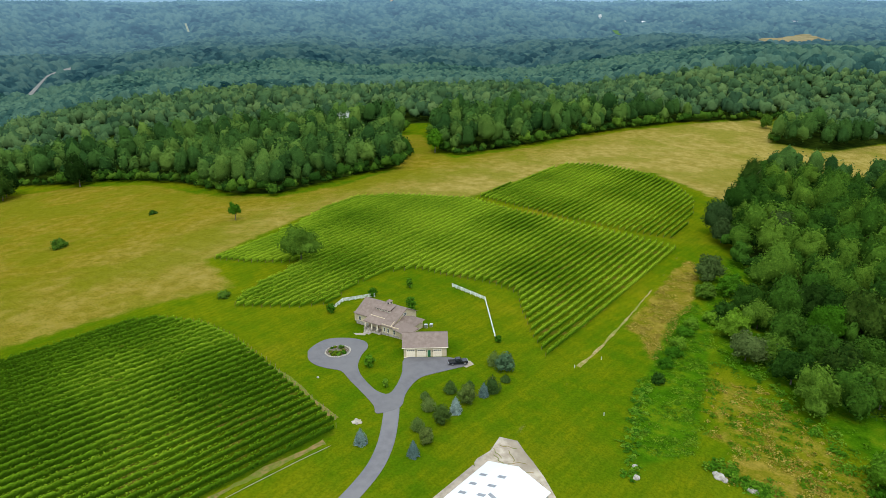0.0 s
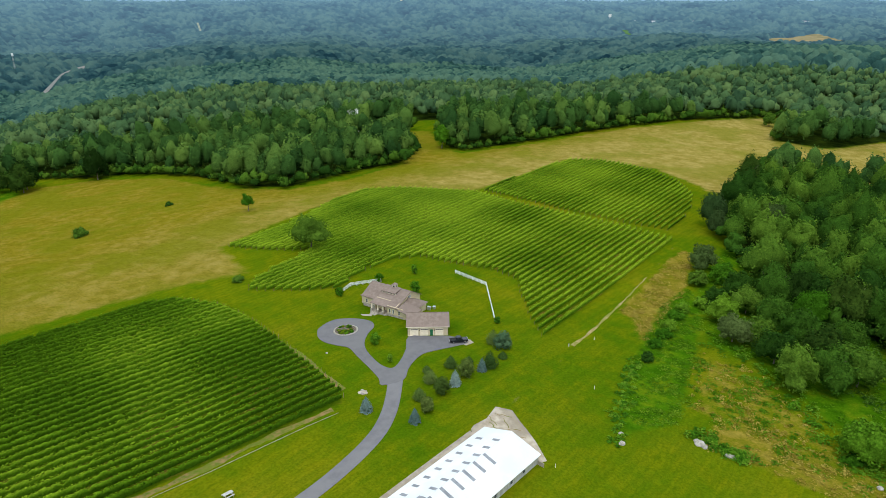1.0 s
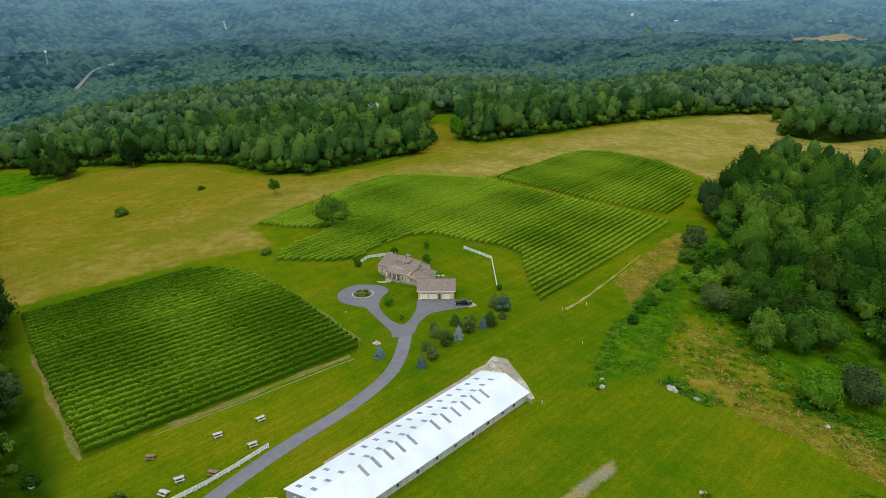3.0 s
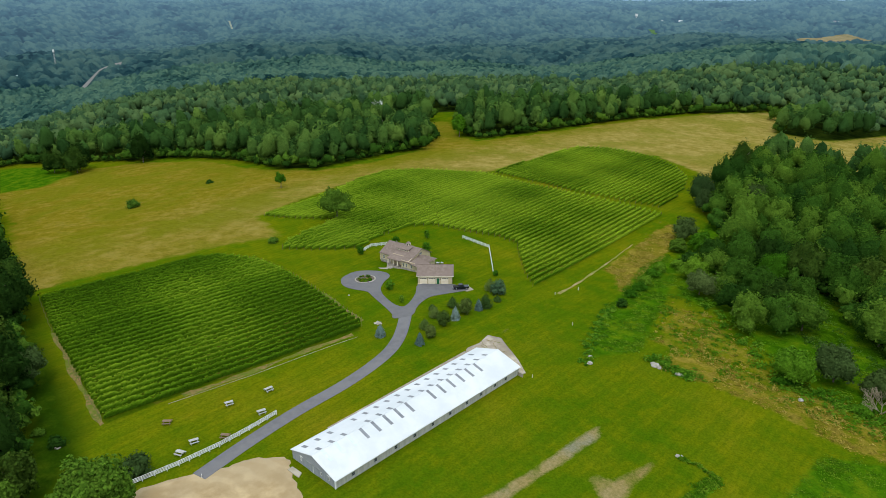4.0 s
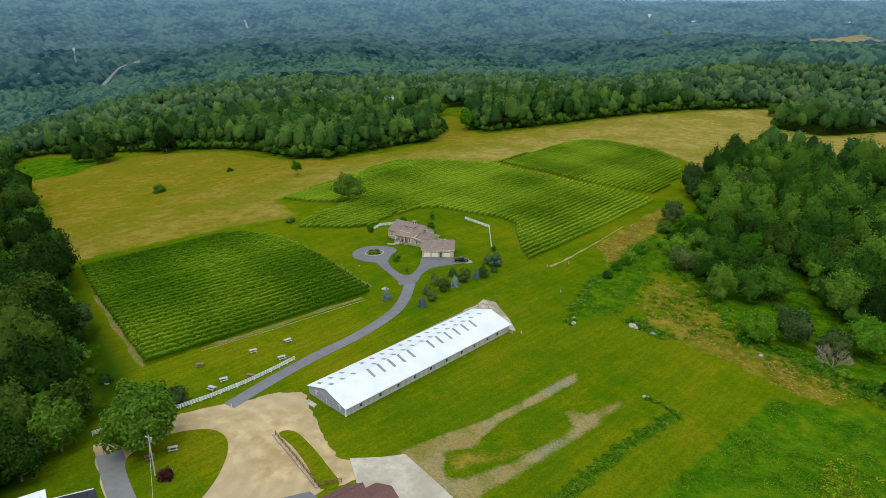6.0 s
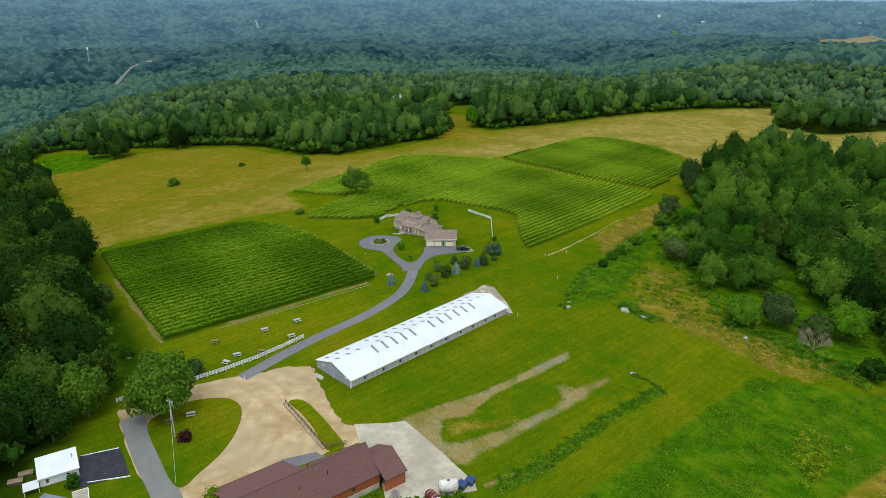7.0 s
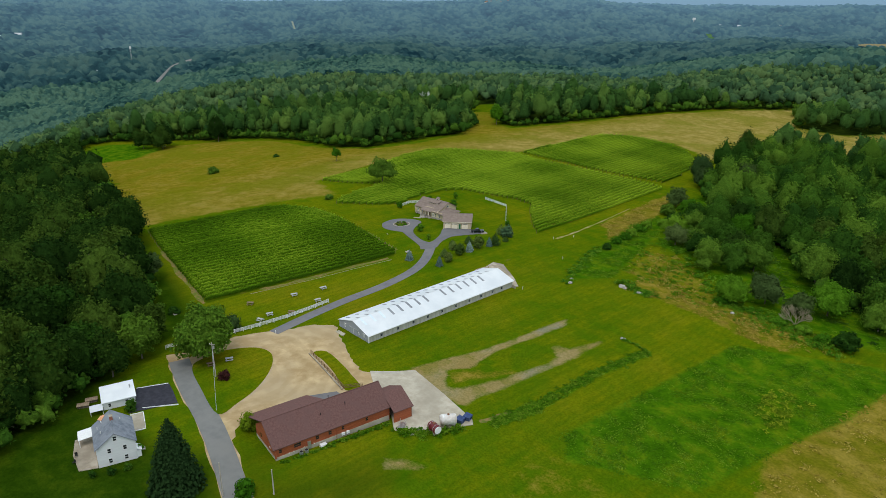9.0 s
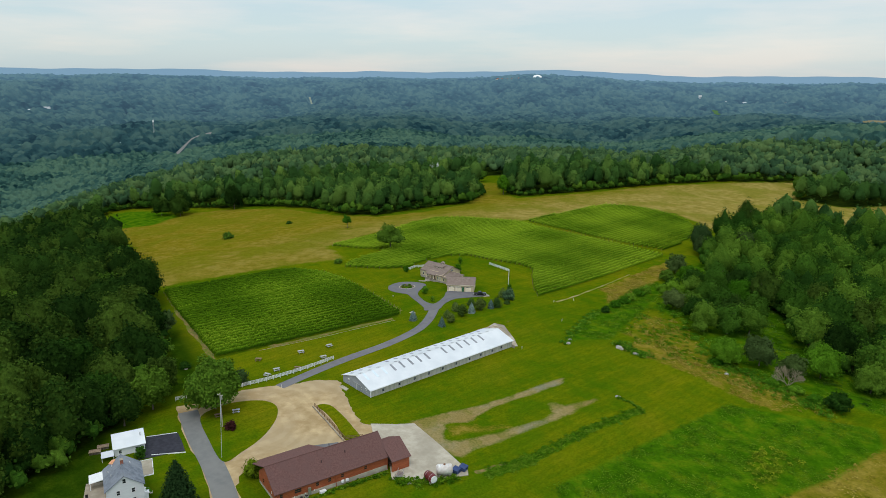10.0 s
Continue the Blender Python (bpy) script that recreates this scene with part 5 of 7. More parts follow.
# ---- the long barn ----
def long_barn():
    r = root_at("barn", -56.5, 45.5, -5.0, "long low barn of weathered boards under a white metal roof", "barn", -3.7)
    L, W, E, R = 66.6, 15.9, 3.05, 5.45
    mid = -W / 2
    east = box("wall", M_BARNWOOD, r, -0.2, 0.2, -0.6, 0, L - 0.2, E - 0.05, "pale weathered vertical board wall")
    box("wall", M_BARNWOOD, r, -W, 0.2, -0.6, -W + 0.2, L - 0.2, E - 0.05)
    south = gable_wall("gable_wall", M_BARNGREY, r, -W, 0, 0, -0.6, E - 0.05, mid, R - 0.08)
    gable_wall("gable_wall", M_BARNWOOD, r, -W, 0, L - 0.2, -0.6, E - 0.05, mid, R - 0.08)
    k = (R - E) / (W / 2)
    o = 0.35
    roof_e = slab("roof_slope", M_ROOF_WHITE, r, [(o, -o, E - k * o), (o, L + o, E - k * o), (mid, L + o, R), (mid, -o, R)], 0.10)
    roof_w = slab("roof_slope", M_ROOF_WHITE, r, [(-W - o, L + o, E - k * o), (-W - o, -o, E - k * o), (mid, -o, R), (mid, L + o, R)], 0.10)
    cyl("ridge_cap", M_ROOF_WHITE, r, (mid, -o, R - 0.02), (mid, L + o, R - 0.02), 0.11, 8)

    def light(slope, side, y, d0, d1, wide, mat, label):
        x0, x1 = mid + side * d0, mid + side * d1
        z0, z1 = R - k * d0 + 0.025, R - k * d1 + 0.025
        slab("skylight", mat, slope, [(x0, y - wide / 2, z0), (x1, y - wide / 2, z1), (x1, y + wide / 2, z1), (x0, y + wide / 2, z0)][::int(side)], 0.03, label)
    for i in range(15):
        y = 2.6 + 3.76 * i + (0.5 if i > 7 else 0)
        if i == 8:
            continue
        if i < 3:
            light(roof_e, 1, y, 0.14, 3.6, 0.9, M_SKYLIGHT_PALE, "faded translucent roof panel")
        else:
            light(roof_e, 1, y, 0.14, 3.5, 0.85, M_SKYLIGHT, "grey translucent roof panel")
    for i in range(17):
        y = 2.0 + 3.72 * i
        if i == 3:
            continue
        light(roof_w, -1, y, 4.8, 6.6, 0.9, M_SKYLIGHT, "grey translucent roof panel")
        light(roof_w, -1, y + 0.6, 0.14, 2.1, 0.9, M_SKYLIGHT, "grey translucent roof panel")
    for y in (5.1, 11.8, 18.3, 24.6, 31.0, 37.5, 44.0, 49.8, 55.8, 60.6):
        window(r, "x", 0, y, 1.15, 0.95, 1.0, 1, M_BARNGREY)
    for x in (-12.6, -5.0, -2.3):
        window(r, "y", 0, x, 1.5, 0.5, 0.75, -1, M_TRIM, bars=False)
    box("sign_board", M_TRIM, r, -2.9, -0.06, 2.55, -1.7, 0.0, 2.8, "white board over the end wall")
    box("sign_board", M_TRIM, r, -12.9, -0.06, 2.6, -11.9, 0.0, 2.85)
    d = box("sliding_door", M_BARNGREY, r, -9.4, -0.10, 0.0, -6.2, -0.02, 2.7, "grey board sliding door")
    box("door_rail", M_STEEL, d, -10.2, -0.16, 2.72, -5.4, -0.02, 2.82)
    box("door_batten", M_TRIM, d, -7.85, -0.14, 0.05, -7.75, -0.1, 2.6)
    cyl("downspout", M_TRIM, r, (0.1, 0.1, -0.2), (0.1, 0.1, E - 0.2), 0.07, 8)
    box("corner_post", M_TRIM, r, -0.12, -0.14, -0.5, 0.12, 0.0, E - 0.1)
    box("gutter", M_TRIM, r, o, -o, E - k * o - 0.2, o + 0.12, L + o, E - k * o - 0.08)
    box("lean_flap", M_CONCRETE, r, 0.1, L - 0.4, 0, 1.8, L - 0.25, 1.4)


long_barn()
drape("barn_slab", [(-70.2, 124.7), (-66.5, 126.7), (-62.3, 123.3), (-59.2, 121.5), (-55.1, 118.6), (-49.9, 114.1), (-51.0, 111.6), (-60.0, 111.0), (-68.4, 111.5), (-70.3, 113.0), (-70.5, 114.8), (-69.9, 119.5)], M_CRACKED, "cracked weathered concrete slab at the barn end", "concrete slab", 0.08, False, jitter=0.5)
drape("barn_side_path", [(-75.0, 60), (-72.3, 60), (-68.0, 111.4), (-70.1, 112.6)], M_CRACKED, "narrow worn concrete strip along the barn", "concrete path", 0.07, False, jitter=0.15)
# cracks and weeds in the slab: thin dark seams along broken joints
cr = random.Random(14)
for cx_, cy_ in ((-67.0, 123.0), (-64.5, 120.5), (-62.0, 119.0), (-66.0, 117.5), (-59.0, 117.0), (-56.0, 115.5), (-68.3, 119.6), (-53.8, 114.2)):
    a_ = cr.uniform(0, 180)
    seam = [(cx_ + math.cos(radians(a_)) * k + cr.uniform(-0.35, 0.35), cy_ + math.sin(radians(a_)) * k + cr.uniform(-0.35, 0.35)) for k in (-2.2, -1.1, 0.0, 1.1, 2.2)]
    drape("slab_crack", band(seam, 0.09), M_SOIL, "weedy crack in the old concrete", "crack", 0.10, False, 3.0)
drape("barn_door_step", [(-69.8, 44.6), (-66.4, 44.4), (-65.7, 42.9), (-69.9, 43.2)], M_CONCRETE, "pale concrete ramp before the barn door", "ramp", 0.22, False)


# ---- the winery ----
def winery():
    r = root_at("winery", -28.0, -8.4, -12.2, "long red-brown log building with a brown shingle roof", "winery", -2.65)
    L, W, E, R, xr = 30.5, 12.0, 3.55, 7.8, -6.0
    box("foundation", M_CONCRETE, r, -W, 0, -0.9, 0.07, L, 1.0, "pale concrete foundation")
    front = box("wall", M_LOG, r, -0.25, 0.25, 1.0, 0, L - 0.25, E, "red-brown horizontal log wall")
    box("wall", M_LOG, r, -W, 0.25, 1.0, -W + 0.25, L - 0.25, E)
    gable_wall("gable_wall", M_LOG, r, -W, 0, 0, 1.0, E, xr, R - 0.15, 0.25)
    gable_wall("gable_wall", M_LOG, r, -W, 0, L - 0.25, 1.0, E, xr, R - 0.15, 0.25)
    k = (R - E) / 6.0
    o = 0.3
    slab("roof_slope", M_SHINGLE, r, [(o, -0.6, E - k * o), (o, L + 0.5, E - k * o), (xr, L + 0.5, R), (xr, -0.6, R)], 0.18)
    slab("roof_slope", M_SHINGLE, r, [(-W - o, L + 0.5, E - k * o), (-W - o, 15.9, E - k * o), (xr, 15.9, R), (xr, L + 0.5, R)], 0.18)
    slab("porch_roof", M_SHINGLE, r, [(-17.6, 15.9, 3.0), (-17.6, -0.6, 3.0), (xr, -0.6, R - 0.05), (xr, 15.9, R - 0.05)], 0.18, "low brown shingle porch roof")
    cyl("ridge_cap", M_SHINGLE, r, (xr, -0.6, R), (xr, L + 0.5, R), 0.12, 8)
    for y in (0.2, 4.1, 8.0, 11.9, 15.5):
        box("porch_post", M_LOG, r, -17.3, y - 0.1, -0.3, -17.1, y + 0.1, 2.95)
    box("porch_floor", M_CONCRETE, r, -17.6, -0.3, -0.4, -W, 15.9, 0.12)
    for y in [0.2 + 0.55 * i for i in range(2)]:
        pass
    for z in [0.8 + 0.3 * i for i in range(9)]:
        cyl("log_end", M_LOG, r, (0.05, -0.15, z), (0.05, 0.3, z), 0.14, 8)
    for y, w in ((1.2, 0.9), (5.5, 1.9), (10.6, 0.9), (13.9, 1.0), (17.4, 0.9), (24.0, 0.9)):
        window(r, "x", 0, y, 1.75, w, 1.15, 1, M_LOG)
    window(r, "y", 0, -8.6, 1.8, 1.0, 1.2, -1, M_LOG)
    window(r, "y", 0, -3.2, 1.8, 0.5, 0.5, -1, M_TRIM, bars=False)
    cyl("downspout", M_LOG, r, (0.12, 15.6, -0.2), (0.12, 15.6, E - 0.3), 0.08, 8)
    cyl("downspout", M_LOG, r, (0.12, L - 0.1, -0.2), (0.12, L - 0.1, E - 0.3), 0.08, 8)
    for y, x, h in ((13.2, -3.2, 0.7), (20.0, -3.6, 0.9), (17.0, -6.6, 1.0)):
        z = R - k * abs(x - xr) - 0.1
        cyl("vent_pipe", M_RUBBER, r, (x, y, z), (x, y, z + h), 0.09, 8, "dark roof vent pipe")
    box("meter_box", M_STEEL, r, 0.0, 8.0, 0.4, 0.35, 8.75, 2.2, "pale grey electric cabinet")
    for y in (16.9, 18.2):
        box("wall_vent", M_TRIM, r, 0.0, y, 0.5, 0.45, y + 0.75, 1.1, "white wall vent box")
    for y in (3.2, 4.4, 7.2, 9.6):
        box("wall_lamp", M_TRIM, r, 0, y, 0.9, 0.16, y + 0.14, 1.1)
    # lower wing at the end
    a0, a1, ax = L + 0.25, L + 5.5, -3.6
    box("wing_wall", M_LOG, r, 1.75, a0, -0.4, 2.0, a1, 3.0, "orange-red board wall of the wing")
    box("wing_wall", M_LOG, r, -9.2, a0, -0.4, -8.95, a1, 3.0)
    gable_wall("gable_wall", M_LOG, r, -9.2, 2.0, a1 - 0.2, -0.4, 3.0, ax, 5.75, 0.2)
    kk = 2.75 / 5.6
    slab("wing_roof", M_SHINGLE, r, [(2.4, a0 - 0.2, 3.0 - kk * 0.4), (2.4, a1 + 0.4, 3.0 - kk * 0.4), (ax, a1 + 0.4, 5.8), (ax, a0 - 0.2, 5.8)], 0.16)
    slab("wing_roof", M_SHINGLE, r, [(-9.6, a1 + 0.4, 3.0 - kk * 0.4), (-9.6, a0 - 0.2, 3.0 - kk * 0.4), (ax, a0 - 0.2, 5.8), (ax, a1 + 0.4, 5.8)], 0.16)


winery()
for i, (y, x) in enumerate(((5.9, 1.0), (7.2, 1.0))):
    m = pose(-28.0, -8.4, 0, 0, 0, -12.2) @ Vector((x, y, 0))
    c = root_at("air_conditioner", m.x, m.y, 0, "round grey air conditioning unit beside the log wall", "air conditioner", None, "air conditioners of the winery")
    cyl("casing", M_STEEL, c, (0, 0, -0.1), (0, 0, 0.85), 0.48, 16)
    cyl("fan_grille", M_RUBBER, c, (0, 0, 0.85), (0, 0, 0.9), 0.36, 16, "dark fan grille")
m = pose(-28.0, -8.4, 0, 0, 0, -12.2) @ Vector((0.9, 11.6, 0))
c = root_at("utility_box", m.x, m.y, -12.2, "low white metal utility box on a pad", "utility box")
box("casing", M_TRIM, c, -0.5, -0.8, -0.1, 0.5, 0.8, 0.75, "", 0.05)
box("pad", M_CONCRETE, c, -0.7, -1.0, -0.3, 0.7, 1.0, 0.02)


# ---- the house above the vineyard, with its garage ----
def garage():
    r = root_at("garage", -114.3, 143.0, 36.8, "cream three-door garage under a taupe shingle roof", "garage", -2.75)
    L, D, E, R = 12.8, 9.2, 3.8, 6.3
    front = box("wall", M_CREAM, r, 0.2, 0, -0.5, L - 0.2, 0.2, E, "cream front wall")
    box("wall", M_CREAM, r, 0.2, D - 0.2, -0.5, L - 0.2, D, E)
    for x in (0, L - 0.2):
        bm = bmesh.new()
        pts = [(0, -0.5), (D, -0.5), (D, E), (D / 2, R - 0.12), (0, E)]
        a = [bm.verts.new((x, y, z)) for y, z in pts]
        b = [bm.verts.new((x + 0.2, y, z)) for y, z in pts]
        bm.faces.new(a)
        bm.faces.new(b[::-1])
        for i in range(5):
            bm.faces.new((a[i], b[i], b[(i + 1) % 5], a[(i + 1) % 5]))
        bmesh.ops.recalc_face_normals(bm, faces=bm.faces[:])
        part("gable_wall", bm, M_CREAM, r)
    k = (R - E) / (D / 2)
    o = 0.35
    slab("roof_slope", M_SHINGLE_TAN, r, [(-0.5, -o, E - k * o), (L + 0.5, -o, E - k * o), (L + 0.5, D / 2, R), (-0.5, D / 2, R)], 0.16)
    slab("roof_slope", M_SHINGLE_TAN, r, [(L + 0.5, D + o, E - k * o), (-0.5, D + o, E - k * o), (-0.5, D / 2, R), (L + 0.5, D / 2, R)], 0.16)
    cyl("ridge_cap", M_SHINGLE_TAN, r, (-0.5, D / 2, R), (L + 0.5, D / 2, R), 0.1, 8)
    box("plinth", M_CREAM_PALE, r, 0.0, -0.25, -0.5, L, 0.0, 0.32, "pale concrete kerb along the doors")
    for x in (0.75, 3.95, 8.75):
        d = box("garage_door", M_CREAM_PALE, r, x, -0.06, 0.32, x + 2.6, 0.02, 2.85, "pale cream panelled garage door")
        for i in range(4):
            box("door_pane", M_GLASS, d, x + 0.18 + i * 0.6, -0.09, 2.32, x + 0.62 + i * 0.6, -0.05, 2.64)
        for i in range(3):
            box("panel_line", M_CREAM, d, x + 0.1, -0.075, 0.85 + i * 0.45, x + 2.5, -0.055, 0.89 + i * 0.45)
    g = box("door", M_GREEN, r, 7.1, -0.07, 0.32, 8.05, 0.02, 2.5, "green painted side door")
    box("door_frame", M_CREAM_PALE, g, 6.98, -0.05, 0.32, 7.1, 0.03, 2.62)
    box("door_frame", M_CREAM_PALE, g, 8.05, -0.05, 0.32, 8.17, 0.03, 2.62)
    for x in (3.62, 6.75, 8.42):
        box("wall_lantern", M_RUBBER, r, x, -0.2, 2.1, x + 0.16, 0, 2.5)
    box("gutter", M_CREAM_PALE, r, -0.5, -o - 0.12, E - k * o - 0.18, L + 0.5, -o, E - k * o - 0.06)


def farmhouse():
    """The ranch house: a ridge along x, a clerestory over the porch, a cupola and a gabled end."""
    r = root_at("house", -133.2, 153.0, 2.0, "rambling cream house with taupe shingle roofs and a small cupola", "house", -2.9)
    r.scale = (0.93, 0.93, 0.97)
    E, R = 3.6, 6.9
    yr = 7.6
    # walls
    box("wall", M_CREAM, r, -10.2, 1.2, -0.6, -3.4, 1.4, E, "cream front wall")
    box("wall", M_CREAM, r, 3.2, -1.4, -0.6, 10.4, -1.2, E)
    box("wall", M_CREAM, r, -3.4, 1.0, -0.6, 3.2, 1.2, 4.4)
    box("wall", M_CREAM, r, -3.5, -0.2, -0.6, -3.3, 1.4, E)
    box("wall", M_CREAM, r, 3.1, -1.2, -0.6, 3.3, 1.2, E)
    box("wall", M_CREAM, r, -10.2, 13.6, -0.6, 7.0, 13.8, E)
    for x, y0, xx in ((-10.2, 1.2, -10.0), (6.9, -1.2, 7.1)):
        bm = bmesh.new()
        pts = [(y0, -0.6), (13.8, -0.6), (13.8, E), (yr, R - 0.15), (y0, E)]
        a = [bm.verts.new((x, y, z)) for y, z in pts]
        b = [bm.verts.new((xx, y, z)) for y, z in pts]
        bm.faces.new(a)
        bm.faces.new(b[::-1])
        for i in range(5):
            bm.faces.new((a[i], b[i], b[(i + 1) % 5], a[(i + 1) % 5]))
        bmesh.ops.recalc_face_normals(bm, faces=bm.faces[:])
        part("gable_wall", bm, M_CREAM, r)
    # roofs
    slab("roof_slope", M_SHINGLE_TAN, r, [(-10.8, 0.7, 3.38), (-3.2, 0.7, 3.38), (-3.2, yr, R), (-10.8, yr, R)], 0.18)
    slab("roof_slope", M_SHINGLE_TAN, r, [(2.9, -1.75, 3.34), (7.7, -1.75, 3.34), (7.7, yr, R), (2.9, yr, R)], 0.18)
    slab("roof_slope", M_SHINGLE_TAN, r, [(7.7, 14.4, 3.3), (-10.8, 14.4, 3.3), (-10.8, yr, R), (7.7, yr, R)], 0.18)
    slab("porch_roof", M_SHINGLE_TAN, r, [(-4.4, -2.1, 3.15), (2.9, -2.1, 3.15), (2.9, 4.0, 5.45), (-3.2, 4.0, 5.45)], 0.18)
    slab("clerestory_roof", M_SHINGLE_TAN, r, [(-3.6, 3.5, 6.2), (3.0, 3.5, 6.2), (3.3, yr, R + 0.12), (-3.6, yr, R + 0.12)], 0.16)
    cl = box("clerestory", M_CREAM_PALE, r, -3.3, 3.9, 4.4, 3.0, 4.05, 6.1, "pale clerestory wall")
    for i in range(5):
        w = window(r, "y", 3.9, -2.5 + i * 1.25, 5.52, 0.85, 0.50, -1, M_CREAM_PALE, "clerestory_window", False)
    slab("hip_roof", M_SHINGLE_TAN, r, [(-12.6, 2.2, 2.55), (-10.4, 2.2, 3.2), (-10.4, 9.6, 3.2), (-12.6, 9.6, 2.55)], 0.16)
    box("wall", M_CREAM, r, -12.2, 2.6, -0.6, -10.2, 9.2, 2.5)
    # right end: low hipped wing and the link to the garage
    box("wall", M_CREAM, r, 7.1, 1.6, -0.6, 12.2, 10.6, 2.7)
    bm = bmesh.new()
    v = [bm.verts.new(p) for p in ((7.1, 0.9, 2.55), (12.9, 0.9, 2.55), (12.9, 11.3, 2.55), (7.1, 11.3, 2.55), (7.1, 6.1, 4.6), (9.8, 6.1, 4.6))]
    for f in ((0, 1, 5, 4), (1, 2, 5), (2, 3, 4, 5), (0, 4, 3), (3, 2, 1, 0)):
        bm.faces.new([v[i] for i in f])
    part("hip_roof", bm, M_SHINGLE_TAN, r, "low taupe hipped roof")
    slab("link_roof", M_SHINGLE_TAN, r, [(7.3, -1.7, 3.1), (15.2, -3.4, 3.1), (17.0, 1.4, 4.3), (8.6, 2.6, 4.6)], 0.16)
    box("link_wall", M_CREAM, r, 10.4, -1.4, -0.6, 14.8, -1.2, 3.0)
    window(r, "x", 7.1, 7.0, 4.3, 1.7, 1.0, 1, M_TRIM)
    for y in (1.0, 11.4):
        window(r, "x", 7.1, y, 1.2, 0.9, 1.2, 1, M_TRIM) if y > 10.8 else None
    for x in (-8.6, -5.4):
        window(r, "y", 1.2, x, 0.9, 0.9, 1.5, -1, M_TRIM)
    for x in (4.4, 6.0, 8.6):
        window(r, "y", -1.4, x, 1.0, 0.8, 1.5, -1, M_TRIM)
    window(r, "x", 12.2, 5.2, 0.9, 1.2, 1.3, 1, M_TRIM)
    for x in (-3.8, -0.9, 1.5):
        p = box("porch_post", M_CREAM_PALE, r, x - 0.16, -1.9, 0.0, x + 0.16, -1.58, 3.05, "cream tapered porch post")
        box("stone_pier", M_STONE, p, x - 0.4, -2.1, -0.6, x + 0.4, -1.35, 1.0, "field stone pier")
    box("porch_floor", M_STONE, r, -4.2, -2.2, -0.6, 3.1, 1.0, 0.1)
    box("front_door", M_RAILWOOD, r, -1.0, 0.93, 0.1, 0.1, 1.02, 2.25, "brown front door")
    box("step", M_STONE, r, -3.4, -3.2, -0.6, -0.4, -2.2, -0.05)
    box("step", M_STONE, r, -3.2, -3.9, -0.6, -0.6, -3.2, -0.22)
    box("stone_base", M_STONE, r, 3.2, -1.5, -0.6, 10.5, -1.4, 0.7, "field stone base course")
    box("stone_base", M_STONE, r, -10.2, 1.1, -0.6, -3.5, 1.2, 0.7)
    # cupola
    c = box("cupola", M_CREAM_PALE, r, -0.7, 6.9, 6.6, 0.7, 8.3, 7.75, "cream louvred cupola")
    bm = bmesh.new()
    v = [bm.verts.new(p) for p in ((-1.0, 6.6, 7.75), (1.0, 6.6, 7.75), (1.0, 8.6, 7.75), (-1.0, 8.6, 7.75), (0, 7.6, 8.5))]
    for f in ((0, 1, 4), (1, 2, 4), (2, 3, 4), (3, 0, 4), (3, 2, 1, 0)):
        bm.faces.new([v[i] for i in f])
    part("cupola_roof", bm, M_SHINGLE_TAN, c)
    box("louvre", M_GLASS, c, -0.4, 6.87, 6.9, 0.4, 6.9, 7.5)
    box("louvre", M_GLASS, c, 0.7, 7.2, 6.9, 0.73, 8.0, 7.5)


garage()
farmhouse()
for (x, y, w, d, z) in ((-121.2, 163.6, 1.2, 0.9, 1.1), (-120.2, 165.2, 0.9, 0.9, 0.9)):
    g = root_at("patio_box", x, y, 20, "pale blue-grey garden storage box by the house", "storage box")
    box("body", M_STEEL, g, -w / 2, -d / 2, -0.1, w / 2, d / 2, z, "", 0.04)
    box("lid", M_STEEL, g, -w / 2 - 0.05, -d / 2 - 0.05, z, w / 2 + 0.05, d / 2 + 0.05, z + 0.08)
drape("front_walk", [(-138.6, 147.6), (-137.2, 147.0), (-134.2, 148.4), (-135.2, 149.6)], M_CONCRETE, "short pale path to the front door", "path", 0.1, False, 2.0)


# ---- round bed in the turning circle ----
bed = root_at("flower_bed", -133.9, 135.2, 0, "round stone-edged flower bed in the turning circle", "flower bed")
rr = random.Random(5)
for i in range(34):
    a = i / 34 * math.tau
    bm = bmesh.new()
    bmesh.ops.create_icosphere(bm, subdivisions=1, radius=0.42)
    for v in bm.verts:
        v.co = Vector((v.co.x * rr.uniform(0.8, 1.2), v.co.y * rr.uniform(0.8, 1.1), v.co.z * 0.7 + 0.12))
    s = part("edge_stone", bm, M_ROCK, bed)
    x, y = 3.75 * math.cos(a), 3.75 * math.sin(a)
    s.matrix_basis = pose(x, y, land1(-133.9 + x, 135.2 + y) - land1(-133.9, 135.2), 0, 0, math.degrees(a))
cyl("soil", M_BARK, bed, (0, 0, -0.3), (0, 0, 0.25), 3.55, 28)
gr = np.random.default_rng(9)
pts = np.array([(3.2 * math.sqrt(gr.uniform()) * math.cos(a), 3.2 * math.sqrt(gr.uniform()) * math.sin(a), 0.2, gr.uniform(0.35, 0.75)) for a in gr.uniform(0, math.tau, 26)])
for i, pt in enumerate(pts):
    V, F = crown_mesh(gr, np.array([(0, 0, 0.15, pt[3] * 1.25), (0.3, 0.2, 0.3, pt[3] * 0.8)]), 70, 0.17)
    ob = new("plant", fast_mesh("plant", V, F, (M_LEAF_EDGE, M_JUNIPER, M_LEAF_EDGE, M_YELLOWGREEN, M_LEAF_EDGE, M_FLOWER)[i % 6], (), True))
    ob.parent = bed
    ob.location = (pt[0], pt[1], 0.2)


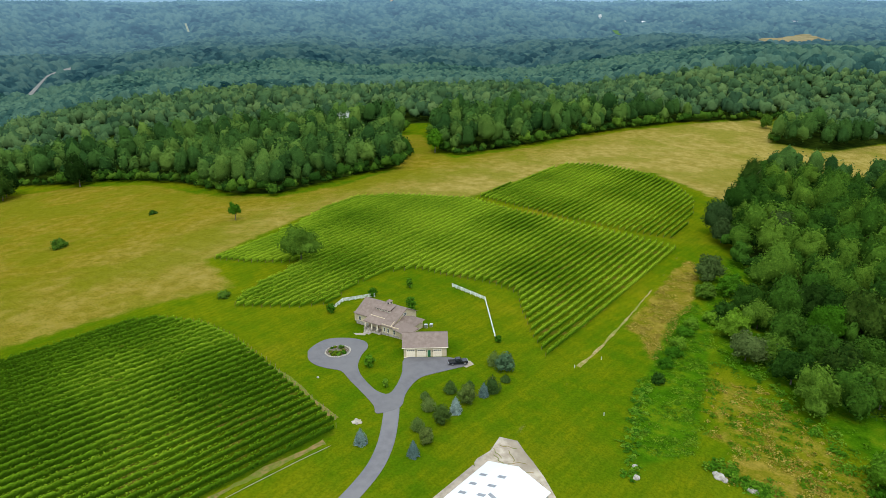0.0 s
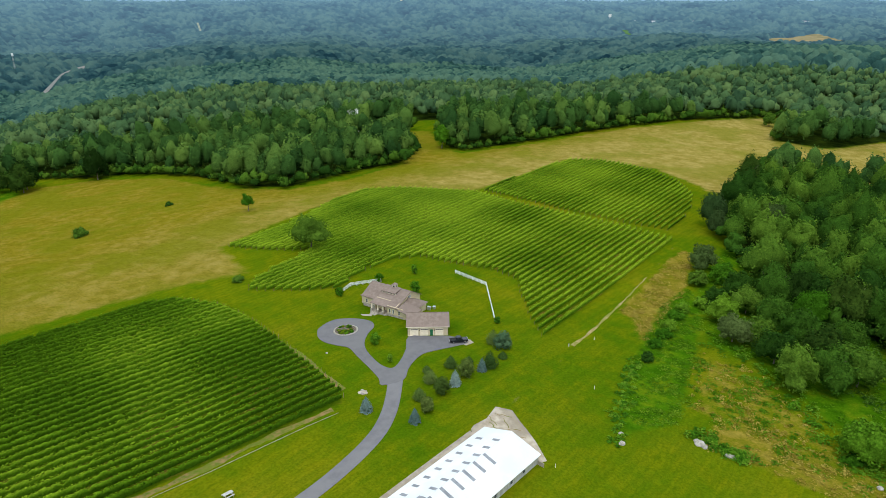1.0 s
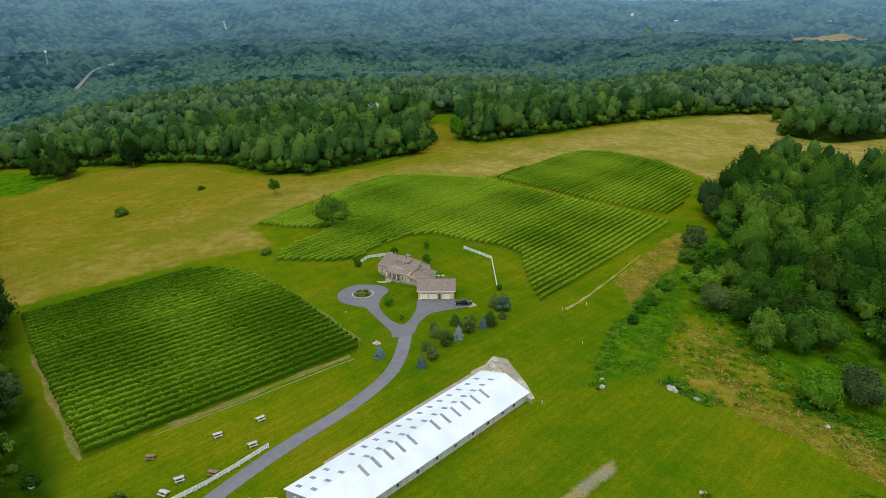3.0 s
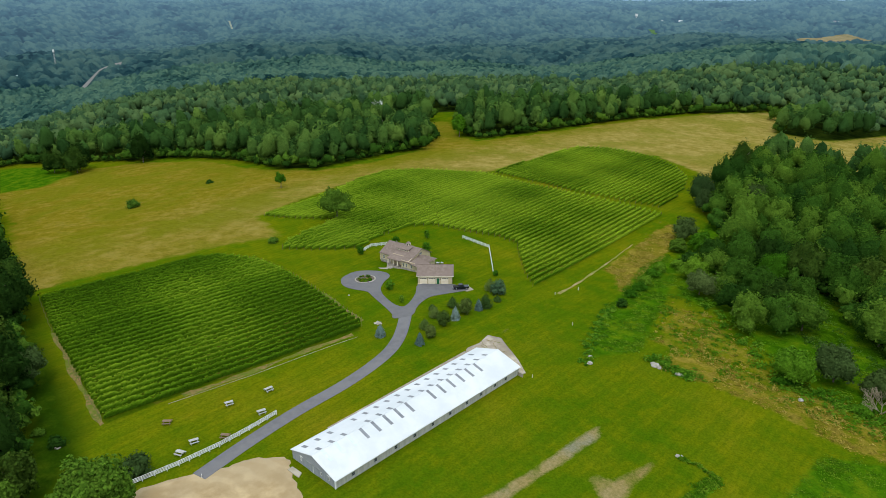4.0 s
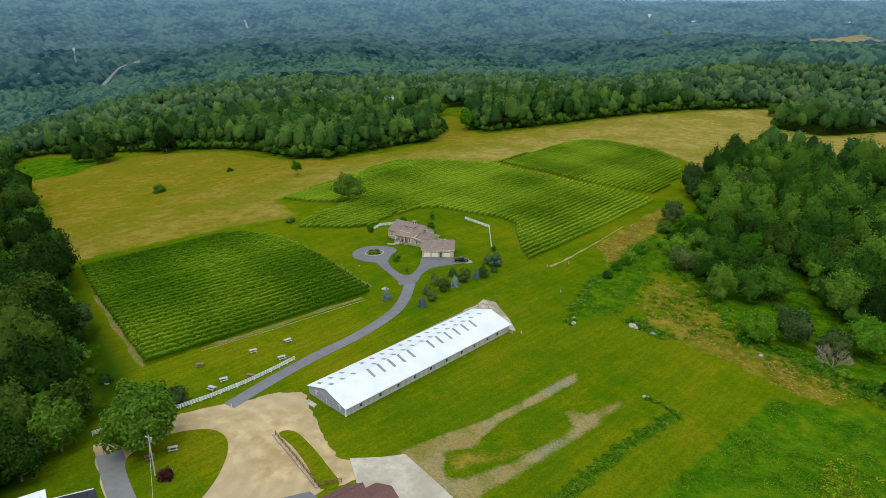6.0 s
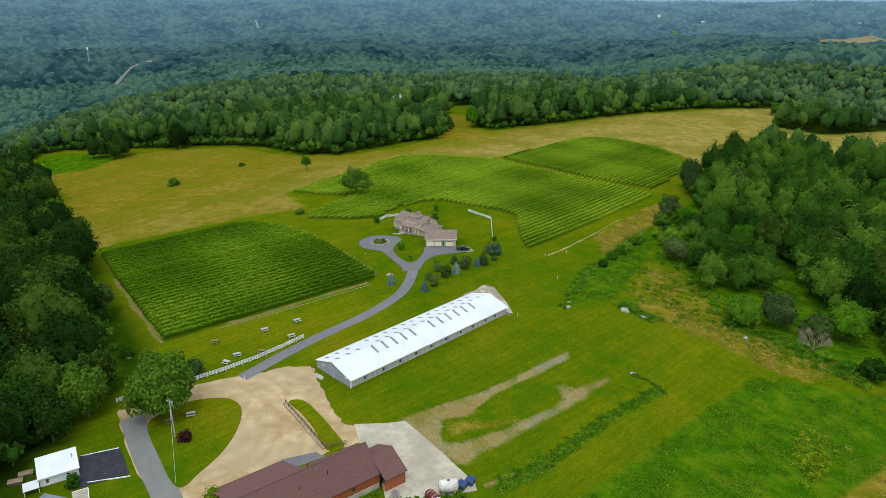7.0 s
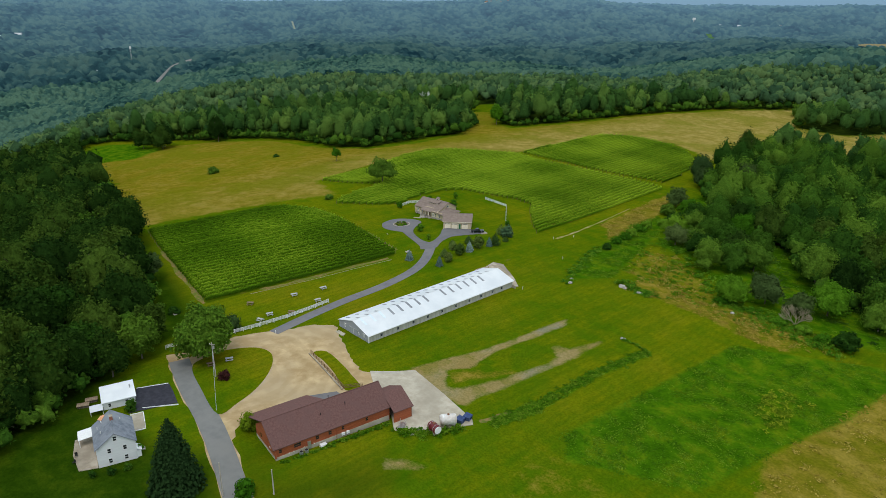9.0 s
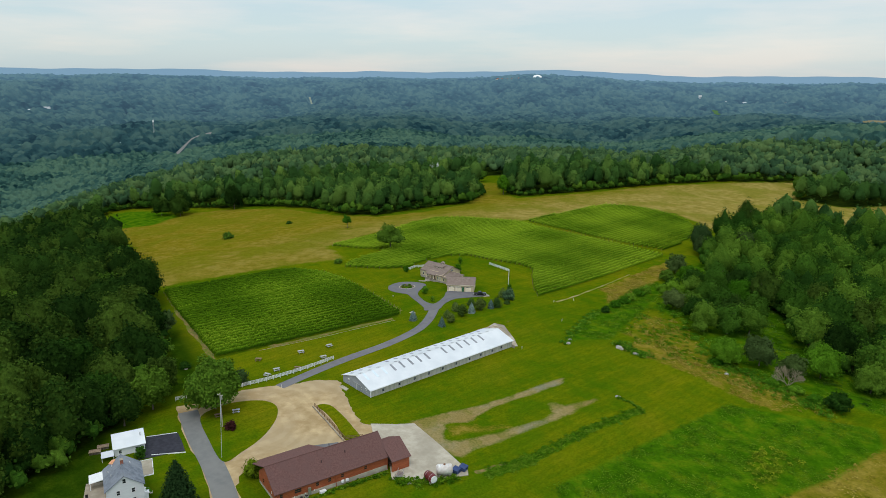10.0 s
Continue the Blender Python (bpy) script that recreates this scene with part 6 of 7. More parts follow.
# ---- the black pickup ----
def pickup():
    r = root_at("pickup_truck", -98.6, 148.8, -45.0 + 90 - 0.0, "black crew-cab pickup truck parked on the forecourt", "pickup truck", land1(-98.6, 148.8) + 0.13)
    w = 0.98
    body = bmesh.new()
    prof = [(-2.85, 0.45), (-2.85, 1.05), (-0.95, 1.08), (-0.95, 1.12), (1.05, 1.12), (2.65, 1.05), (2.85, 0.9), (2.85, 0.45)]
    a = [body.verts.new((x, -w, z)) for x, z in prof]
    b = [body.verts.new((x, w, z)) for x, z in prof]
    body.faces.new(a)
    body.faces.new(b[::-1])
    for i in range(len(prof)):
        j = (i + 1) % len(prof)
        body.faces.new((a[i], b[i], b[j], a[j]))
    bmesh.ops.recalc_face_normals(body, faces=body.faces[:])
    bmesh.ops.bevel(body, geom=body.edges[:], offset=0.06, segments=2, affect="EDGES", profile=0.6)
    bo = part("body", body, M_BLACKPAINT, r)
    cab = bmesh.new()
    prof = [(-0.95, 1.1), (-0.75, 1.82), (0.55, 1.86), (1.25, 1.1)]
    a = [cab.verts.new((x, -w + 0.08 + (0.16 if z > 1.5 else 0), z)) for x, z in prof]
    b = [cab.verts.new((x, w - 0.08 - (0.16 if z > 1.5 else 0), z)) for x, z in prof]
    cab.faces.new(a)
    cab.faces.new(b[::-1])
    for i in range(4):
        j = (i + 1) % 4
        cab.faces.new((a[i], b[i], b[j], a[j]))
    bmesh.ops.recalc_face_normals(cab, faces=cab.faces[:])
    bmesh.ops.bevel(cab, geom=cab.edges[:], offset=0.05, segments=2, affect="EDGES", profile=0.6)
    co = part("cab", cab, M_BLACKPAINT, r)
    slab("windscreen", M_GLASS, co, [(1.2, -0.72, 1.2), (1.2, 0.72, 1.2), (0.68, 0.64, 1.78), (0.68, -0.64, 1.78)], 0.03)
    for y in (-0.87, 0.87):
        box("side_window", M_GLASS, co, -0.7, y - 0.02, 1.22, 0.2, y + 0.02, 1.68)
        box("side_window", M_GLASS, co, 0.28, y - 0.02, 1.22, 0.75, y + 0.02, 1.66)
    box("rear_window", M_GLASS, co, -0.95, -0.6, 1.25, -0.82, 0.6, 1.7)
    box("bed_floor", M_RUBBER, r, -2.75, -0.82, 1.0, -1.02, 0.82, 1.085, "dark pickup bed")
    box("front_bumper", M_STEEL, r, 2.82, -0.9, 0.45, 2.98, 0.9, 0.68, "chrome bumper", 0.03)
    box("rear_bumper", M_STEEL, r, -3.0, -0.9, 0.45, -2.83, 0.9, 0.66, "chrome bumper", 0.03)
    for y in (-0.75, 0.6):
        box("headlight", M_TRIM, r, 2.8, y, 0.78, 2.88, y + 0.2, 0.95)
        box("tail_light", M_REDTANK, r, -2.89, y, 0.7, -2.83, y + 0.14, 1.0)
    for x in (-1.8, 1.85):
        for y in (-0.98, 0.74):
            t = cyl("wheel", M_RUBBER, r, (x, y, 0.40), (x, y + 0.24, 0.40), 0.40, 18, "black tyre")
            cyl("rim", M_STEEL, t, (x, y - 0.01, 0.40), (x, y + 0.25, 0.40), 0.24, 14, "bright wheel rim")
    for y in (-1.12, 0.98):
        box("wing_mirror", M_BLACKPAINT, r, 0.85, y, 1.15, 1.0, y + 0.14, 1.35)


pickup()
drape("forecourt_edge", [(-99.6, 151.2), (-96.4, 152.2), (-94.6, 151.2), (-95.4, 148.2), (-97.2, 148.6)], M_CRACKED, "small pale gravel patch beside the parked truck", "gravel patch", 0.09, False, 3.0)


# ---- white house by the road ----
def white_house():
    r = root_at("white_house", -54.5, -37.4, 71.2, "two-storey white clapboard house with a grey shingle roof", "house", -2.5)
    W, D, E, R = 8.2, 10.4, 5.45, 8.5
    gable_wall("gable_wall", M_WHITE, r, 0, W, 0, -0.6, E, W / 2, R - 0.15)
    gable_wall("gable_wall", M_WHITE, r, 0, W, D - 0.2, -0.6, E, W / 2, R - 0.15)
    box("wall", M_WHITE, r, 0, 0.2, -0.6, 0.2, D - 0.2, E)
    box("wall", M_WHITE, r, W - 0.2, 0.2, -0.6, W, D - 0.2, E)
    k = (R - E) / (W / 2)
    o = 0.35
    slab("roof_slope", M_SHINGLE_GREY, r, [(-o, D + 0.3, E - k * o), (-o, -0.3, E - k * o), (W / 2, -0.3, R), (W / 2, D + 0.3, R)], 0.16)
    slab("roof_slope", M_SHINGLE_GREY, r, [(W + o, -0.3, E - k * o), (W + o, D + 0.3, E - k * o), (W / 2, D + 0.3, R), (W / 2, -0.3, R)], 0.16)
    cyl("ridge_cap", M_SHINGLE_GREY, r, (W / 2, -0.3, R), (W / 2, D + 0.3, R), 0.1, 8)
    ch = box("chimney", M_BRICK, r, W / 2 - 0.35, 5.8, R - 0.5, W / 2 + 0.35, 6.6, R + 0.9, "red brick chimney")
    box("chimney_cap", M_CONCRETE, ch, W / 2 - 0.42, 5.73, R + 0.9, W / 2 + 0.42, 6.67, R + 1.0)
    for x, z in ((W / 2, 6.4), (2.6, 3.6), (5.9, 3.6), (2.6, 1.0), (5.9, 1.0)):
        window(r, "y", 0, x, z, 0.85, 1.25, -1, M_TRIM)
    for y in (2.4, 7.4):
        window(r, "x", W, y, 3.4, 0.85, 1.25, 1, M_TRIM)
        window(r, "x", 0, y, 3.4, 0.85, 1.25, -1, M_TRIM)
    for x, y in ((1.5, 4.4), (1.9, 8.4), (0.9, 7.2), (5.9, 7.6)):
        z = R - k * abs(x - W / 2)
        cyl("vent_pipe", M_TRIM, r, (x, y, z - 0.2), (x, y, z + 0.45), 0.1, 8)
    box("bay", M_WHITE, r, W, 0.5, -0.6, W + 0.9, 2.6, 2.2, "white side porch bay")
    slab("bay_roof", M_TRIM, r, [(W + 1.1, 0.3, 2.2), (W + 1.1, 2.8, 2.2), (W, 2.8, 2.7), (W, 0.3, 2.7)], 0.1)
    slab("flashing", M_COPPER, r, [(1.2, 10.2, 6.9), (2.0, 9.0, 7.1), (2.9, 10.2, 7.75), (2.0, 10.9, 7.3)], 0.1, "bare copper-coloured roof patch")
    # lean-to over the terrace
    slab("lean_to_roof", M_TRIM, r, [(-3.6, 14.6, 2.4), (-3.6, 10.4, 2.4), (0.2, 10.4, 2.8), (0.2, 14.6, 2.8)], 0.12, "white lean-to roof")
    for y in (10.6, 14.4):
        box("lean_to_post", M_TRIM, r, -3.45, y - 0.07, -0.4, -3.3, y + 0.07, 2.35)
    slab("rear_roof", M_TRIM, r, [(0.3, 14.8, 2.5), (0.3, D, 2.5), (4.6, D, 2.8), (4.6, 14.8, 2.8)], 0.12, "pale flat rear roof")
    box("rear_room", M_WHITE, r, 0.5, D, -0.6, 4.3, 14.5, 2.4)
    s = box("side_step", M_STONE, r, W + 0.9, 2.8, -0.4, W + 1.9, 4.2, 0.35)


white_house()


def white_shed():
    r = root_at("shed", -77.9, -26.6, 71.5, "white boarded shed with a white metal roof", "shed", -3.05)
    L, D = 7.7, 6.4
    box("wall", M_WHITE, r, 0, 0, -0.4, L, 0.15, 2.70)
    box("wall", M_WHITE, r, 0, D - 0.15, -0.4, L, D, 3.75)
    for x in (0, L - 0.15):
        bm = bmesh.new()
        pts = [(0.15, -0.4), (D - 0.15, -0.4), (D - 0.15, 3.75), (0.15, 2.70)]
        a = [bm.verts.new((x, y, z)) for y, z in pts]
        b = [bm.verts.new((x + 0.15, y, z)) for y, z in pts]
        bm.faces.new(a)
        bm.faces.new(b[::-1])
        for i in range(4):
            bm.faces.new((a[i], b[i], b[(i + 1) % 4], a[(i + 1) % 4]))
        bmesh.ops.recalc_face_normals(bm, faces=bm.faces[:])
        part("end_wall", bm, M_WHITE, r)
    slab("roof", M_ROOF_WHITE, r, [(-0.3, -0.35, 2.75), (L + 0.3, -0.35, 2.75), (L + 0.3, D + 0.3, 3.95), (-0.3, D + 0.3, 3.95)], 0.12)
    for x in (1.5, 5.6):
        window(r, "y", 0, x, 1.1, 0.8, 1.1, -1, M_TRIM)
    cyl("vent_pipe", M_STEEL, r, (6.9, 3.6, 3.1), (6.9, 3.6, 4.3), 0.12, 8)
    box("vent_cap", M_STEEL, r, 6.7, 3.4, 4.3, 7.1, 3.8, 4.4)

    slab("lean_to_roof", M_ROOF_WHITE, r, [(-3.2, -1.9, 1.9), (-0.1, -1.9, 1.9), (-0.1, 0.6, 2.4), (-3.2, 0.6, 2.4)], 0.08, "small white lean-to roof")
    for x in (-3.05, -0.25):
        box("lean_to_post", M_TRIM, r, x - 0.06, -1.8, -0.4, x + 0.06, -1.68, 1.86)


def wood_pile(x, y, turn):
    r = root_at("wood_pile", x, y, turn, "stack of split logs under a brown tarpaulin", "wood pile")
    for k in range(3):
        for i in range(9 - k):
            cyl("log", M_BARK, r, (-1.2 + 0.3 * i + 0.15 * k, -0.6, 0.12 + 0.26 * k), (-1.2 + 0.3 * i + 0.15 * k, 0.6, 0.12 + 0.26 * k), 0.14, 7)
    slab("tarpaulin", M_TARP, r, [(-1.5, -0.75, 0.78), (1.5, -0.75, 0.82), (1.5, 0.75, 1.0), (-1.5, 0.75, 0.95)], 0.04, "faded brown tarpaulin")


white_shed()
wood_pile(-83.4, -29.6, 62)
wood_pile(-84.6, -27.0, 66)

hose = [(-117.0, 42.0), (-113.9, 53.7), (-110.6, 66.0), (-107.9, 78.0), (-105.0, 90.0), (-102.4, 99.0)]
pipe = root_at("irrigation_pipe", hose[0][0], hose[0][1], 0, "grey plastic irrigation pipe lying along the vineyard edge", "pipe")
for (ax, ay), (bx_, by_) in zip(hose, hose[1:]):
    q = Vector((hose[0][0], hose[0][1], land1(*hose[0])))
    cyl("length", M_CONCRETE, pipe, Vector((ax, ay, land1(ax, ay) + 0.08)) - q, Vector((bx_, by_, land1(bx_, by_) + 0.05)) - q, 0.05, 6)
drape("walled_terrace", [(-70.7, -23.1), (-69.6, -20.1), (-62, -23.1), (-62.9, -25.7)], M_CONCRETE, "pale terrace with a white kerb behind the white house", "terrace", 0.14, False, 3.0)
drape("patio", [(-56.6, -41.0), (-54.8, -37.6), (-67.7, -33.2), (-69.6, -37.0), (-63.5, -39.6)], M_CRACKED, "worn pale patio beside the white house", "patio", 0.1, False, 3.0, jitter=0.15)
for a, b in (((-70.7, -23.1), (-69.6, -20.1)), ((-69.6, -20.1), (-62, -23.1)), ((-62, -23.1), (-62.9, -25.7)), ((-82.4, -16.0), (-78.6, -8.8)), ((-71.6, -19.4), (-66.4, -12.2))):
    kx, ky = b[0] - a[0], b[1] - a[1]
    q = root_at("low_wall", a[0], a[1], math.degrees(math.atan2(ky, kx)), "low white concrete kerb wall", "low wall", None, "kerbs of the white house yard")
    box("course", M_TRIM, q, 0, -0.08, -0.4, math.hypot(kx, ky), 0.08, 0.22)
for x, y, t in ((-60.2, -40.6, 20), (-62.6, -39.2, 70)):
    g = root_at("garden_chair", x, y, t, "dark metal garden chair on the patio", "garden chair", land1(x, y) + 0.1, "chairs on the patio")
    box("seat", M_RUBBER, g, -0.3, -0.3, 0.4, 0.3, 0.3, 0.46)
    box("backrest", M_RUBBER, g, -0.3, 0.26, 0.46, 0.3, 0.32, 1.0)
    for lx in (-0.27, 0.23):
        for ly in (-0.27, 0.23):
            box("leg", M_RUBBER, g, lx, ly, 0, lx + 0.04, ly + 0.04, 0.4)


# ---- tanks, skips and ramp on the apron ----
def tank(x, y, turn, length, radius, mat, end_mat, label, rise=0.35):
    r = root_at("storage_tank", x, y, turn, label, "storage tank", land1(x, y) + 0.16)
    bm = bmesh.new()
    sides = 22
    prof = [(0, radius * 0.55), (0.14, radius * 0.86), (0.38, radius), (length - 0.38, radius), (length - 0.14, radius * 0.86), (length, radius * 0.55)]
    rings = [[bm.verts.new((rr_ * math.cos(k * math.tau / sides), px_ - length / 2, rise + radius + rr_ * math.sin(k * math.tau / sides))) for k in range(sides)] for px_, rr_ in prof]
    for p, q in zip(rings, rings[1:]):
        for k in range(sides):
            bm.faces.new((p[k], p[(k + 1) % sides], q[(k + 1) % sides], q[k]))
    bm.faces.new(rings[0][::-1])
    bm.faces.new(rings[-1])
    bmesh.ops.recalc_face_normals(bm, faces=bm.faces[:])
    part("shell", bm, mat, r, smooth_faces=True)
    cyl("end_plate", end_mat, r, (0, -length / 2 - 0.03, rise + radius), (0, -length / 2 + 0.1, rise + radius), radius * 0.85, 20)
    for yy in (-length * 0.3, length * 0.3):
        box("cradle", M_CONCRETE, r, -radius * 0.8, yy - 0.2, 0, radius * 0.8, yy + 0.2, rise + radius * 0.35)
    cyl("hatch", M_RUST, r, (0, 0, rise + radius * 1.95), (0, 0, rise + radius * 2.12), 0.3, 12)
    for yy in (-length * 0.25, length * 0.25):
        bm = bmesh.new()
        for k in range(20):
            a0, a1 = k / 20 * math.tau, (k + 1) / 20 * math.tau
            v = [bm.verts.new((rad * math.cos(a), yy + dy, rise + radius + rad * math.sin(a))) for a, rad, dy in ((a0, radius * 1.012, -0.05), (a1, radius * 1.012, -0.05), (a1, radius * 1.012, 0.05), (a0, radius * 1.012, 0.05))]
            bm.faces.new(v)
        part("band", bm, M_STEEL, r)


tank(-9.6, 25.4, 78, 3.4, 1.15, M_REDTANK, M_TRIM, "dark red cylindrical storage tank with a white end")
tank(-9.2, 30.2, -40, 4.2, 1.4, M_WHITETANK, M_WHITETANK, "large rust-stained white storage tank")


def dumpster(x, y, turn):
    r = root_at("dumpster", x, y, turn, "dark blue steel dumpster beside the tanks", "dumpster", land1(x, y) + 0.12, "dumpsters on the apron")
    bm = bmesh.new()
    pts = [(-0.8, -0.9, 0.1), (0.8, -0.9, 0.1), (0.8, 0.9, 0.1), (-0.8, 0.9, 0.1), (-0.9, -1.0, 1.3), (0.9, -1.0, 1.05), (0.9, 1.0, 1.05), (-0.9, 1.0, 1.3)]
    v = [bm.verts.new(p) for p in pts]
    for f in ((3, 2, 1, 0), (4, 5, 6, 7), (0, 1, 5, 4), (1, 2, 6, 5), (2, 3, 7, 6), (3, 0, 4, 7)):
        bm.faces.new([v[i] for i in f])
    part("bin", bm, M_BLUE, r)
    slab("lid", M_BLUE, r, [(-0.95, -1.04, 1.38), (0.95, -1.04, 1.12), (0.95, 0, 1.12), (-0.95, 0, 1.38)], 0.05)
    slab("lid", M_BLUE, r, [(-0.95, 0.03, 1.38), (0.95, 0.03, 1.12), (0.95, 1.04, 1.12), (-0.95, 1.04, 1.38)], 0.05)
    for yy in (-1.08, 1.0):
        box("fork_pocket", M_BLUE, r, -0.6, yy, 0.6, 0.6, yy + 0.08, 0.8)
    for xx in (-0.6, 0.5):
        for yy in (-0.7, 0.6):
            cyl("castor", M_RUBBER, r, (xx, yy, 0.08), (xx + 0.1, yy, 0.08), 0.08, 8)


dumpster(-7.9, 33.4, 10)
dumpster(-7.4, 35.7, 14)
ramp = root_at("loading_ramp", -17.0, 21.5, -58, "aluminium loading ramp with rails beside the wing", "ramp", land1(-17.0, 21.5) + 0.16)
slab("deck", M_STEEL, ramp, [(-1.6, -0.7, 0.2), (1.6, -0.7, 0.75), (1.6, 0.7, 0.75), (-1.6, 0.7, 0.2)], 0.1)
for yy in (-0.72, 0.66):
    for xx in (-1.4, 0.0, 1.4):
        box("rail_post", M_STEEL, ramp, xx - 0.03, yy, 0.0, xx + 0.03, yy + 0.06, 1.45)
    slab("rail", M_STEEL, ramp, [(-1.6, yy, 1.25), (1.6, yy, 1.6), (1.6, yy + 0.06, 1.6), (-1.6, yy + 0.06, 1.25)], 0.06)


# ---- fences ----
def fence(name, pts, spacing, rails, height, mat, label, post=0.16, rail_h=0.15):
    r = root_at(name, pts[0][0], pts[0][1], 0, label, "fence")
    o = Vector((pts[0][0], pts[0][1], land1(*pts[0])))
    bm0 = bx(bmesh.new(), -post / 2, -post / 2, -0.4, post / 2, post / 2, height)
    me_post = bpy.data.meshes.new("post")
    bm0.to_mesh(me_post)
    bm0.free()
    me_post.materials.append(mat)
    for (ax, ay), (bx_, by) in zip(pts, pts[1:]):
        L = math.hypot(bx_ - ax, by - ay)
        n = max(1, round(L / spacing))
        ang = math.atan2(by - ay, bx_ - ax)
        for i in range(n + 1):
            x, y = ax + (bx_ - ax) * i / n, ay + (by - ay) * i / n
            p = new("post", me_post)
            p.parent = r
            p.matrix_basis = Matrix.Translation(Vector((x, y, land1(x, y))) - o) @ Matrix.Rotation(ang, 4, "Z")
            if i < n:
                x2, y2 = ax + (bx_ - ax) * (i + 1) / n, ay + (by - ay) * (i + 1) / n
                for k in range(rails):
                    z = height * (0.28 + 0.66 * k / max(rails - 1, 1))
                    a, b = Vector((x, y, land1(x, y) + z)) - o, Vector((x2, y2, land1(x2, y2) + z)) - o
                    sx, sy = -math.sin(ang) * 0.03, math.cos(ang) * 0.03
                    bm = bmesh.new()
                    v = [bm.verts.new(q) for q in ((a.x - sx, a.y - sy, a.z), (b.x - sx, b.y - sy, b.z), (b.x + sx, b.y + sy, b.z), (a.x + sx, a.y + sy, a.z),
                                                   (a.x - sx, a.y - sy, a.z + rail_h), (b.x - sx, b.y - sy, b.z + rail_h), (b.x + sx, b.y + sy, b.z + rail_h), (a.x + sx, a.y + sy, a.z + rail_h))]
                    for f in ((3, 2, 1, 0), (4, 5, 6, 7), (0, 1, 5, 4), (1, 2, 6, 5), (2, 3, 7, 6), (3, 0, 4, 7)):
                        bm.faces.new([v[j] for j in f])
                    part("rail", bm, mat, r)
    return r


fence("rail_fence", [(-98.6, 0.5), (-95.8, 9.5), (-93.2, 18.0), (-90.9, 28.8), (-89.6, 38.8), (-89.3, 47.4), (-89.4, 56.0)], 2.5, 4, 1.45, M_TRIM, "white four-rail fence along the driveway")
fence("rail_fence", [(-158.2, 158.8), (-160.0, 165.6), (-153.2, 175.3)], 2.5, 4, 1.5, M_TRIM, "white four-rail fence curving behind the house")
fence("rail_fence", [(-134.8, 199.1), (-117.6, 194.9), (-98.2, 169.4)], 2.5, 4, 1.5, M_TRIM, "white four-rail fence along the mown yard")
fence("timber_fence", [(-64.0, 29.0), (-52.4, 26.0), (-41.2, 22.8), (-38.6, 27.2)], 2.0, 3, 1.2, M_RAILWOOD, "brown timber rail fence above the parking yard", 0.14, 0.12)
wallr = root_at("retaining_wall", -52.4, 25.6, 0, "low pale timber retaining edge under the rail fence", "retaining wall")
for (ax, ay), (bx2, by2) in (((-64.2, 28.4), (-52.6, 25.4)), ((-52.6, 25.4), (-41.2, 22.2))):
    o = Vector((-52.4, 25.6, land1(-52.4, 25.6)))
    L = math.hypot(bx2 - ax, by2 - ay)
    bm = bx(bmesh.new(), 0, -0.15, -0.3, L, 0.15, 0.45)
    q = part("course", bm, M_CRACKED, wallr)
    q.matrix_basis = pose(ax - o.x, ay - o.y, 0, 0, 0, math.degrees(math.atan2(by2 - ay, bx2 - ax)))


# ---- picnic tables ----
def picnic_table(mat, label, group):
    r = new("picnic_table")
    for i in range(5):
        box("top_board", mat, r, -0.9, -0.37 + i * 0.15, 0.72, 0.9, -0.235 + i * 0.15, 0.76)
    for s in (-1, 1):
        for i in range(2):
            y = s * 0.66 + (i - 1) * 0.15
            box("seat_board", mat, r, -0.9, y, 0.42, 0.9, y + 0.135, 0.46)
    for x in (-0.62, 0.62):
        for s in (-1, 1):
            slab("leg", mat, r, [(x - 0.04, s * 0.72, 0.0), (x + 0.04, s * 0.72, 0.0), (x + 0.04, s * 0.28, 0.72), (x - 0.04, s * 0.28, 0.72)], 0.1)
        box("cross_bar", mat, r, x - 0.04, -0.8, 0.34, x + 0.04, 0.8, 0.42)
    return tagged(r, label, "picnic table", group)


t_grey = picnic_table(M_TABLEWOOD, "weathered grey wooden picnic table on the lawn", "picnic tables on the lawn")
t_brown = picnic_table(M_TABLEBROWN, "brown wooden picnic table with attached benches", "picnic tables on the lawn")
spots = [(-100.4, 62.3, 80, 0), (-103.4, 51.5, 70, 0), (-93.2, 54.2, 72, 0), (-96.1, 36.1, 68, 0), (-94.6, 31.4, 15, 0), (-78.0, 9.8, 60, 0), (-108.8, 36.7, 40, 1), (-91.8, 42.0, 30, 1), (-79.2, 4.6, 70, 1)]
seen_kind = set()
for x, y, a, kind in spots:
    src = (t_grey, t_brown)[kind]
    if kind in seen_kind:
        again(src, x, y, 1.25, a)
    else:
        seen_kind.add(kind)
        set_down(src, x, y, 1.25, a)


# ---- poles ----
def utility_pole(x, y, h, label, arm=True, wire=None):
    r = root_at("utility_pole", x, y, 25, label, "utility pole")
    cyl("shaft", M_POLE, r, (0, 0, -0.8), (0, 0, h), 0.17, 10, "", 0.11)
    if arm:
        box("crossarm", M_POLE, r, -0.9, -0.06, h - 0.7, 0.9, 0.06, h - 0.55)
        for xx in (-0.75, 0.0, 0.75):
            cyl("insulator", M_TRIM, r, (xx, 0, h - 0.55), (xx, 0, h - 0.35), 0.06, 8)
        cyl("transformer", M_STEEL, r, (0.3, 0.25, h - 2.0), (0.3, 0.25, h - 1.2), 0.22, 12, "grey transformer can")
    if wire:
        p = Matrix.Rotation(radians(-25), 4, "Z") @ Vector((wire[0] - x, wire[1] - y, land1(*wire) - land1(x, y)))
        cyl("guy_wire", M_STEEL, r, (0, 0, h - 0.9), p, 0.035, 5, "pale guy wire")
    return r


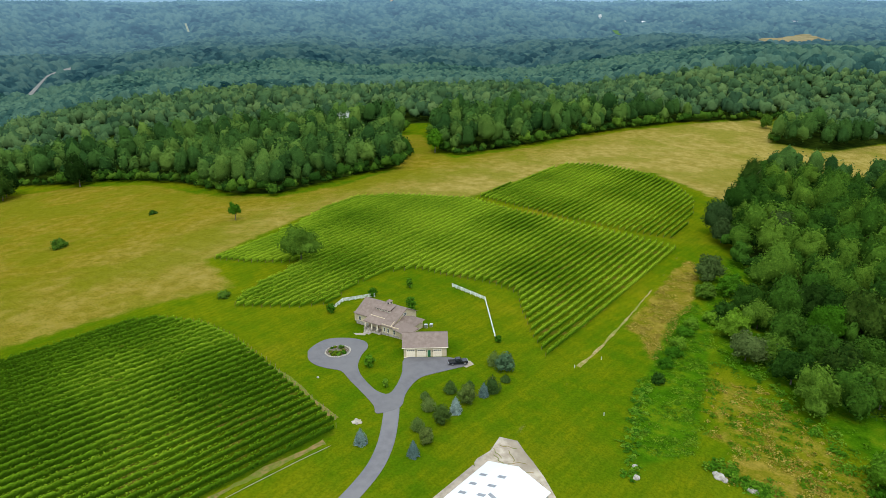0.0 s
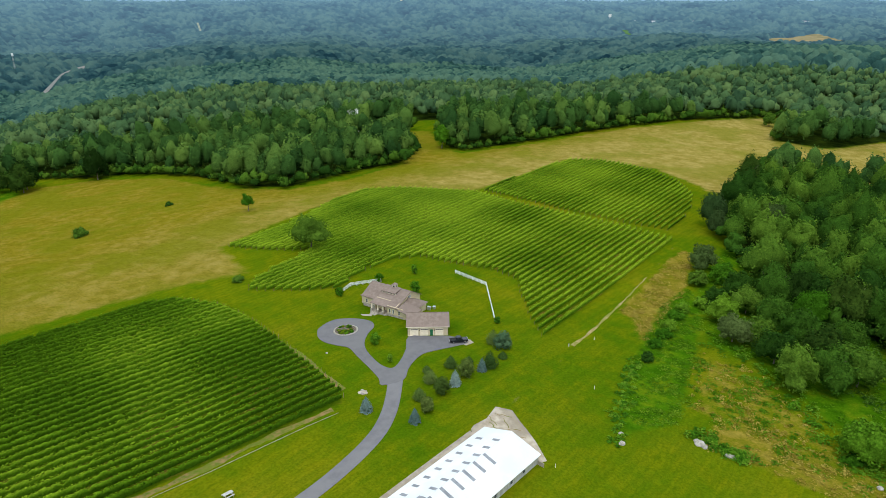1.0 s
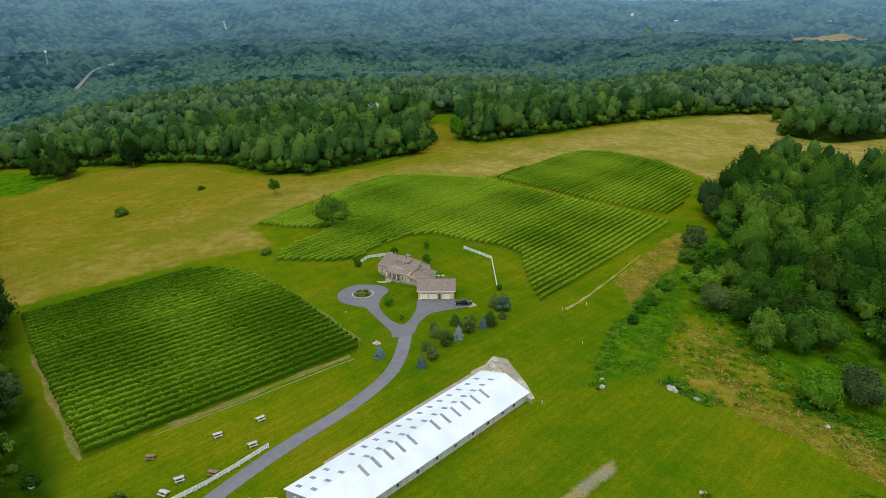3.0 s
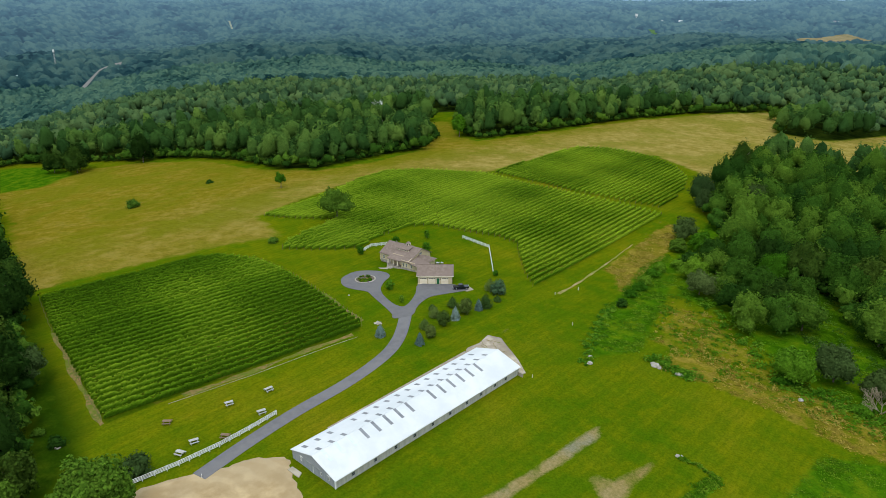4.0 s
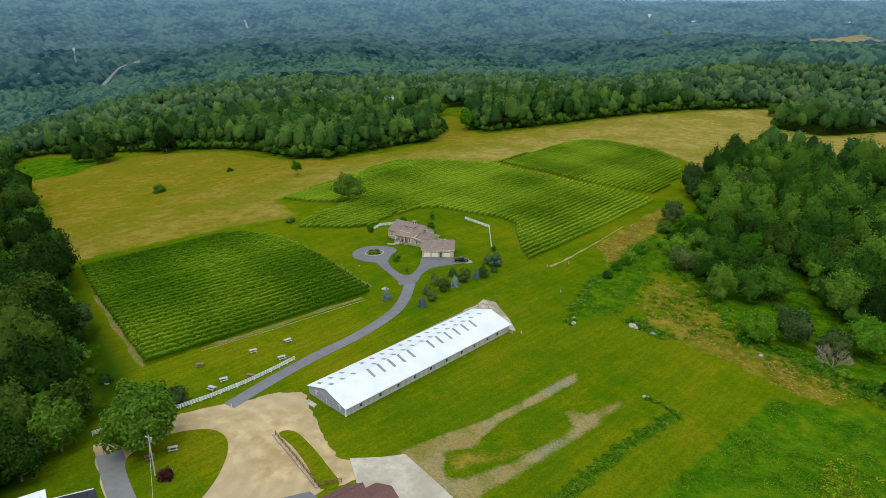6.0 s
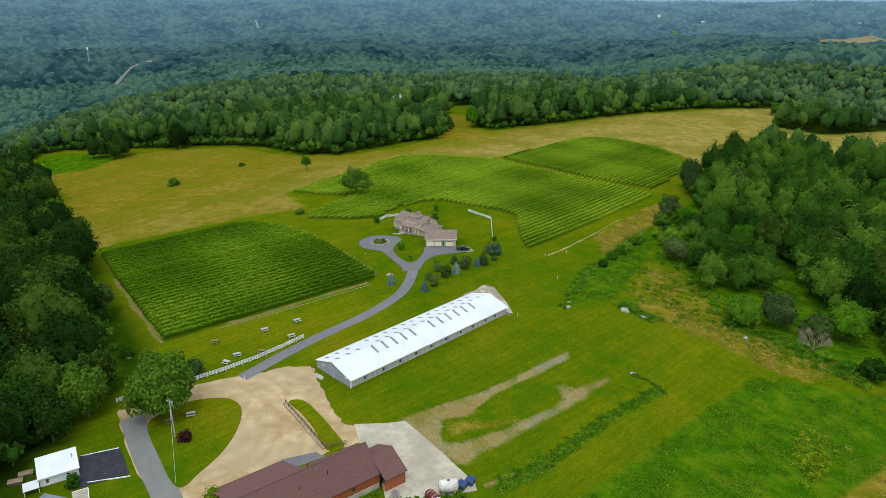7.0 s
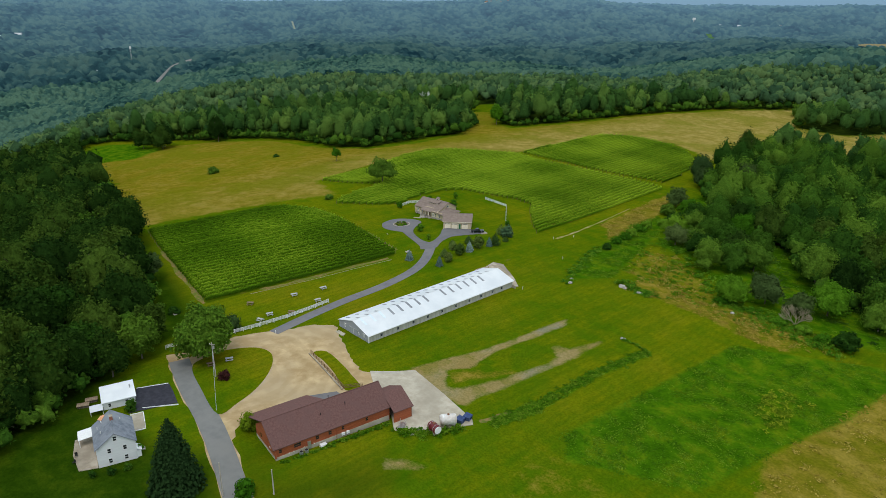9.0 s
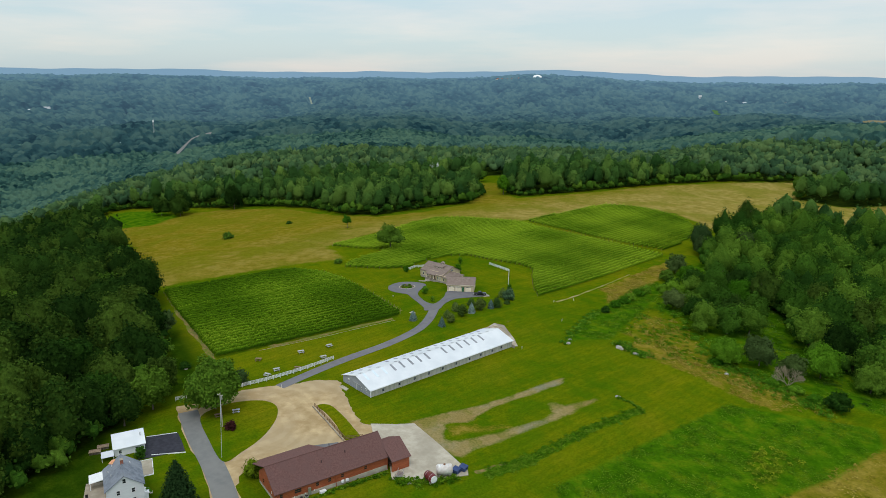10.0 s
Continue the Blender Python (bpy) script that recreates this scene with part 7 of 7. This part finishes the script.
utility_pole(-72.4, 2.1, 10.9, "weathered utility pole with a crossarm in the grass island", True, (-56.4, -7.0))
utility_pole(-26.0, -23.2, 8.6, "dark wooden pole at the road edge", False)
utility_pole(-18.6, -15.4, 6.6, "thin grey pole in the lawn", False)
pst = root_at("marker_post", -70.2, 168.0, 0, "short white marker post in the grass", "post", None, "marker posts")
cyl("stake", M_TRIM, pst, (0, 0, -0.2), (0, 0, 1.1), 0.09, 8)
for x, y in ((-53.6, 150.0), (-46.8, 113.0), (-83.0, 29.5), (-66.0, 178.0)):
    again(pst, x, y)


# ---- stones ----
def boulder(x, y, s, seed, label="pale weathered boulder lying in the grass", mat=None):
    rg = random.Random(seed)
    bm = bmesh.new()
    bmesh.ops.create_icosphere(bm, subdivisions=2, radius=s)
    for v in bm.verts:
        n = noise.noise(v.co * (1.3 / s) + Vector((seed, 0, 0)))
        v.co *= 1 + 0.35 * n
        v.co.z *= 0.62
    ob = part("boulder", bm, mat or M_ROCK)
    ob.matrix_basis = pose(x, y, land1(x, y) + s * 0.2, 0, 0, rg.uniform(0, 360))
    return tagged(ob, label, "boulder", "boulders in the grass")


for i, (x, y, s) in enumerate(((-22.8, 143.8, 1.2), (-21.4, 143.4, 0.8), (-23.8, 144.6, 0.7), (-15.7, 143.6, 0.9), (-14.6, 143.9, 0.7), (15.5, 154.3, 0.8), (-1.9, 106.0, 0.6), (-1.2, 106.4, 0.5), (-38.0, 131.4, 0.8), (-121.0, 15.0, 0.7), (-39.8, 135.2, 0.6), (-103.4, 109.3, 0.5), (-104.4, 110.4, 0.45), (-127.9, 120.5, 0.4))):
    boulder(x, y, s, i)
drape("stone_patch", [(-104.8, 109.4), (-103.6, 110.9), (-102.3, 110.4), (-102.6, 109.0), (-103.8, 108.6)], M_CRACKED, "small patch of pale rubble on the lawn", "rubble", 0.1, True, 2.0, 4, 0.2)
drape("wet_asphalt_patch", [(-45.6, 13.4), (-41.6, 20.6), (-38.8, 20.4), (-42.2, 9.6)], M_ASPHALT, "blue-grey asphalt strip behind the winery", "asphalt", 0.09, False, 3.0)

# ---- single trees and garden plants ----
def put(root, x, y, label, category, group="", s=1.0, turn=0.0):
    tagged(root, label, category, group)
    return set_down(root, x, y, s, turn)


big = broad_tree(501, 15.5, 8.8, M_MAPLE, "maple_tree", 5200, 0.46, 0.10, 40)
put(big, -84.5, 6.5, "large spreading maple with deep green leaves beside the road", "tree", "", 1.0)
put(broad_tree(502, 14.5, 7.2, M_LEAF, "oak_tree", 2000, 0.5, 0.2, 20), -205.0, 188.5, "lone broad oak in a gap of the vineyard", "tree")
put(broad_tree(503, 9.5, 3.2, M_LEAF_EDGE, "tree", 420, 0.36, 0.22, 8), -284.6, 218.6, "small sparse tree standing alone in the meadow", "tree")
put(shrub(504, 4.2, 4.4, M_LEAF, "bush", 700, 0.42, 9), -333.0, 151.0, "dark rounded bush alone in the dry meadow", "bush")
for i, (x, y, h, r) in enumerate(((-478, 239, 23, 7.5), (-508, 203, 21, 9.5), (-523, 190, 17, 9), (-500, 197, 18, 8))):
    put(broad_tree(510 + i, h, r, M_SHADELEAF, "tree", 1200, 0.62, 0.03, 18), x, y, "dark full-crowned tree at the far edge of the meadow", "tree", "trees at the meadow edge")
put(broad_tree(520, 11, 5.2, M_LEAF, "tree", 500, 0.75, 0.05, 10), -112.0, 652.0, "round dark tree at the top of the dry field", "tree")
put(broad_tree(521, 17, 5.5, M_LEAF_EDGE, "tree", 800, 0.7, 0.12, 12), -286.5, 400.5, "bright green tree standing before the wood gap", "tree")
put(broad_tree(522, 11, 5.2, M_FIR, "tree", 1400, 0.42, 0.3, 12), -158.0, 24.0, "dark round-crowned tree on a slender trunk by the lawn", "tree")
put(conifer(530, 18.0, 5.8, M_FIR, "spruce", 24, 520, 0.46, 0.01, 0.62), -35.6, -28.6, "tall dark green spruce beside the road", "spruce")

for i, (x, y, h, r) in enumerate(((-97.0, 103.7, 4.4, 1.9), (-83.6, 107.2, 4.2, 1.6), (-85.2, 127.5, 4.8, 1.8), (-83.4, 138.4, 4.2, 1.6))):
    put(conifer(540 + i, h, r, M_SPRUCE, "blue_spruce", 14, 90, 0.24, 0.02, 0.62), x, y, "small blue spruce on the lawn", "spruce", "blue spruces on the lawn")
for i, (x, y, h, r) in enumerate(((-91.7, 134.6, 3.8, 1.7), (-91.6, 124.4, 4.2, 1.8), (-88.9, 116.0, 3.6, 1.6), (-82.6, 141.6, 5.4, 2.2), (-89.8, 154.9, 4.8, 2.1), (-82.4, 148.5, 2.2, 1.2), (-88.6, 139.5, 2.4, 1.1), (-95.6, 128.2, 2.2, 1.1))):
    put(conifer(560 + i, h, r * 1.1, M_YOUNGFIR, "fir_tree", 14, 90, 0.25, 0.02, -0.8), x, y, "dark green young fir in the row by the drive", "fir tree", "evergreens by the drive")
for i, (x, y, h, r) in enumerate(((-85.4, 121.4, 5.0, 2.7), (-85.3, 133.0, 5.4, 2.8), (-84.4, 113.1, 3.8, 2.2))):
    put(shrub(580 + i, h, r, M_JUNIPER, "juniper", 1100, 0.24, 12), x, y, "bushy olive-green juniper by the drive", "juniper", "evergreens by the drive")
put(shrub(590, 5.0, 3.3, M_PINE, "pine_tree", 900, 0.3, 12), -85.9, 154.4, "broad grey-green pine beside the yard fence", "pine")
for i, (x, y, h, r, mt, lab) in enumerate(((-119.5, 133.1, 3.6, 2.1, M_LEAF_EDGE, "rounded bright green shrub on the drive lawn"), (-108.0, 126.7, 2.6, 0.9, M_LEAF_EDGE, "slim young tree in the teardrop lawn"), (-134.5, 172.7, 5.2, 2.4, M_LEAF_EDGE, "round green tree behind the house"), (-147.9, 189.5, 4.2, 1.5, M_LEAF_EDGE, "small young tree on the back lawn"), (-154.4, 175.7, 3.4, 2.0, M_LEAF_EDGE, "leafy shrub at the end of the white fence"), (-157.2, 156.6, 3.4, 1.7, M_LEAF_EDGE, "leafy shrub beside the white fence"), (-96.6, 168.4, 2.2, 1.3, M_LEAF_EDGE, "low shrub at the end of the yard fence"))):
    put(shrub(600 + i, h, r, mt, "shrub", 420, 0.28, 8), x, y, lab, "shrub")
put(shrub(610, 2.8, 2.1, M_PURPLE, "plum_bush", 420, 0.26, 8), -69.2, 3.2, "dark purple-leaved bush in the grass island", "bush")
put(shrub(611, 4.2, 2.9, M_YELLOWGREEN, "lime_bush", 700, 0.3, 10), -43.6, -5.4, "yellow-green bush at the winery corner", "bush")
put(shrub(612, 4.0, 3.2, M_LEAF_EDGE, "bush", 600, 0.34, 9), -22.8, -19.6, "leafy green bush at the road edge", "bush")
put(shrub(613, 4.4, 4.3, M_FIR, "bush", 700, 0.36, 10), -96.4, 21.6, "dark rounded bush behind the white fence", "bush")
put(shrub(614, 1.5, 3.0, M_LEAF, "bush", 300, 0.3, 7), -122.6, 15.4, "low dark bush beside a boulder", "bush")
put(shrub(617, 1.4, 3.2, M_LEAF, "bush", 300, 0.34, 7), -343.5, 208.6, "low dark bush in the dry meadow", "bush")
put(shrub(618, 2.2, 3.0, M_LEAF, "bush", 320, 0.34, 7), -202.9, 146.3, "low dark bush in the grass above the vineyard", "bush")
put(shrub(615, 1.2, 2.2, M_LEAF, "bush", 260, 0.3, 6), -130.9, 14.6, "low dark bush at the wood edge", "bush")
put(shrub(616, 3.0, 1.9, M_LEAF, "shrub", 360, 0.28, 7), -73.0, -21.6, "green shrub against the white shed", "shrub")
for i, (x, y) in enumerate(((-50.4, -36.4), (-49.6, -33.0), (-52.4, -39.6))):
    put(shrub(620 + i, 1.6, 1.1, M_LEAF, "shrub", 200, 0.22, 6), x, y, "small shrub at the foot of the white house", "shrub", "shrubs of the white house")
put(shrub(625, 2.4, 1.4, M_LEAF_EDGE, "shrub", 300, 0.25, 7), -53.6, -28.6, "green shrub at the house corner", "shrub")

for i, (x, y, h, r, mt) in enumerate(((-93.8, -17.5, 13.5, 5.2, M_SHADELEAF), (-98.3, -7.0, 14.5, 5.0, M_LEAF), (-96.0, -26.2, 17.0, 6.2, M_SHADELEAF), (-93.6, -34.1, 18.0, 6.4, M_SHADELEAF), (-107.0, 0.6, 13.0, 4.6, M_SHADELEAF), (-87.0, -45.0, 18.0, 6.4, M_SHADELEAF), (-80.0, -57.0, 17.0, 6.2, M_SHADELEAF))):
    put(broad_tree(640 + i, h, r, mt, "tree", 2000, 0.44, 0.02, 28), x, y, ("full-crowned green tree at the road end", "tall tree beside the white house yard, leaves toned very dark for shade")[mt is M_SHADELEAF], "tree", "trees beside the white house")

# scattered trees and bushes before the eastern wood
EAST = [(11.0, 164.5, 10.5, 6.2, M_LEAF_EDGE), (20.5, 172.5, 12.5, 6.0, M_FIR), (40.0, 180.0, 13.5, 7.0, M_LEAF_EDGE), (32.0, 172.0, 8.0, 5.0, M_GREYLEAF), (52.0, 157.0, 5.5, 4.2, M_LEAF),
        (-9.0, 190.0, 12.5, 6.4, M_LEAF), (-1.0, 196.0, 13.0, 6.6, M_LEAF), (5.5, 203.0, 13.0, 6.4, M_LEAF), (-31.0, 207.5, 9.0, 5.6, M_GREYLEAF), (-24.5, 211.0, 9.5, 5.2, M_LEAF), (-38.0, 222.0, 8.5, 5.4, M_LEAF_EDGE),
        (-43.0, 232.0, 7.0, 4.6, M_LEAF), (-58.0, 267.0, 10.0, 6.0, M_GREYLEAF), (-54.5, 249.0, 5.5, 4.2, M_LEAF), (-70.5, 328.0, 17.0, 6.2, M_FIR), (-73.0, 408.0, 21.0, 6.6, M_SHADELEAF), (-63.0, 345.0, 14.0, 5.6, M_LEAF), (-44.0, 330.0, 17.5, 6.6, M_GREYLEAF),
        (-27.0, 245.0, 17.0, 7.2, M_LEAF), (-13.0, 239.0, 13.5, 6.2, M_LEAF_EDGE), (-20.0, 252.0, 14.0, 6.0, M_SHADELEAF), (0.0, 226.0, 11.0, 5.4, M_LEAF), (56.0, 182.0, 11.0, 6.0, M_LEAF), (-66.0, 318.0, 12.0, 5.0, M_FIR),
        (-33.0, 234.0, 10.0, 5.8, M_LEAF), (-23.0, 228.0, 11.0, 5.8, M_LEAF), (-13.0, 221.0, 12.0, 6.0, M_LEAF), (-5.0, 212.0, 12.5, 6.2, M_SHADELEAF), (-17.0, 201.0, 11.0, 5.6, M_LEAF), (-48.0, 258.0, 8.0, 5.0, M_LEAF_EDGE), (-39.0, 247.0, 10.0, 5.5, M_LEAF), (-60.0, 336.0, 14.0, 5.6, M_LEAF)]
for i, (x, y, h, r, mt) in enumerate(EAST):
    lab = {M_GREYLEAF: "pale grey-green willow before the wood", M_LEAF: "dark green broad-leaved tree before the wood", M_LEAF_EDGE: "bright green rounded tree in the rough grass", M_FIR: "very dark rounded tree before the wood", M_SHADELEAF: "dark-leaved tree before the wood"}[mt]
    put(broad_tree(700 + i, h, r, mt, "tree", 1500, 0.40, 0.02, 22), x, y, lab, "tree", "trees before the eastern wood")
for i, (x, y, h, r) in enumerate(((-48.0, 176.3, 2.6, 2.6), (-49.2, 187.5, 2.2, 3.0), (-49.6, 196.0, 2.4, 3.4), (-50.2, 203.0, 3.0, 3.6), (-51.4, 212.0, 3.0, 3.6), (-51.0, 220.0, 3.4, 3.8), (-47.0, 229.0, 3.6, 4.0), (45.0, 156.0, 2.8, 3.4), (38.0, 158.5, 2.6, 3.6), (30.5, 160.0, 2.4, 3.4), (9.0, 160.5, 2.2, 2.6))):
    put(shrub(760 + i, h, r, (M_LEAF, M_LEAF_EDGE)[min(i, 1)], "bush", 420, 0.34, 9), x, y, "low spreading bush in the hedge line", "bush", "bushes of the hedge line")


def bare_tree(x, y, h, seed, label, mat=M_DEADWOOD, n=16, name="dead_tree", wide=0.36):
    rg = random.Random(seed)
    bm = bmesh.new()
    limb(bm, (0, 0, -0.4), (0.2, 0, h * 0.35), h * 0.03, h * 0.02, 7)
    for i in range(n):
        a = i * 2.399
        z = h * rg.uniform(0.15, 0.4)
        w = wide * rg.uniform(0.55, 1.0)
        b = Vector((math.cos(a) * h * w, math.sin(a) * h * w, h * rg.uniform(0.55, 0.95)))
        limb(bm, (0.1, 0, z), b * 0.6 + Vector((0, 0, z * 0.3)), h * 0.014, h * 0.007, 5)
        m0 = b * 0.6 + Vector((0, 0, z * 0.3))
        for j in range(4):
            e = m0 + Vector((rg.uniform(-1, 1), rg.uniform(-1, 1), rg.uniform(0.3, 1.3))) * h * 0.16
            limb(bm, m0, e, h * 0.007, h * 0.002, 4)
    ob = part(name, bm, mat)
    ob.matrix_basis = pose(x, y, land1(x, y))
    return tagged(ob, label, "dead tree")




def spreading_dead_tree(x, y, reach, seed, label):
    """A short trunk that forks again and again into a wide bare fan."""
    rg = random.Random(seed)
    bm = bmesh.new()

    def fork(p, way, length, r, depth):
        q = p + way * length
        limb(bm, p, q, r, r * 0.68, 6 if depth > 2 else 4)
        if depth == 0:
            return
        for k in range(4 if depth > 3 else 3):
            turn = Vector((rg.uniform(-1, 1), rg.uniform(-1, 1), rg.uniform(-0.25, 0.65)))
            fork(q, (way + turn * 0.75).normalized(), length * rg.uniform(0.62, 0.86), r * 0.62, depth - 1)
    for k in range(5):
        a = k * 1.257 + 0.4
        fork(Vector((0, 0, -0.3)), Vector((math.cos(a) * 0.7, math.sin(a) * 0.7, 0.8)).normalized(), reach * 0.34, reach * 0.026, 4)
    ob = part("dead_tree", bm, M_DEADWOOD)
    ob.matrix_basis = pose(x, y, land1(x, y))
    return tagged(ob, label, "dead tree")


spreading_dead_tree(34.0, 163.0, 7.2, 3, "leafless grey-brown dead tree with a wide fan of branches")
for x, y, h in ((-404, 432, 25), (-398, 436, 23), (-395, 428, 20)):
    bare_tree(x, y, h, int(h), "tall bare white tree standing in the wood", M_TRIM, 7)


# ---- weeds, straw and hedge growth ----
def tufts(name, spots, material, label, size, n_each, seed, high=1.0):
    """Clumps of upright leaves at many places, as one mesh."""
    rng = np.random.default_rng(seed)
    S = np.asarray(spots)
    n = len(S) * n_each
    base = np.repeat(S, n_each, 0)
    off = rng.normal(size=(n, 2)) * base[:, 2:3] * 0.5
    x, y = base[:, 0] + off[:, 0], base[:, 1] + off[:, 1]
    hgt = base[:, 3] * rng.uniform(0.15, 1.0, n) * np.maximum(0.25, 1 - (np.hypot(off[:, 0], off[:, 1]) / (base[:, 2] + 0.01)) ** 2 * 0.5) * high
    C = np.stack([x, y, land(x, y) + hgt], 1)
    N = np.stack([off[:, 0] * 0.5, off[:, 1] * 0.5, base[:, 2] * 1.3], 1) + rng.normal(size=(n, 3)) * 0.35 * base[:, 2:3]
    V, F = leaf_cards(rng, C, N, rng.uniform(0.6, 1.4, n) * size)
    hue = np.repeat(np.repeat(rng.uniform(size=len(S)), n_each), 4)
    return tagged(new(name, fast_mesh(name, V, F, material, (("hue", hue),))), label, "weeds", kind="stuff")


pr = np.random.default_rng(321)


def fill(poly, n, r, h, margin=0.0):
    P = np.array(poly)
    out = []
    while len(out) < n:
        x, y = pr.uniform(P[:, 0].min(), P[:, 0].max(), 400), pr.uniform(P[:, 1].min(), P[:, 1].max(), 400)
        ok = inside(poly, x, y) > margin
        for a, b in zip(x[ok], y[ok]):
            k = noise.noise(Vector((a * 0.09, b * 0.09, n * 0.1)))
            if k > pr.uniform(-0.5, 0.4):
                out.append((a, b, r * pr.uniform(0.6, 1.5), h * pr.uniform(0.4, 1.3) * (1 + 0.5 * k)))
    return out[:n]


def along(pts, half, n, r, h):
    c = catmull(pts, False, 10)
    out = []
    for i in range(n):
        k = pr.integers(0, len(c) - 1)
        s = pr.uniform()
        x, y = c[k][0] + (c[k + 1][0] - c[k][0]) * s, c[k][1] + (c[k + 1][1] - c[k][1]) * s
        out.append((x + pr.normal() * half, y + pr.normal() * half, r * pr.uniform(0.6, 1.4), h * pr.uniform(0.5, 1.3)))
    return out


tufts("ditch_weeds", along(DITCH, 0.9, 460, 0.9, 0.26) + along([(8.0, 103.8), (3, 106), (-1.4, 105.6)], 0.35, 40, 0.5, 0.5), M_WEED, "dense green weeds along a shallow ditch", 0.20, 36, 1)
tufts("field_weeds", fill(LUSH_FIELD, 900, 1.6, 0.22), M_WEED, "knee-high bright green weeds covering the field", 0.20, 20, 2)
tufts("strip_weeds", fill(LUSH_STRIP, 420, 1.3, 0.25), M_WEED, "bright green weeds in the low strip", 0.28, 16, 3)
tufts("east_weeds", fill(EAST_ROUGH, 420, 1.4, 0.5), M_WEED, "lush green weeds before the eastern wood", 0.26, 16, 14)
tufts("gap_weeds", fill(WOOD_GAP, 260, 1.5, 0.9), M_LEAF, "shaded green undergrowth in a gap of the wood", 0.32, 16, 24)
tufts("rough_weeds", fill(WILD_EAST, 260, 1.3, 0.5), M_WEED, "rough green weeds among the tall grass", 0.3, 18, 4)
tufts("rough_straw", fill(WILD_EAST, 240, 0.9, 0.6), M_STRAW, "tall dry grass stalks in the rough field", 0.22, 16, 5)
tufts("triangle_straw", fill(GOLD_TRI, 420, 0.9, 0.6), M_STRAW, "tall golden dry grass beside the track", 0.2, 14, 6)
tufts("corner_straw", fill(GOLD_SE, 700, 1.4, 0.5), M_STRAW, "tall golden dry grass in the field corner", 0.24, 14, 7)
tufts("edge_straw", fill(GOLD_EDGE, 240, 0.9, 0.5), M_STRAW, "strip of tall golden grass before the wood", 0.2, 14, 17)
tufts("spot_weeds", fill(BROWN_SPOT, 70, 1.0, 0.9), M_YELLOWGREEN, "taller yellow-green weeds in the field", 0.26, 20, 18)
tufts("bank_weeds", along([(-38.0, 130.0), (-44.0, 145.0), (-48.0, 160.0), (-50.0, 172.0)], 1.3, 80, 0.9, 0.6) + along([(-24.0, 147.5), (-16.0, 146.0), (-11.5, 145.0)], 1.6, 90, 1.1, 1.3), M_LEAF_EDGE, "dark green brambles along the bank and rock pile", 0.3, 26, 8)
tufts("wood_edge_growth", along([(50, 152), (36, 156), (22, 160), (12, 162), (-2, 176), (-16, 192), (-36, 206)], 3.0, 260, 1.3, 1.4), M_LEAF_EDGE, "green undergrowth along the wood edge", 0.32, 24, 9)
tufts("winery_grasses", [tuple((pose(-28.0, -8.4, 0, 0, 0, -12.2) @ Vector((1.5 + pr.normal() * 0.3, y, 0)))[:2]) + (0.4, 0.3 if y < 12 else 0.65) for y in list(pr.uniform(0.5, 12.5, 40)) + list(pr.uniform(12.5, 29.5, 90))]
      + along([(-16.0, 20.0), (-12.0, 22.5), (-8.6, 27.0), (-6.6, 31.5)], 0.8, 130, 0.7, 0.9), M_WEED, "long green grass against the foundation and tanks", 0.24, 22, 10)

# ---- far things in the valley ----
def far_building(x, y, w, d, h, mat, label, category="house", roof=None):
    r = root_at("distant_building", x, y, (x * 7 + y * 3) % 90, label, category, None, "far buildings in the valley")
    box("wall", mat, r, -w / 2, -d / 2, -3, w / 2, d / 2, h)
    slab("roof", roof or M_SHINGLE_GREY, r, [(-w / 2 - 0.5, -d / 2 - 0.5, h), (w / 2 + 0.5, -d / 2 - 0.5, h), (w / 2 + 0.5, 0, h + d * 0.3), (-w / 2 - 0.5, 0, h + d * 0.3)], 0.4)
    slab("roof", roof or M_SHINGLE_GREY, r, [(w / 2 + 0.5, d / 2 + 0.5, h), (-w / 2 - 0.5, d / 2 + 0.5, h), (-w / 2 - 0.5, 0, h + d * 0.3), (w / 2 + 0.5, 0, h + d * 0.3)], 0.4)
    return r


for x, y, w in FAR_HOUSES:
    far_building(x, y, w * 0.62, 9, 7 + w * 0.08, M_WHITE, "white building among the trees of the valley", "building", M_SHINGLE_GREY if int(w) % 4 == 0 else M_ROOF_WHITE)
for x, y, w in ((-2686, 3357, 60), (-2614, 3351, 40), (-2573, 3383, 50)):
    far_building(x, y, w, 20, 18, M_CREAM_PALE, "pale reddish block of a distant town", "building", M_BRICK)
dome = root_at("distant_dome", -2510, 3505, 0, "white dome of a distant town hall", "dome")
bm = bmesh.new()
bmesh.ops.create_uvsphere(bm, u_segments=20, v_segments=10, radius=32)
for v in bm.verts:
    v.co.z = max(v.co.z, -20) * 0.62 + 12
part("shell", bm, M_TRIM, dome, smooth_faces=True)
mast = root_at("radio_mast", -2350, 1000, 0, "pale lattice radio mast rising from the valley woods", "mast")
for a in range(3):
    cyl("leg", M_STEEL, mast, (2.2 * math.cos(a * 2.094), 2.2 * math.sin(a * 2.094), -2), (1.2 * math.cos(a * 2.094), 1.2 * math.sin(a * 2.094), 62), 0.55, 6)
for z in (12, 24, 36, 48, 60):
    box("brace", M_STEEL, mast, -1.9, -1.9, z, 1.9, 1.9, z + 0.8)
box("antenna_head", M_TRIM, mast, -2.4, -2.4, 56, 2.4, 2.4, 64)
tower = root_at("water_tower", -1492, 3570, 0, "white water tower among distant houses", "water tower")
cyl("stem", M_TRIM, tower, (0, 0, -2), (0, 0, 34), 3.0, 10)
cyl("tank", M_TRIM, tower, (0, 0, 30), (0, 0, 42), 8.0, 14)
for i, (poly_, mat_, lab_) in enumerate(FAR_FIELDS):
    drape("distant_field", poly_, (M_FARSTRAW, M_FARGRASS, M_ROAD, M_FARCUT)[mat_], lab_, "field", 6.0, False, 60.0)
